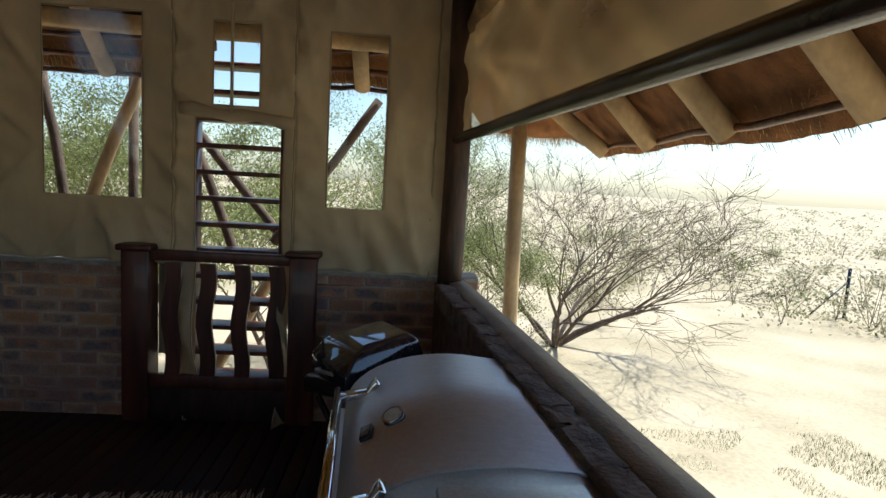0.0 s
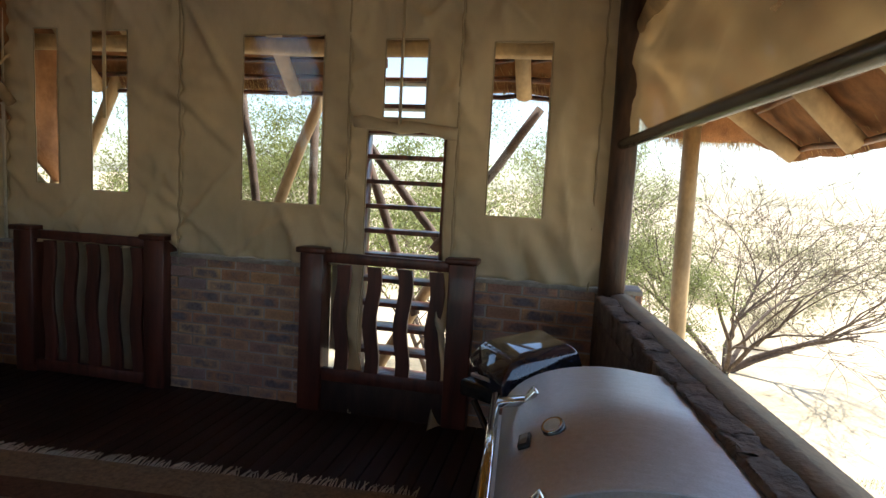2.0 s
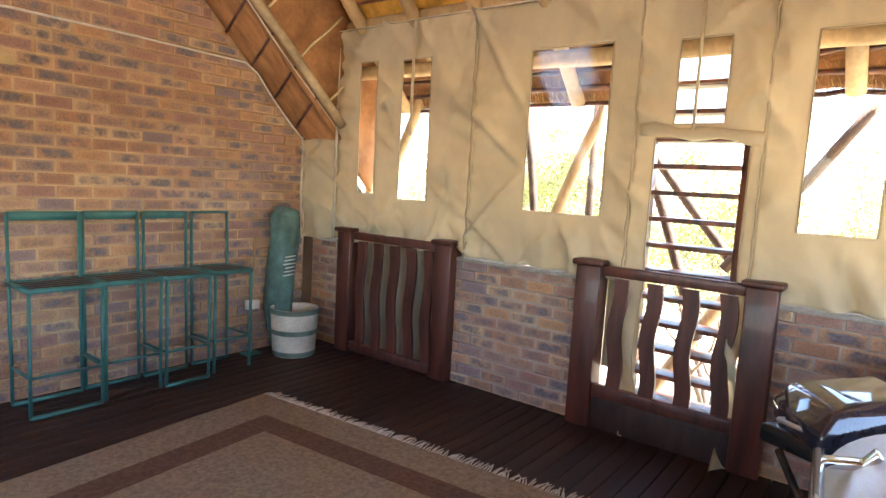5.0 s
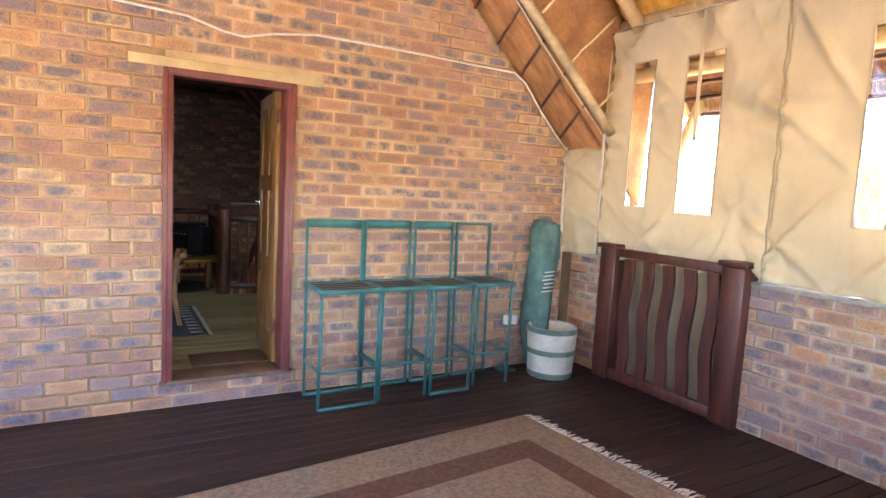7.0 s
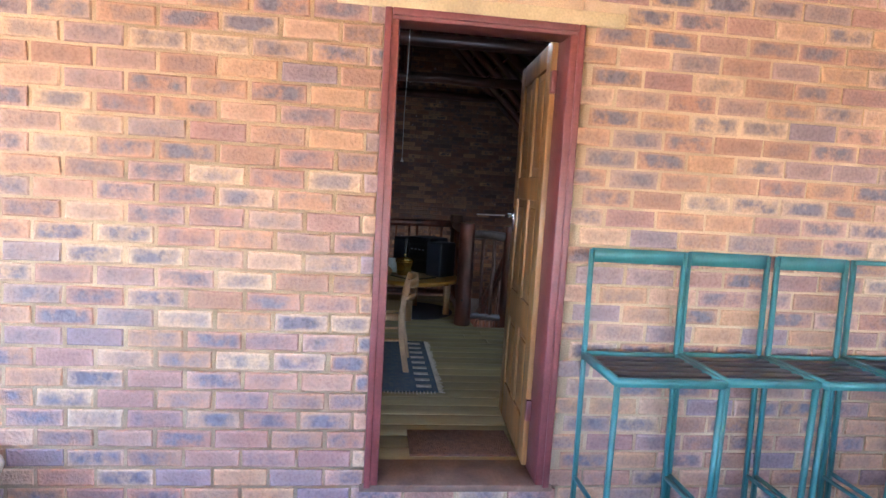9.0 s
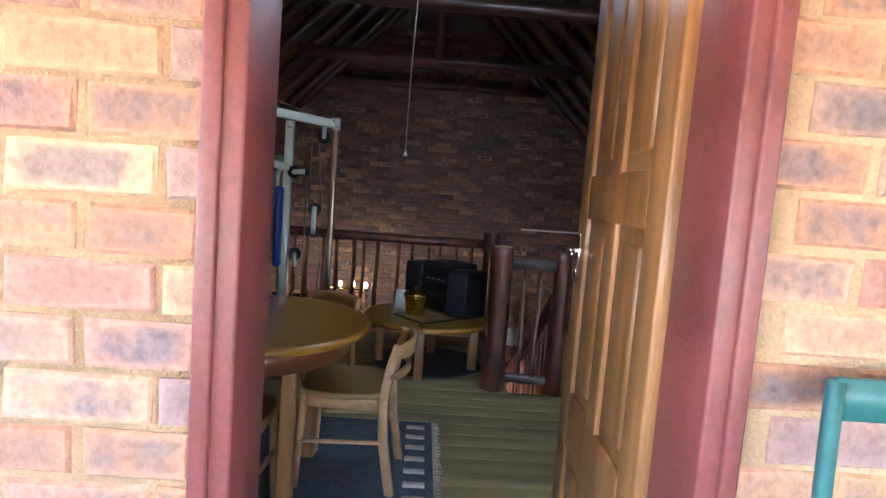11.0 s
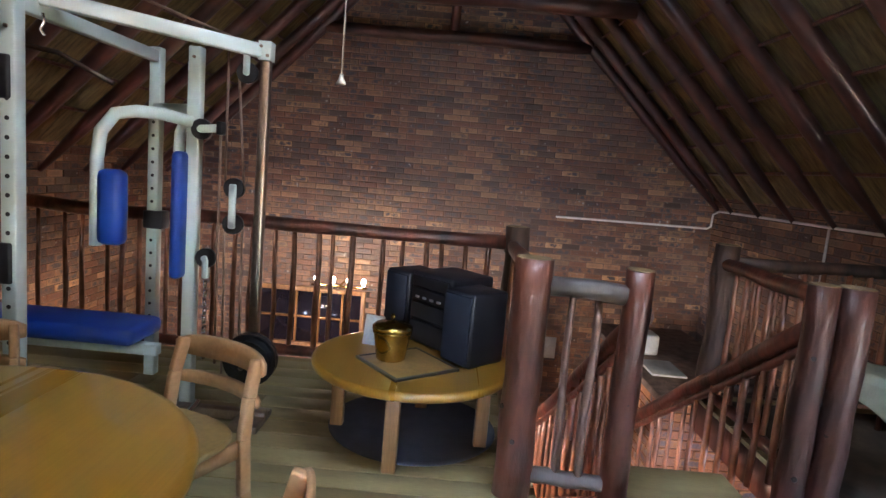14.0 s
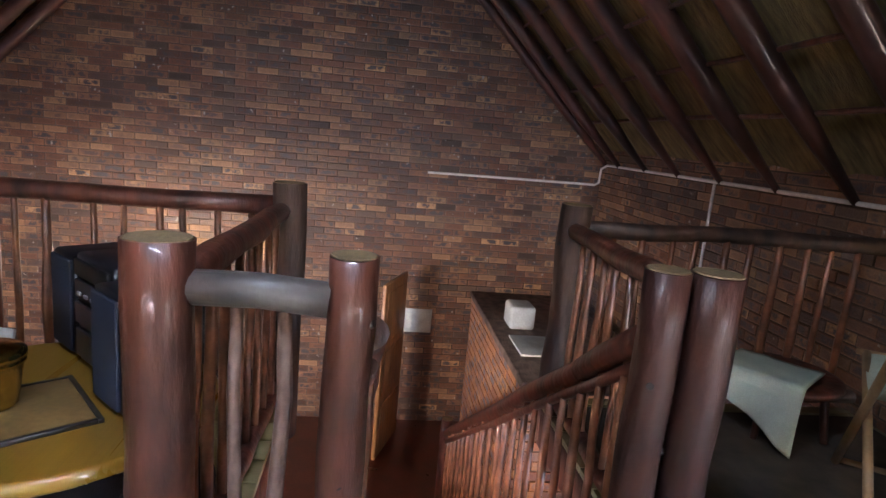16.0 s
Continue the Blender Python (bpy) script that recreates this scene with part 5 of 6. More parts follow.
grill_spin = Matrix.Translation((0.55, 3.12, 0)) @ Matrix.Rotation(radians(-28), 4, "Z") @ Matrix.Scale(0.86, 4, (1, 0, 0)) @ Matrix.Translation((-0.53, -3.15, 0))
for piece in [g2_lid, *g2_lid.children, *g2.children[1:]]:
    piece.data.transform(Matrix.Translation(-ORIGIN[g2.name]) @ grill_spin @ Matrix.Translation(ORIGIN[g2.name]))

# sofa end
sofa = thing("sofa", (-3.3, -1.0, 0), "ivory upholstered sofa with plump cushions", "sofa")
part("base", B((-3.7, -2.3, 0.02), (-2.84, -0.62, 0.15), 0.05), SOFA_CLOTH, sofa)
part("seat_cushion", B((-3.68, -2.25, 0.14), (-2.8, -0.58, 0.28), 0.065), SOFA_CLOTH, sofa)
part("back_cushion", B((-3.88, -2.25, 0.265), (-3.2, -0.62, 0.375), 0.05), SOFA_CLOTH, sofa)

# cable along the door wall
pts = [(WX + 0.022, y, z) for y, z in ((-2.2, 2.75), (-0.5, 2.63), (0.48, 2.56), (0.91, 2.54), (1.12, 2.485), (1.26, 2.47), (1.45, 2.52), (1.75, 2.565), (2.4, 2.565), (3.0, 2.555), (3.46, 2.55), (3.58, 2.48), (3.75, 2.28), (3.95, 2.08), (4.1, 1.95))]
solid("wall_cable", T(pts, 0.008, 8), PVC, "thin cream cable clipped along the brick wall", "cable")

# ---- loft things ----
# rafters, laths and collar beams
for s in (-1, 1):
    y_end = RC + s * 3.57
    up = 0.1 if s > 0 else 0.0
    for x in [-12.37] + [-11.98 + 0.655 * k for k in range(12)]:
        solid("loft_rafter", T(log_pts((x, y_end, roof_z(y_end) - 0.13 + up), (x, RC + s * 0.03, RT - 0.08 + up), 7, 0.012), [0.022, 0.066, 0.07, 0.066, 0.07, 0.068, 0.064, 0.06], 12, 0.12), RAFTER, "dark varnished round rafter under thatch", "rafter", "loft rafters")
    for k in range(11):
        d = 0.3 + k * 0.29
        solid("loft_lath", T(log_pts((FX, RC + s * d, RT - d + 0.055), (WX - 0.23, RC + s * d, RT - d + 0.055), 12, 0.012), 0.016, 6), LOG, "thin dark lath under thatch", "lath", "loft laths")
for x, z in ((-12.38, 3.15), (-10.6, 3.13), (-8.4, 3.15), (-6.3, 3.04)):
    h = RT - z
    c = thing("collar_beam", (x, RC, z), "dark varnished collar beam with a short king post", "beam", "collar beams")
    part("log", T(log_pts((x, RC - h, z), (x, RC + h, z), 6, 0.012), 0.075, 12, 0.12), RAFTER, c)
    if z > 3:
        part("king_post", T(log_pts((x, RC, z), (x, RC, RT - 0.1), 3, 0.008), 0.06, 12, 0.1), LOG, c)
# lit tube under a beam
lt = thing("tube_light", (-6.3, 1.75, 2.87), "lit white fluorescent tube in a batten fitting", "light")
part("batten", B((-6.34, 1.1, 2.87), (-6.26, 2.4, 2.965), 0.006), WHITE_PAINT, lt)
part("tube", T([(-6.3, 1.15, 2.85), (-6.3, 2.35, 2.85)], 0.016, 12), TUBE_GLOW, lt, "lit fluorescent tube")
# pull cord with a knob
cord = thing("pull_cord", (-6.45, 0.98, 1.69), "thin white pull cord with a small bell-shaped knob", "pull cord")
part("cord", T([(-6.42, 1.0, 3.9), (-6.44, 0.99, 2.5), (-6.45, 0.98, 2.1), (-6.47, 0.98, 2.02), (-6.45, 0.98, 1.95), (-6.45, 0.98, 1.71)], 0.0022, 6), ROPE, cord)
part("knob", lathe(bmesh.new(), [(0.012, 0), (0.014, 0.004), (0.007, 0.018), (0.005, 0.03)], (-6.45, 0.98, 1.69), 14), WHITE_PAINT, cord)

# railings of round poles and split stakes
def post(x, y, z0, z1, r, wood=LOG):
    e = thing("rail_post", (x, y, z0), ("dark red varnished" if wood == LOG else "darkened brown") + " log post with a pale cut top", "post", "rail posts")
    part("shaft", T(log_pts((x, y, z0), (x, y, z1), 6, 0.007), [r * random.uniform(0.97, 1.04) for _ in range(6)] + [r], 20, 0.07), wood, e)
    for _ in range(3):
        a, zz = random.uniform(0, 6.28), random.uniform(z0 + 0.2, z1 - 0.15)
        c, q = math.cos(a), math.sin(a)
        part("knot", T([(x + c * r * 0.8, y + q * r * 0.8, zz), (x + c * r * 1.05, y + q * r * 1.05, zz + 0.004)], [0.016, 0.009], 10), BLACK, e, "dark knot")
    part("cut_end", lathe(bmesh.new(), [(r * 0.97, 0), (r * 0.9, 0.004)], (x, y, z1), 18), LOG_END, e, "pale sawn end")


def railing(p0, p1, bottom, step=0.135, r=0.042, low=True, bar=None, wood=None, under=False):
    p0, p1 = Vector(p0), Vector(p1)
    e = thing("railing", (p0.x, p0.y, p0.z - bottom), "dark varnished pole railing with thin split stakes", "railing", "loft railings")
    part("top_rail", T(log_pts(p0, p1, 2 + int((p1 - p0).length / 0.4), 0.012), [r * random.uniform(0.93, 1.07) for _ in range(3 + int((p1 - p0).length / 0.4))], 14, 0.14), bar or LOG, e)
    drop = Vector((0, 0, bottom))
    if low:
        part("bottom_rail", T(log_pts(p0 - drop, p1 - drop, 8, 0.006), r * 0.85, 10, 0.12), bar or LOG, e)
    if under:
        part("under_rail", T(log_pts(p0 - Vector((0, 0, 0.085)), p1 - Vector((0, 0, 0.085)), 8, 0.006), 0.022, 10, 0.12), LOG, e)
    n = int((p1 - p0).length / step)
    for k in range(1, n):
        t = k / n + random.uniform(-0.01, 0.01)
        top, foot = p0.lerp(p1, t), p0.lerp(p1, t) - drop
        rr = random.uniform(0.014, 0.02)
        part("stake", T([foot, foot.lerp(top, 0.35) + Vector((random.uniform(-0.008, 0.008), random.uniform(-0.008, 0.008), 0)), foot.lerp(top, 0.7) + Vector((random.uniform(-0.008, 0.008), random.uniform(-0.008, 0.008), 0)), top], [rr, rr * 1.1, rr, rr * 0.9], 8, 0.15), wood or STAKE, e)
    return e


post(-8.42, 1.75, FZ - 0.2, 1.17, 0.075, LOG_DARK)
post(-8.45, 3.08, FZ - 0.2, 1.17, 0.075, LOG_DARK)
post(-7.06, 1.67, FZ, 1.165, 0.077)
post(-7.05, 2.09, FZ, 1.155, 0.056)
# these two posts carry the door leaf's shadow in their colour
post(-7.2, 2.91, FZ - 0.1, 1.14, 0.062, LOG_SHADED)
post(-7.19, 3.045, FZ - 0.1, 1.14, 0.07, LOG_SHADED)
railing((-8.45, SY + 0.02, 1.05), (-8.45, 1.7, 1.06), 0.82)
railing((-8.45, 3.14, 1.06), (-8.45, NY - 0.02, 1.08), 0.82, bar=LOG_DARK)
railing((-8.38, 1.73, 1.05), (-7.09, 1.69, 1.05), 0.82)
railing((-7.06, 1.74, 1.06), (-7.05, 2.04, 1.05), 0.8, 0.1, 0.04, True, WORN_POLE, GREY_STAKE)
railing((-8.4, 3.07, 1.05), (-7.27, 3.03, 1.05), 0.82)
railing((-7.25, 2.95, 0.96), (-10.85, 2.95, -1.33), 0.72, 0.2, 0.045, False, under=True)
railing((-7.1, 2.14, 0.96), (-10.6, 2.14, -1.28), 0.72, 0.2, 0.042, False, under=True)
post(-10.9, 2.95, LOW, -1.2, 0.055)
post(-10.65, 2.14, LOW, -1.15, 0.055)
# stairs going down
st = thing("staircase", (-7.1, 2.55, LOW), "steep open timber staircase down from the loft", "staircase")
part("landing", B((-7.41, 2.17, FZ - 0.05), (-7.085, 2.72, FZ - 0.004), 0.006), PINE, st, "pale pine landing board")
for k in range(1, 12):
    z = FZ - 0.185 * (k + 1)
    x = -7.1 - 0.29 * (k + 1)
    part("tread", B((x - 0.02, 2.17, z - 0.045), (x + 0.29, 2.92, z), 0.008), LOG, st)
for yy in (2.16, 2.93):
    part("stringer", beam(bmesh.new(), (-7.1, yy, FZ - 0.12), (-10.6, yy, LOW + 0.02), 0.05, 0.22), LOG, st)

# brick counter below with papers on it
counter = thing("brick_counter", (-11.2, 3.9, LOW), "rough brick counter block with a dark stone top", "counter")
part("body", B((FX + 0.02, 3.37, LOW), (-9.9, 4.5, -0.42), 0.01), MORTAR_DARK, counter)
part("top", B((FX + 0.01, 3.33, -0.42), (-9.86, 4.54, -0.35), 0.012), STONE, counter)
cells = brick_rows(FX + 0.03, -9.91, LOW, -0.43, lambda u, z: True)
brick_joined("bricks", cells, "y", 3.37, -1, BRICK_PALE, counter, 0.018)
brick_joined("end_bricks", brick_rows(3.38, 4.49, LOW, -0.42, lambda u, z: True), "x", -9.9, 1, BRICK_PALE, counter, 0.018)
solid("paper_bag", B((-11.4, 3.5, -0.35), (-11.1, 3.75, -0.12), 0.03), PAPER, "crumpled pale paper bag on the counter", "bag")
solid("white_sheet", B((-10.9, 3.45, -0.35), (-10.4, 3.8, -0.33), 0.005), PAPER, "white sheet lying on the counter", "paper")
door_low = thing("door_below", (-11.9, 2.41, LOW), "yellow varnished panel door standing open below", "door")
for name, lo, hi in (("leaf", (-0.37, -0.02, 0.0), (0.37, 0.02, 1.95)), ("panel", (-0.29, -0.03, 0.12), (0.29, -0.018, 0.6)), ("panel", (-0.29, -0.03, 0.7), (0.29, -0.018, 1.2)), ("panel", (-0.29, -0.03, 1.3), (0.29, -0.018, 1.85)),
                     ("panel", (-0.29, 0.018, 0.12), (0.29, 0.03, 0.6)), ("panel", (-0.29, 0.018, 0.7), (0.29, 0.03, 1.2)), ("panel", (-0.29, 0.018, 1.3), (0.29, 0.03, 1.85))):
    bm = B(lo, hi, 0.008)
    bmesh.ops.transform(bm, matrix=pose(-11.9, 2.41, LOW, 0, 0, -20), verts=bm.verts)
    part(name, bm, DOOR_WOOD, door_low)
solid("wall_notice", B((FX + 0.014, 2.56, -0.9), (FX + 0.02, 2.89, -0.61)), PAPER, "plain white notice on the brick wall", "notice")
# window of the gable below, with a warm wall lamp
win = thing("window_1", (FX, -0.5, WZ0), "wooden framed window with square panes and dark glass", "window", kind="structure")
for lo, hi in (((FX - 0.06, WY0, WZ0), (FX + 0.03, WY0 + 0.06, WZ1)), ((FX - 0.06, WY1 - 0.06, WZ0), (FX + 0.03, WY1, WZ1)), ((FX - 0.06, WY0 + 0.06, WZ0), (FX + 0.03, WY1 - 0.06, WZ0 + 0.06)), ((FX - 0.06, WY0 + 0.06, WZ1 - 0.06), (FX + 0.03, WY1 - 0.06, WZ1))):
    part("window_frame", B(lo, hi, 0.006), DOOR_WOOD, win)
for k in range(1, 5):
    y = WY0 + (WY1 - WY0) * k / 5
    part("glazing_bar", B((FX - 0.02, y - 0.014, WZ0 + 0.06), (FX + 0.005, y + 0.014, WZ1 - 0.06)), DOOR_WOOD, win)
part("glazing_bar", B((FX - 0.021, WY0 + 0.06, -0.65), (FX + 0.004, WY1 - 0.06, -0.622)), DOOR_WOOD, win)
DARKGLASS = material("dark night glass", (0.02, 0.018, 0.03), 0.08, var=0.3, scale=2, bump=0.0)
part("pane", B((FX - 0.04, WY0 + 0.05, WZ0 + 0.05), (FX - 0.034, WY1 - 0.05, WZ1 - 0.05)), DARKGLASS, win, "dark reflecting glass")
part("backing", B((FX - 0.25, WY0, WZ0), (FX - 0.2, WY1, WZ1)), LOG, win)
wl = thing("wall_lamp", (-11.8, 0.0, -0.03), "brass arm lamp with four lit warm bulbs", "lamp")
part("bar", T([(-11.8, -0.3, -0.03), (-11.8, 0.38, -0.03)], 0.012, 8), BRASS, wl)
part("arm", T([(FX, 0.04, -0.1), (-12.2, 0.04, -0.03), (-11.8, 0.04, -0.03)], 0.012, 8), BRASS, wl)
for y in (-0.25, -0.04, 0.15, 0.335):
    part("bulb", lathe(bmesh.new(), [(0.012, -0.05), (0.016, -0.04), (0.026, -0.01), (0.027, 0.008), (0.02, 0.026), (0.006, 0.034)], (-11.8, y, 0.052), 14), BULB_GLOW, wl, "lit warm bulb")
# unseen globe lamps, added under the loft floor to warm the walls below
for x, y, glow in ((-6.2, 4.0, GLOBE_FILL_DIM), (-7.7, -0.3, GLOBE_FILL)):
    gl = thing("globe_lamp", (x, y, -0.34), "unseen warm globe lamp assumed under the loft floor", "lamp", "globe lamps")
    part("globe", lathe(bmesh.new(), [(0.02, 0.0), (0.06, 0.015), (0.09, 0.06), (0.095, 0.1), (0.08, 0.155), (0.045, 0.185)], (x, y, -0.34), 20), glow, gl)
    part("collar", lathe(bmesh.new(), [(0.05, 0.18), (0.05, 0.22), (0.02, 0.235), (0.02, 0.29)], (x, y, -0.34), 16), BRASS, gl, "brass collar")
# conduit on the gable and along the side wall
solid("wall_conduit", T([(FX + 0.022, 2.7, 1.015), (FX + 0.022, 4.68, 1.03), (FX + 0.03, 4.72, 1.06), (FX + 0.04, 4.725, 1.22), (-12.3, 4.73, 1.27), (-8.0, 4.73, 1.275), (-4.4, 4.73, 1.275)], 0.014, 8), PVC, "white electrical conduit along the brick walls", "conduit")
solid("wall_conduit", T([(-10.08, 4.725, 1.26), (-10.08, 4.725, 0.3), (-10.08, 4.725, -1.2)], 0.012, 8), PVC, "white electrical conduit dropping down the wall", "conduit")

# round dining table
TX, TY, TZ = -5.61, 0.375, FZ + 0.735
table = thing("dining_table", (TX, TY, FZ), "round golden varnished pine dining table", "table")
part("tabletop", lathe(bmesh.new(), [(0.46, -0.035), (0.525, -0.035), (0.54, -0.025), (0.542, -0.01), (0.534, 0.0), (0.52, 0.003)], (TX, TY, TZ), 72), TABLE_WOOD, table)
part("apron", lathe(bmesh.new(), [(0.42, -0.13), (0.44, -0.13), (0.46, -0.036), (0.43, -0.036)], (TX, TY, TZ), 48), material("dark red apron wood", (0.17, 0.055, 0.02), 0.35, var=0.3, scale=5, bump=0.1, coat=0.2), table, "dark red apron")
for a in (45, 135, 225, 315):
    x, y = TX + 0.36 * math.cos(radians(a)), TY + 0.36 * math.sin(radians(a))
    part("leg", B((x - 0.03, y - 0.03, FZ), (x + 0.03, y + 0.03, TZ - 0.036), 0.008), DOOR_WOOD, table)


def chair(x, y, turn):
    """Bentwood chair, its front along local -y; turn in degrees about z."""
    c = thing("dining_chair", (0, 0, 0), "pale beech dining chair with curved back rest and olive seat", "chair", "chairs round the table")
    top = Matrix.Translation((x, y, FZ)) @ Matrix.Rotation(radians(turn), 4, "Z")

    def put(name, bm, mat):
        bmesh.ops.transform(bm, matrix=top, verts=bm.verts)
        part(name, bm, mat, c)
    n = 20
    prof = []
    for k in range(n):
        a = 2 * math.pi * k / n
        ca, sa = math.cos(a), math.sin(a)
        prof.append((0.2 * math.copysign(abs(ca) ** 0.6, ca) * (1 - 0.06 * sa), 0.2 * math.copysign(abs(sa) ** 0.6, sa)))
    bm = prism(bmesh.new(), prof, "z", 0.43, 0.452)
    bmesh.ops.bevel(bm, geom=[e for e in bm.edges if abs(e.verts[0].co.z - e.verts[1].co.z) < 1e-5], offset=0.006, segments=2, affect="EDGES", profile=0.5)
    put("seat", bm, SEAT_WOOD)
    for s in (-1, 1):
        put("front_leg", tube(bmesh.new(), [(s * 0.165, -0.16, 0.43), (s * 0.18, -0.18, 0.0)], [0.019, 0.014], 10), CHAIR_WOOD)
        bm = bmesh.new()
        pts = [(s * 0.18, 0.24, 0.0), (s * 0.178, 0.195, 0.25), (s * 0.178, 0.185, 0.43), (s * 0.175, 0.205, 0.56), (s * 0.17, 0.235, 0.67)]
        for a, b in zip(pts, pts[1:]):
            beam(bm, a, Vector(b) + (Vector(b) - Vector(a)) * 0.02, 0.026, 0.042, up=(0, 1, 0.2), bevel=0.006)
        put("back_leg", bm, CHAIR_WOOD)
        put("side_stretcher", tube(bmesh.new(), [(s * 0.178, -0.17, 0.22), (s * 0.178, 0.2, 0.24)], 0.01, 8), CHAIR_WOOD)
        put("seat_rail", beam(bmesh.new(), (s * 0.165, -0.16, 0.4), (s * 0.17, 0.19, 0.4), 0.02, 0.05), CHAIR_WOOD)
    put("front_rail", beam(bmesh.new(), (-0.165, -0.16, 0.4), (0.165, -0.16, 0.4), 0.02, 0.05), CHAIR_WOOD)
    for z, h in ((0.645, 0.07), (0.54, 0.04)):
        bm = bmesh.new()
        m = 12
        rows = []
        for k in range(m + 1):
            t = -1 + 2 * k / m
            yb = 0.2 + (z - 0.43) * 0.16 + 0.055 * (1 - t * t)
            ww = h / 2 * (1 - 0.5 * t ** 6)
            rows.append([bm.verts.new((t * 0.205, yb + d, z + w_ + d * 0.3)) for d, w_ in ((-0.008, -ww), (0.008, -ww), (0.008, ww), (-0.008, ww))])
        for r0, r1 in zip(rows, rows[1:]):
            for i in range(4):
                f = bm.faces.new((r0[i], r0[(i + 1) % 4], r1[(i + 1) % 4], r1[i]))
                f.tag = True
        bm.faces.new(rows[0][::-1])
        bm.faces.new(rows[-1])
        put("back_rest", bm, CHAIR_WOOD)
    return c


chair(-5.72, 0.82, -4)
chair(-6.38, 0.5, 62)
chair(-6.36, -0.15, 118)
chair(-5.28, 0.38, -92)
blue = thing("blue_rug", (-5.7, 0.4, FZ), "small blue patterned woven rug with pale fringe under the table", "rug")
part("field", B((-6.36, -0.4, FZ), (-5.14, 1.24, FZ + 0.01), 0.003), RUG_BLUE, blue)
for k in range(9):
    part("pale_bar", B((-6.3 + k * 0.13, 1.1, FZ + 0.004), (-6.25 + k * 0.13, 1.2, FZ + 0.0125)), FRINGE, blue)
bm = bmesh.new()
x = -6.36
while x < -5.14:
    for y, s in ((1.24, 1), (-0.4, -1)):
        tube(bm, [(x, y, FZ + 0.006), (x + random.uniform(-0.01, 0.01), y + s * random.uniform(0.03, 0.05), FZ + 0.003)], 0.004, 5)
    x += 0.02
for k in range(70):
    y = -0.4 + k * 0.0234
    for x, s in ((-6.36, -1), (-5.14, 1)):
        tube(bm, [(x, y, FZ + 0.006), (x + s * random.uniform(0.02, 0.035), y, FZ + 0.003)], 0.004, 5)
part("fringe", bm, FRINGE, blue, "pale cotton fringe")
# added dark sheet that stands for shade on the boards past the stairwell
solid("loft_carpet", B((-8.38, 3.14, FZ), (-4.5, 4.7, FZ + 0.009), 0.003), material("dark sheet for unlit floor", (0.085, 0.062, 0.038), 0.95, var=0.4, scale=8, bump=0.5, bscale=150), "thin dark brown sheet for the unlit loft floor", "carpet")
solid("door_mat", B((-4.54, 1.0, FZ), (-4.24, 1.54, FZ + 0.012), 0.004), RUG_BROWN, "small brown mat inside the doorway", "mat")

# coffee table with pot, mat, hifi
CX, CYY, CZ = -7.5, 1.2, FZ + 0.4
ct = thing("coffee_table", (CX, CYY, FZ), "round low varnished wooden table", "table")
part("tabletop", lathe(bmesh.new(), [(0.42, -0.04), (0.47, -0.04), (0.48, -0.03), (0.48, -0.008), (0.472, 0.0), (0.46, 0.002)], (CX, CYY, CZ), 60), TABLE_WOOD, ct)
for a in (-8, 82, 172, 262):
    x, y = CX + 0.36 * math.cos(radians(a)), CYY + 0.36 * math.sin(radians(a))
    part("leg", B((x - 0.032, y - 0.032, FZ), (x + 0.032, y + 0.032, CZ - 0.04), 0.008), DOOR_WOOD, ct)
# thin disc for rug and table shadow together, the shadow in its colour
solid("slate_rug", lathe(bmesh.new(), [(0.42, 0), (0.425, 0.004), (0.42, 0.011), (0.4, 0.012)], (-7.62, 1.22, FZ), 48), RUG_SHADOW, "round slate rug with the low table's shadow in its tone", "rug")
mat_ob = thing("table_mat", (-7.38, 1.18, CZ + 0.002), "square olive-brown mat with a dark border on the low table", "mat")
for name, lo, hi, m_ in (("board", (-0.16, -0.16, 0), (0.16, 0.16, 0.012), MAT_WOOD), ("border", (-0.175, -0.175, 0), (0.175, -0.16, 0.014), DARK_SLAT), ("border", (-0.175, 0.16, 0), (0.175, 0.175, 0.014), DARK_SLAT),
                         ("border", (-0.175, -0.16, 0), (-0.16, 0.16, 0.014), DARK_SLAT), ("border", (0.16, -0.16, 0), (0.175, 0.16, 0.014), DARK_SLAT)):
    bm = B(lo, hi, 0.002)
    bmesh.ops.transform(bm, matrix=pose(-7.38, 1.18, CZ + 0.002, 0, 0, 38), verts=bm.verts)
    part(name, bm, m_, mat_ob)
pot = thing("brass_pot", (-7.4, 1.1, CZ + 0.016), "shiny lidded brass pot on a mat", "pot")
z0 = CZ + 0.017
part("body", lathe(bmesh.new(), [(0.062, 0), (0.068, 0.006), (0.078, 0.07), (0.086, 0.125), (0.092, 0.128), (0.092, 0.14), (0.087, 0.143)], (-7.4, 1.1, z0), 32), BRASS, pot)
lid = part("lid", lathe(bmesh.new(), [(0.094, 0.143), (0.094, 0.158), (0.08, 0.17), (0.03, 0.178), (0.008, 0.186)], (-7.4, 1.1, z0), 32), BRASS, pot)
part("knob", lathe(bmesh.new(), [(0.006, 0.19), (0.012, 0.2), (0.012, 0.208), (0.004, 0.216)], (-7.4, 1.1, z0), 16), BRASS, lid)
hifi = thing("stereo_system", (-7.72, 1.4, CZ), "black stereo system with two detached loudspeakers on the low table", "stereo")
M = pose(-7.77, 1.35, CZ + 0.003, 0, 0, 44) @ Matrix.Diagonal((1.08, 1.08, 1.22, 1))


def hbox(name, lo, hi, mat, parent, bev=0.012, label=""):
    bm = B(lo, hi, bev)
    bmesh.ops.transform(bm, matrix=M, verts=bm.verts)
    return part(name, bm, mat, parent, label)


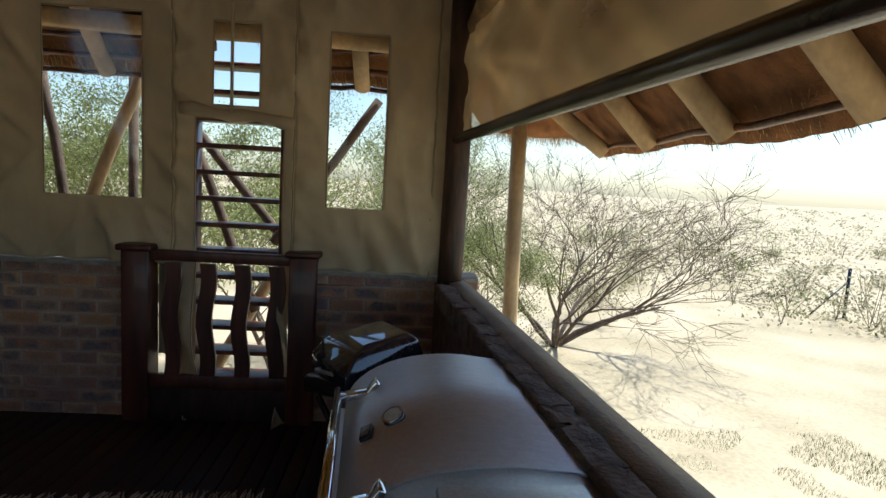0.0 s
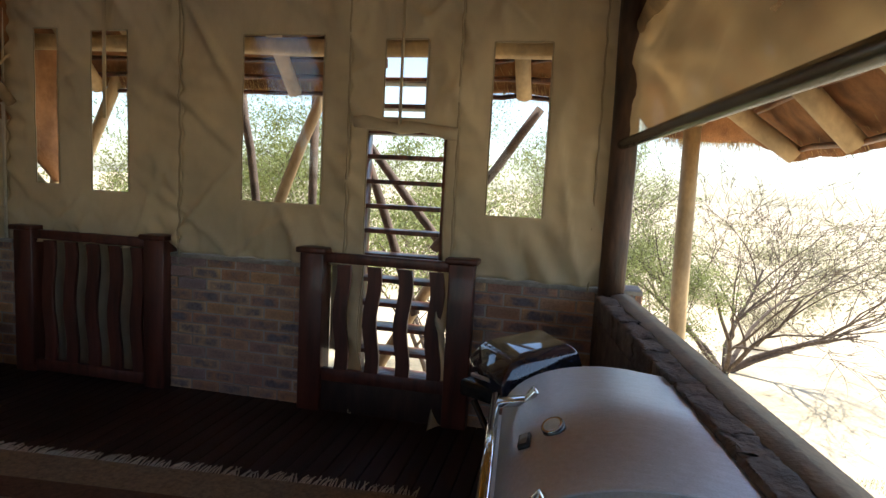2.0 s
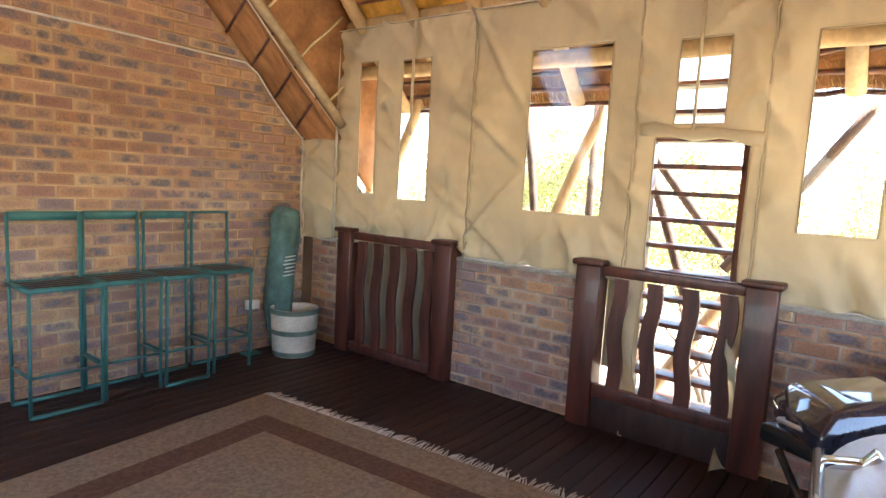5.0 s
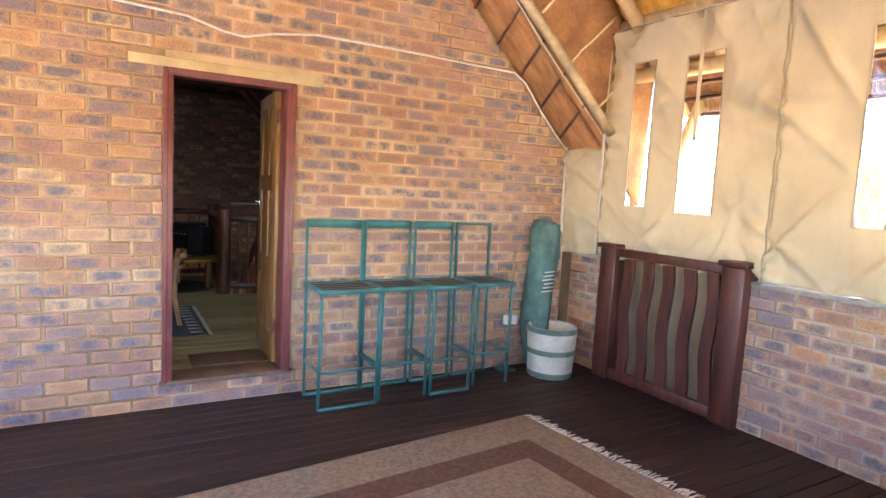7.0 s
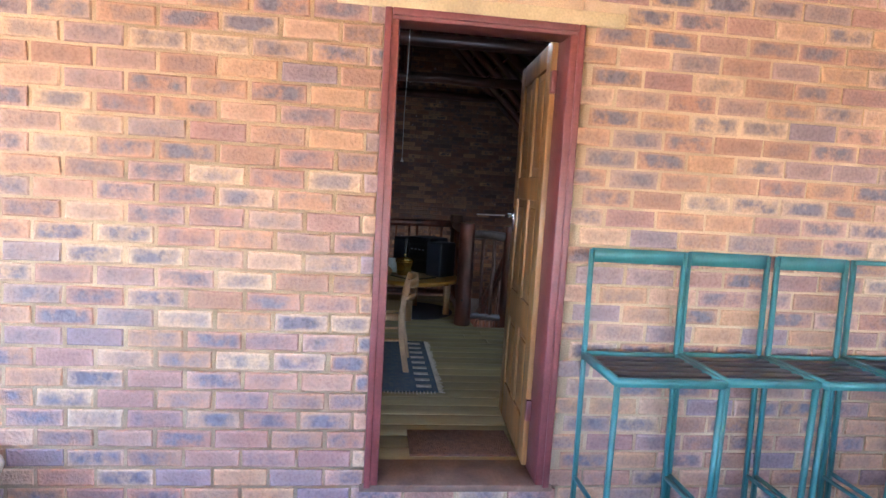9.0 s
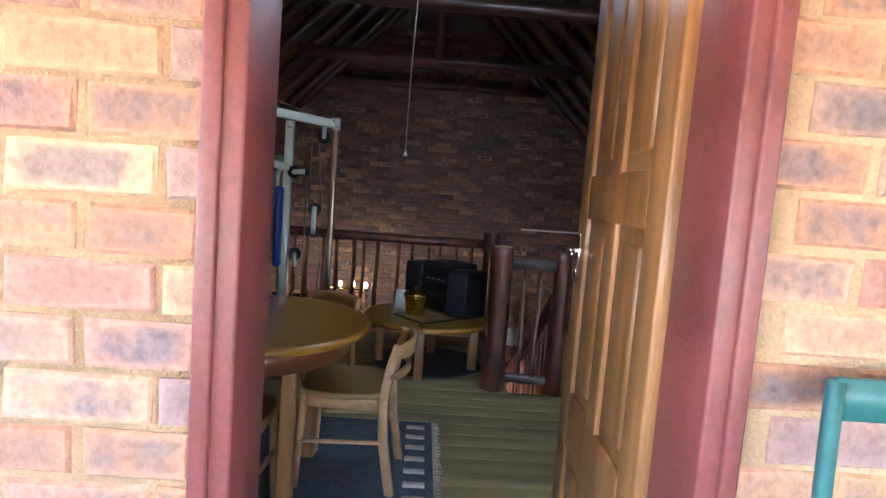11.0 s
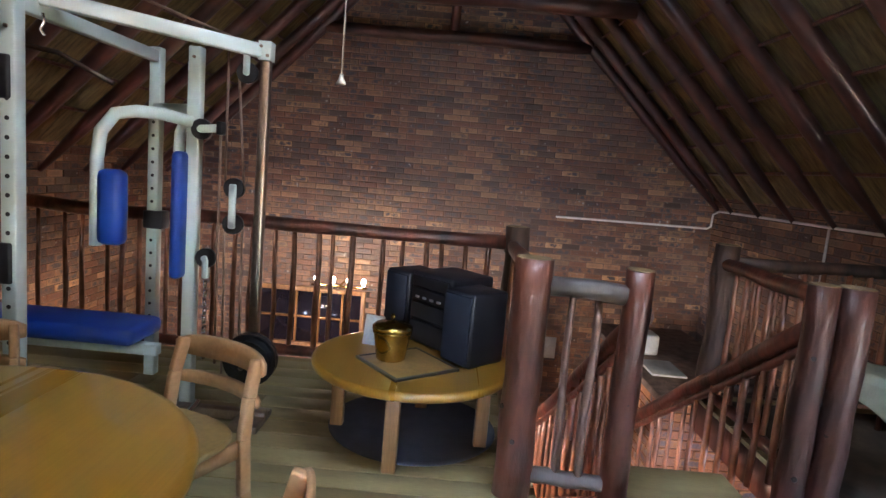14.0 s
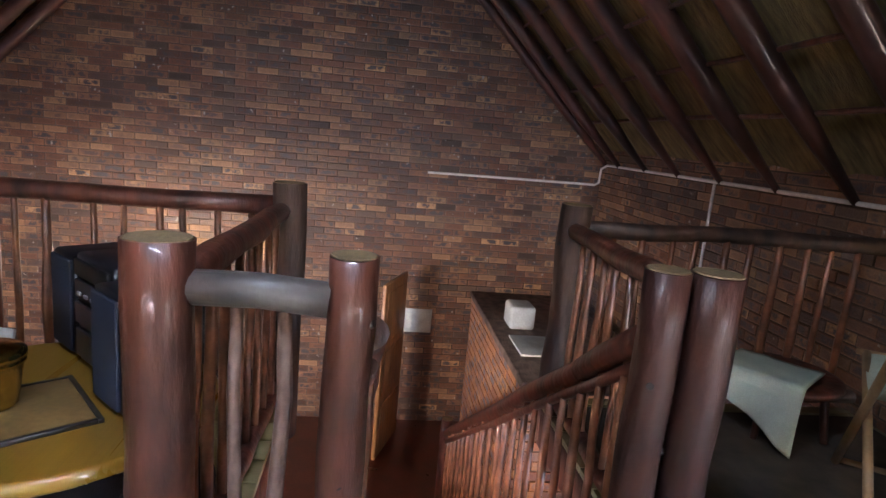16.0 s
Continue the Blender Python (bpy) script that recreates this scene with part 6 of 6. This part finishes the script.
body = hbox("body", (-0.14, -0.12, 0), (0.14, 0.16, 0.31), HIFI, hifi)
for k, (a, b) in enumerate(((0.02, 0.1), (0.115, 0.175), (0.19, 0.24), (0.25, 0.295))):
    hbox("deck_panel", (-0.125, -0.132, a), (0.125, -0.119, b), BLACK, body, 0.004)
for k in range(4):
    hbox("button", (-0.09 + k * 0.05, -0.138, 0.2), (-0.065 + k * 0.05, -0.131, 0.21), STEEL, body, 0.002)
for x0, yy in ((-0.34, 0.0), (0.16, -0.06)):
    sp = hbox("loudspeaker", (x0, -0.12 + yy, 0), (x0 + 0.18, 0.1 + yy, 0.29), HIFI, hifi)
    hbox("grille", (x0 + 0.01, -0.132 + yy, 0.012), (x0 + 0.17, -0.119 + yy, 0.278), HIFI_BLUE, sp, 0.006)
bm = B((-0.05, -0.006, 0), (0.05, 0.006, 0.15), 0.003)
bmesh.ops.transform(bm, matrix=pose(-7.62, 0.98, CZ + 0.006, -14, 0, 75), verts=bm.verts)
solid("photo_card", bm, PAPER, "small pale framed card leaning on the low table", "card")

# home gym
gym = thing("home_gym", (-7.2, 0.0, FZ), "white steel home gym with blue pads, pulleys and cables", "gym machine")
UL, M1, M2, UR = (-6.97, -0.35), (-8.0, -0.33), (-7.58, 0.07), (-7.51, 0.42)
bar = lambda a, b, w_=0.05, h=0.05: beam(bmesh.new(), a, b, w_, h, bevel=0.006)
part("upright", bar((*UL, FZ), (*UL, 2.04), 0.06, 0.06), WHITE_STEEL, gym)
part("upright", bar((*M1, FZ), (*M1, 2.0), 0.06, 0.06), WHITE_STEEL, gym)
part("upright", bar((*M2, FZ), (*M2, 1.95), 0.06, 0.06), WHITE_STEEL, gym)
part("guide_post", bar((*UR, FZ), (*UR, 1.94), 0.045, 0.045), STEEL_DULL, gym, "bare steel guide post")
part("top_beam", bar((UL[0] - 0.1, UL[1] + 0.03, 2.0), (UR[0], UR[1], 1.94), 0.05, 0.06), WHITE_STEEL, gym)
part("top_brace", bar((UL[0], UL[1], 1.96), (*M1, 1.95), 0.045, 0.06), WHITE_STEEL, gym)
part("end_plate", B((UR[0] - 0.03, UR[1] - 0.03, 1.9), (UR[0] + 0.035, UR[1] + 0.03, 1.985), 0.004), WHITE_STEEL, gym)
part("cross_bar", bar((*M1, 1.68), (*M2, 1.66), 0.05, 0.05), WHITE_STEEL, gym)
for base in (UL, M1):
    for k in range(18):
        z = 0.45 + k * 0.072
        part("adjust_hole", T([(base[0] + 0.0295, base[1], z), (base[0] + 0.0325, base[1], z)], 0.009, 8), BLACK, gym)
for x, y, z in ((UL[0] + 0.033, UL[1], 2.0), (UL[0] + 0.033, UL[1], 1.86), (UR[0] + 0.038, UR[1] - 0.015, 1.96), (UR[0] + 0.038, UR[1] + 0.015, 1.92), (M2[0] + 0.033, M2[1], 1.9), (M1[0] + 0.033, M1[1], 1.94)):
    part("bolt", T([(x - 0.006, y, z), (x + 0.004, y, z)], 0.008, 6), STEEL_DULL, gym, "steel bolt head")
part("snap_hook", T([(-7.02, -0.27, 1.93), (-7.02, -0.265, 1.9), (-7.02, -0.28, 1.87), (-7.02, -0.265, 1.85)], 0.006, 6), CHROME, gym, "small snap hook")
# press arms with pads
part("press_arm", T([(-7.52, 0.08, 1.6), (-7.44, -0.02, 1.62), (-7.38, -0.1, 1.62), (-7.33, -0.17, 1.6), (-7.3, -0.215, 1.52), (-7.29, -0.225, 1.4), (-7.29, -0.225, 1.02)], 0.028, 12), WHITE_STEEL, gym)
part("press_arm", T([(-7.6, 0.06, 1.6), (-7.62, 0.0, 1.6), (-7.64, -0.03, 1.55), (-7.64, -0.035, 1.42), (-7.64, -0.035, 1.1)], 0.026, 12), WHITE_STEEL, gym)
part("arm_pad", B((-7.32, -0.2, 1.03), (-7.23, -0.09, 1.36), 0.03), BLUE_VINYL, gym, "blue vinyl pad")
part("back_pad", B((-7.6, 0.0, 0.85), (-7.48, 0.055, 1.46), 0.022), BLUE_VINYL, gym, "blue vinyl back pad")
part("bench_pad", B((-7.4, -1.05, 0.62), (-7.12, 0.03, 0.7), 0.03), BLUE_VINYL, gym, "blue vinyl bench pad")
part("bench_frame", bar((-7.26, -1.05, 0.58), (-7.26, 0.08, 0.58)), WHITE_STEEL, gym)
part("bench_leg", bar((-7.26, -0.95, FZ), (-7.26, -0.95, 0.58)), WHITE_STEEL, gym)
part("leg_lever", bar((-7.26, -0.98, 0.72), (-7.1, -1.45, 0.86), 0.045, 0.045), WHITE_STEEL, gym)
part("foam_roller", T([(-7.4, -1.1, 0.66), (-7.1, -1.1, 0.66)], 0.055, 14), BLACK, gym)
for z in (1.6, 0.9):
    hk = part("bar_hook", B((UL[0] - 0.04, UL[1] - 0.045, z), (UL[0] + 0.045, UL[1] + 0.015, z + 0.16), 0.008), BLACK, gym)
    part("hook_arm", T([(UL[0], UL[1], z + 0.06), (UL[0], UL[1] - 0.24, z + 0.06)], 0.03, 10), BLACK, hk)
part("rod_hook", B((M1[0] - 0.04, M1[1] - 0.04, 1.02), (M1[0] + 0.05, M1[1] + 0.07, 1.12), 0.008), BLACK, gym)
# pulleys, cables, weights
for x, y, z in ((-7.5, 0.34, 1.84), (-7.5, 0.3, 1.31), (-7.5, 0.3, 1.14), (-7.52, 0.13, 1.57), (-7.54, 0.16, 0.96)):
    pl = part("pulley", T([(x - 0.014, y, z), (x + 0.014, y, z)], 0.048, 20), BLACK, gym)
    part("axle", T([(x + 0.014, y, z), (x + 0.03, y, z)], 0.014, 10), WHITE_STEEL, pl)
part("pulley_plate", B((-7.486, 0.282, 1.12), (-7.47, 0.318, 1.33), 0.008), WHITE_STEEL, gym)
part("pulley_plate", B((-7.486, 0.325, 1.83), (-7.47, 0.357, 1.93), 0.008), WHITE_STEEL, gym)
part("swivel_arm", bar((-7.5, 0.13, 1.57), (-7.48, 0.23, 1.58), 0.035, 0.035), WHITE_STEEL, gym)
part("swivel_end", B((-7.51, 0.22, 1.55), (-7.455, 0.25, 1.61), 0.006), BLACK, gym)
for pts in (((-7.5, 0.25, 1.95), (-7.5, 0.255, 1.31)), ((-7.5, 0.3, 1.84), (-7.5, 0.345, 1.31)), ((-7.49, 0.23, 1.55), (-7.5, 0.235, 0.45)), ((-7.5, 0.26, 1.12), (-7.5, 0.27, 0.4)), ((-7.5, 0.345, 1.12), (-7.5, 0.35, 0.4)), ((UL[0], UL[1] + 0.1, 2.05), (-7.2, 0.0, 2.06), (-7.46, 0.27, 1.99))):
    part("cable", T(pts, 0.006, 6), CABLE, gym, "brown plastic-coated cable")
part("end_clamp", B((-7.55, 0.145, 0.86), (-7.52, 0.18, 0.96), 0.01), WHITE_STEEL, gym)
for k in range(9):
    part("chain_link", T([(-7.535, 0.162 + 0.004 * (k % 2), 0.85 - k * 0.045), (-7.535, 0.162, 0.815 - k * 0.045)], 0.01, 8), CHROME, gym)
for x, r in ((-7.47, 0.1), (-7.44, 0.125), (-7.41, 0.125), (-7.38, 0.1)):
    part("weight_disc", T([(x, 0.44, 0.52), (x + 0.024, 0.44, 0.52)], r, 28), BLACK_METAL, gym)
part("weight_pin", T([(-7.36, 0.44, 0.52), (-7.28, 0.44, 0.52)], 0.014, 10), CHROME, gym)
part("base_beam", bar((-7.51, 0.5, FZ + 0.03), (-7.51, -0.45, FZ + 0.03), 0.055, 0.05), STEEL_DULL, gym)
part("base_beam", bar((-7.56, 0.07, 0.52), (-7.5, 0.36, 0.5), 0.05, 0.05), WHITE_STEEL, gym)
part("base_foot", B((-7.6, 0.36, FZ), (-7.36, 0.5, FZ + 0.035), 0.006), STEEL_DULL, gym)
part("base_foot", B((-7.08, -0.42, FZ), (-6.88, -0.28, FZ + 0.03), 0.006), WHITE_STEEL, gym)
part("foot_pedal", T([(-7.0, 0.12, FZ + 0.06), (-7.0, 0.34, FZ + 0.06)], 0.045, 14), BLACK, gym)
part("foot_bar", T([(-7.4, 0.2, FZ + 0.12), (-7.0, 0.2, FZ + 0.06)], 0.016, 10), CHROME, gym)
part("lat_bar", T([(UL[0] - 0.1, UL[1] - 0.3, 1.76), (UL[0] - 0.1, UL[1] - 0.14, 1.83), (UL[0] - 0.1, UL[1] + 0.1, 1.8), (UL[0] - 0.1, UL[1] + 0.32, 1.7)], 0.01, 8), PIPE, gym)

# canvas sling chairs
def sling(x, y, turn):
    c = thing("sling_chair", (0, 0, 0), "folding wooden chair with a sage canvas sling seat", "chair", "sling chairs")
    m = Matrix.Translation((x, y, FZ)) @ Matrix.Rotation(radians(turn), 4, "Z")

    def put(name, bm, mat):
        bmesh.ops.transform(bm, matrix=m, verts=bm.verts)
        return part(name, bm, mat, c)
    for s in (-0.26, 0.26):
        put("long_leg", tube(bmesh.new(), [(s, -0.35, 0.02), (s, 0.42, 0.95)], 0.018, 8), PALE_STAKE)
        put("short_leg", tube(bmesh.new(), [(s * 0.9, 0.35, 0.02), (s * 0.9, -0.38, 0.52)], 0.018, 8), PALE_STAKE)
    for yy, z in ((0.42, 0.95), (-0.38, 0.52), (-0.35, 0.03), (0.35, 0.03)):
        put("cross_rod", tube(bmesh.new(), [(-0.27, yy, z), (0.27, yy, z)], 0.014, 8), PALE_STAKE)

    def cloth(u, v):
        t = v
        yy = -0.38 + 0.8 * t
        z = 0.52 + 0.43 * t - 0.26 * math.sin(math.pi * min(1, t * 1.05)) + 0.012 * math.sin(u * 9 + v * 5)
        return (-0.24 + u * 0.48, yy, z)
    thicken(put("sling", sheet(bmesh.new(), cloth, 14, 20), SLING), 0.004)


sling(-7.48, 4.23, 236)
# low round stool with a cloth thrown over it
low = thing("low_stool", (-8.27, 4.14, FZ), "low round brown wooden stool behind the railing", "stool")
part("seat", lathe(bmesh.new(), [(0.22, 0.25), (0.27, 0.255), (0.28, 0.27), (0.275, 0.29), (0.25, 0.296)], (-8.27, 4.14, FZ), 32), LOG, low)
for a in (40, 130, 220, 310):
    c, q = math.cos(radians(a)), math.sin(radians(a))
    part("leg", T([(-8.27 + c * 0.2, 4.14 + q * 0.2, FZ + 0.255), (-8.27 + c * 0.24, 4.14 + q * 0.24, FZ)], [0.022, 0.017], 10), LOG, low)


def throw(u, v):
    """Lies on the seat for the first third, then hangs over its edge, longer at one end."""
    edge = Vector((-8.29, 3.85, 0)).lerp(Vector((-7.99, 4.08, 0)), u)
    inn, hang = max(0, 0.32 - v), max(0, v - 0.32) / 0.68
    side = Vector((0.61, -0.79, 0))
    p = edge + side * 0.06 - side * inn * 0.95 + side * (0.03 * min(1, hang * 4) + 0.02 * math.sin(u * 9) * hang)
    return (p.x, p.y, FZ + 0.332 - hang * (0.1 + 0.22 * u) + 0.006 * noise.noise(Vector((u * 5, v * 5, 4))))


thicken(solid("throw_cloth", sheet(bmesh.new(), throw, 18, 24), SLING, "pale sage cloth draped over a low stool", "cloth"), 0.006)
sling(-7.7, -1.75, 200)
solid("roof_cable", T([(-6.2, 4.5, 1.5), (-6.4, 3.9, 2.1), (-6.9, 3.3, 2.72), (-7.1, 2.6, 3.42)], 0.007, 6), PVC, "pale cable looped along the rafters", "cable")

# ---- boards and bricks ----
k = 0
x = WX + 0.004
while x < 1.7:
    w_ = 0.098
    ob = B((x, -3.0, -0.035), (x + w_, 4.58, 0.0), 0.004)
    part("board", ob, DECK, deck)
    x += 0.104
x = WX - 0.235
while x > HX0 + 0.02:
    w_ = 0.143
    lo = max(x - w_, HX0)
    spans = [(SY, NY)] if lo > HX1 or x <= HX0 else [(SY, HY0), (HY1, NY)]
    for a, b in spans:
        cuts = [a] + sorted(random.uniform(a + 0.6, b - 0.6) for _ in range(1 if b - a < 4 else 2) if b - a > 1.4) + [b]
        for c0, c1 in zip(cuts, cuts[1:]):
            if c1 - c0 > 0.1:
                part("board", B((lo, c0 + 0.001, FZ - 0.028), (x - 0.0035, c1 - 0.0008, FZ), 0.0015), PINE, loft_floor)
    x -= 0.146


def door_wall(u, z):
    if DY0 - 0.005 < u < DY1 + 0.005 and FZ - 0.03 < z < DZ1 + 0.01:
        return False
    if 0.58 < u < 1.795 and DZ1 < z < DZ1 + 0.08:
        return False
    return z < roof_z(u) - 0.02


cells = brick_rows(SY + 0.2, NY - 0.61, 0.0, 3.7, door_wall)
near = [c for c in cells if -0.6 < c[0] < 2.25 and 0.35 < c[1] < 2.75]
near = sorted(near, key=lambda c: abs(c[0] - 0.9) + 0.5 * abs(c[1] - 1.6))[:300]
ids = {id(c) for c in near}
brick_parts(near, "x", WX, 1, wall_east)
brick_joined("bricks", [c for c in cells if id(c) not in ids], "x", WX, 1, BRICK_JOINED, wall_east)
base = []
for a, b in LOWSEG:
    base += brick_rows(a, b, 0.0, 1.0, lambda u, z: True)
brick_parts(base, "y", 4.27, -1, wall_canvas)
bm = bmesh.new()
for a, b in LOWSEG:
    part("coping", B((a, 4.255, 1.0), (b, 4.51, 1.03), 0.005), CEMENT, wall_canvas, "grey mortar coping")


def far_wall(u, z):
    return z < roof_z(u) + 0.1 and not (WY0 - 0.01 < u < WY1 + 0.01 and WZ0 - 0.01 < z < WZ1 + 0.01)


brick_joined("bricks", brick_rows(SY, NY, LOW, 4.0, far_wall, 0.218, 0.01, 0.0735), "x", FX, 1, BRICK_DARK, wall_west)
brick_joined("bricks", brick_rows(FX, -5.0, LOW, 1.44, lambda u, z: True, 0.218, 0.01, 0.0735), "y", NY, -1, BRICK_DARK, wall_north)
brick_joined("bricks", brick_rows(FX, -5.0, LOW, 1.44, lambda u, z: True, 0.218, 0.01, 0.0735), "y", SY, 1, BRICK_DARK, wall_south)

# ---- outdoors ----
def grow(rng, base, height, spread, levels, leaves, lean=(0, 0), stems=4, twig=0.006, droop=0.0):
    """Branches as tapered tubes and leaf quads, from one foot."""
    wood, leaf = bmesh.new(), []

    def branch(p, d, length, r, level):
        pts, rs = [p], [r]
        n = 4
        for k in range(n):
            d = (d + Vector((rng.uniform(-0.28, 0.28), rng.uniform(-0.28, 0.28), rng.uniform(-0.16, 0.2) - droop * level))).normalized()
            p = p + d * (length / n)
            pts.append(p)
            rs.append(r * (1 - 0.16 * (k + 1)))
        tube(wood, pts, rs, 6 if level < 2 else 4, False)
        if level >= levels:
            for q in pts[1:]:
                for _ in range(leaves):
                    leaf.append(q + Vector((rng.gauss(0, 0.16), rng.gauss(0, 0.16), rng.gauss(0, 0.12))))
            return
        for _ in range(rng.choice((2, 3, 3)) if level else 4):
            t = rng.uniform(0.35, 1.0)
            i = min(n - 1, int(t * n))
            q = pts[i].lerp(pts[i + 1], t * n - i)
            nd = (d + Vector((rng.uniform(-1, 1), rng.uniform(-1, 1), rng.uniform(-0.35, 0.55)))).normalized()
            branch(q, nd, length * rng.uniform(0.55, 0.82), max(twig, rs[i] * 0.58), level + 1)
    for k in range(stems):
        a = 2 * math.pi * (k + rng.random() * 0.6) / stems
        d = Vector((math.cos(a) * spread + lean[0], math.sin(a) * spread + lean[1], 1)).normalized()
        branch(Vector(base), d, height * 0.42, 0.0095 * height, 0)
    return wood, leaf


def leaf_mesh(points, rng, size):
    verts, faces = [], []
    for p in points:
        a = Vector((rng.uniform(-1, 1), rng.uniform(-1, 1), rng.uniform(-1, 1))).normalized()
        b = a.orthogonal().normalized()
        s = size * rng.uniform(0.6, 1.4)
        n = len(verts)
        verts += [p - a * s, p + b * s * 0.45, p + a * s, p - b * s * 0.45]
        faces.append((n, n + 1, n + 2, n + 3))
    return verts, faces


def tree(name, seed, x, y, height, spread, levels, leaves, leaf_size, mat, label, stems=4, lean=(0, 0), droop=0.0):
    rng = random.Random(seed)
    z = GROUND - 0.05
    e = thing(name, (x, y, z), label, "tree" if height > 2.2 else "shrub")
    wood, pts = grow(rng, (x, y, z), height, spread, levels, leaves, lean, stems, droop=droop)
    part("trunk", wood, BARK, e)
    if pts:
        v, f = leaf_mesh([p - Vector((x, y, z)) for p in pts], rng, leaf_size)
        me = bpy.data.meshes.new("crown")
        me.from_pydata(v, [], f)
        me.materials.append(mat)
        ob = new("crown", me)
        ob.parent = e
    return e


tree("thorn_tree", 3, 4.75, 15.8, 7.3, 1.05, 5, 1, 0.02, LEAF_DRY, "wide bare thorn tree with thin grey twigs", 8, (0.25, 0), 0.005)
tree("thorn_tree", 11, 1.9, 14.5, 4.6, 0.7, 4, 16, 0.028, LEAF, "green thorn tree with small leaves", 5)
tree("thorn_tree", 5, -1.8, 12.0, 6.8, 0.6, 4, 22, 0.03, LEAF, "green thorn tree with small leaves", 5)
tree("thorn_tree", 8, -5.5, 13.5, 7.0, 0.65, 4, 20, 0.03, LEAF, "green thorn tree with small leaves", 5)
tree("thorn_tree", 21, 0.6, 15.5, 6.8, 0.6, 4, 20, 0.03, LEAF, "green thorn tree with small leaves", 5)
tree("thorn_tree", 17, -9.5, 15.0, 6.8, 0.6, 4, 18, 0.03, LEAF, "green thorn tree with small leaves", 5)
tree("shrub", 31, 2.6, 12.6, 2.0, 0.8, 3, 5, 0.025, LEAF_DRY, "dry straw-coloured shrub with fine twigs", 7)
tree("shrub", 37, 6.4, 19.0, 2.0, 0.9, 3, 5, 0.025, LEAF_DRY, "dry straw-coloured shrub with fine twigs", 7)

# scattered bushes out to the horizon
rng = random.Random(77)
pts_dry, pts_green, twigs = [], [], bmesh.new()
for k in range(1150):
    r = 24 + 330 * rng.random() ** 2.0
    a = radians(rng.uniform(-25, 150))
    x, y = r * math.cos(a), r * math.sin(a)
    h = rng.uniform(0.7, 2.4)
    z = GROUND - max(0, r - 60) * 0.001
    n = int(260 if r < 60 else 80 if r < 130 else 40)
    size = 0.05 + r * 0.001
    for _ in range(n):
        p = Vector((x + rng.gauss(0, h * 0.55), y + rng.gauss(0, h * 0.55), z + abs(rng.gauss(h * 0.45, h * 0.3))))
        (pts_dry if k % 5 else pts_green).append((p, size))
    if r < 60:
        for _ in range(4):
            tube(twigs, [(x, y, z), (x + rng.uniform(-h, h) * 0.4, y + rng.uniform(-h, h) * 0.4, z + h * 0.9)], [0.013, 0.005], 4, False)
for name, pts, mat, label in (("far_bushes", pts_dry, LEAF_DRY, "scattered dry bushes on the veld"), ("far_bushes", pts_green, LEAF, "scattered green bushes on the veld")):
    verts, faces = [], []
    for p, s in pts:
        v, f = leaf_mesh([p], rng, s)
        n = len(verts)
        verts += v
        faces += [tuple(i + n for i in q) for q in f]
    me = bpy.data.meshes.new(name)
    me.from_pydata(verts, [], faces)
    me.materials.append(mat)
    tagged(new(name, me), label, "bushes", kind="stuff")
solid("far_twigs", twigs, BARK, "bare stems of scattered bushes", "bushes", kind="stuff")
# grass near the deck, and dry tufts
for name, n, x0, x1, y0, y1, mat, label in (("grass_patch", 17000, 3.2, 9.5, 5.5, 10.5, GRASS, "patchy short green grass on sand"), ("dry_grass", 5000, 2.0, 22, 8, 34, LEAF_DRY, "thin dry grass tufts on sand")):
    verts, faces = [], []
    for _ in range(n):
        x, y = rng.uniform(x0, x1), rng.uniform(y0, y1)
        if noise.noise(Vector((x * 0.9, y * 0.9, 5))) < -0.02:
            continue
        a = rng.uniform(0, 6.28)
        h, w_ = rng.uniform(0.02, 0.055), rng.uniform(0.004, 0.01)
        m = len(verts)
        dx, dy = math.cos(a) * w_, math.sin(a) * w_
        verts += [(x - dx, y - dy, GROUND - 0.06), (x + dx, y + dy, GROUND - 0.06), (x + rng.uniform(-0.05, 0.05), y + rng.uniform(-0.05, 0.05), GROUND + h)]
        faces.append((m, m + 1, m + 2))
    me = bpy.data.meshes.new(name)
    me.from_pydata(verts, [], faces)
    me.materials.append(mat)
    tagged(new(name, me), label, "grass", kind="stuff")
fp = thing("fence_post", (17.3, 21.5, GROUND), "dark steel fence post with a slanting stay", "fence post")
part("post", T([(17.3, 21.5, GROUND - 0.2), (17.3, 21.5, GROUND + 1.9)], 0.06, 8), BLACK_METAL, fp)
part("stay", T([(17.3, 21.5, GROUND + 1.4), (15.6, 21.2, GROUND)], 0.03, 8), BLACK_METAL, fp)
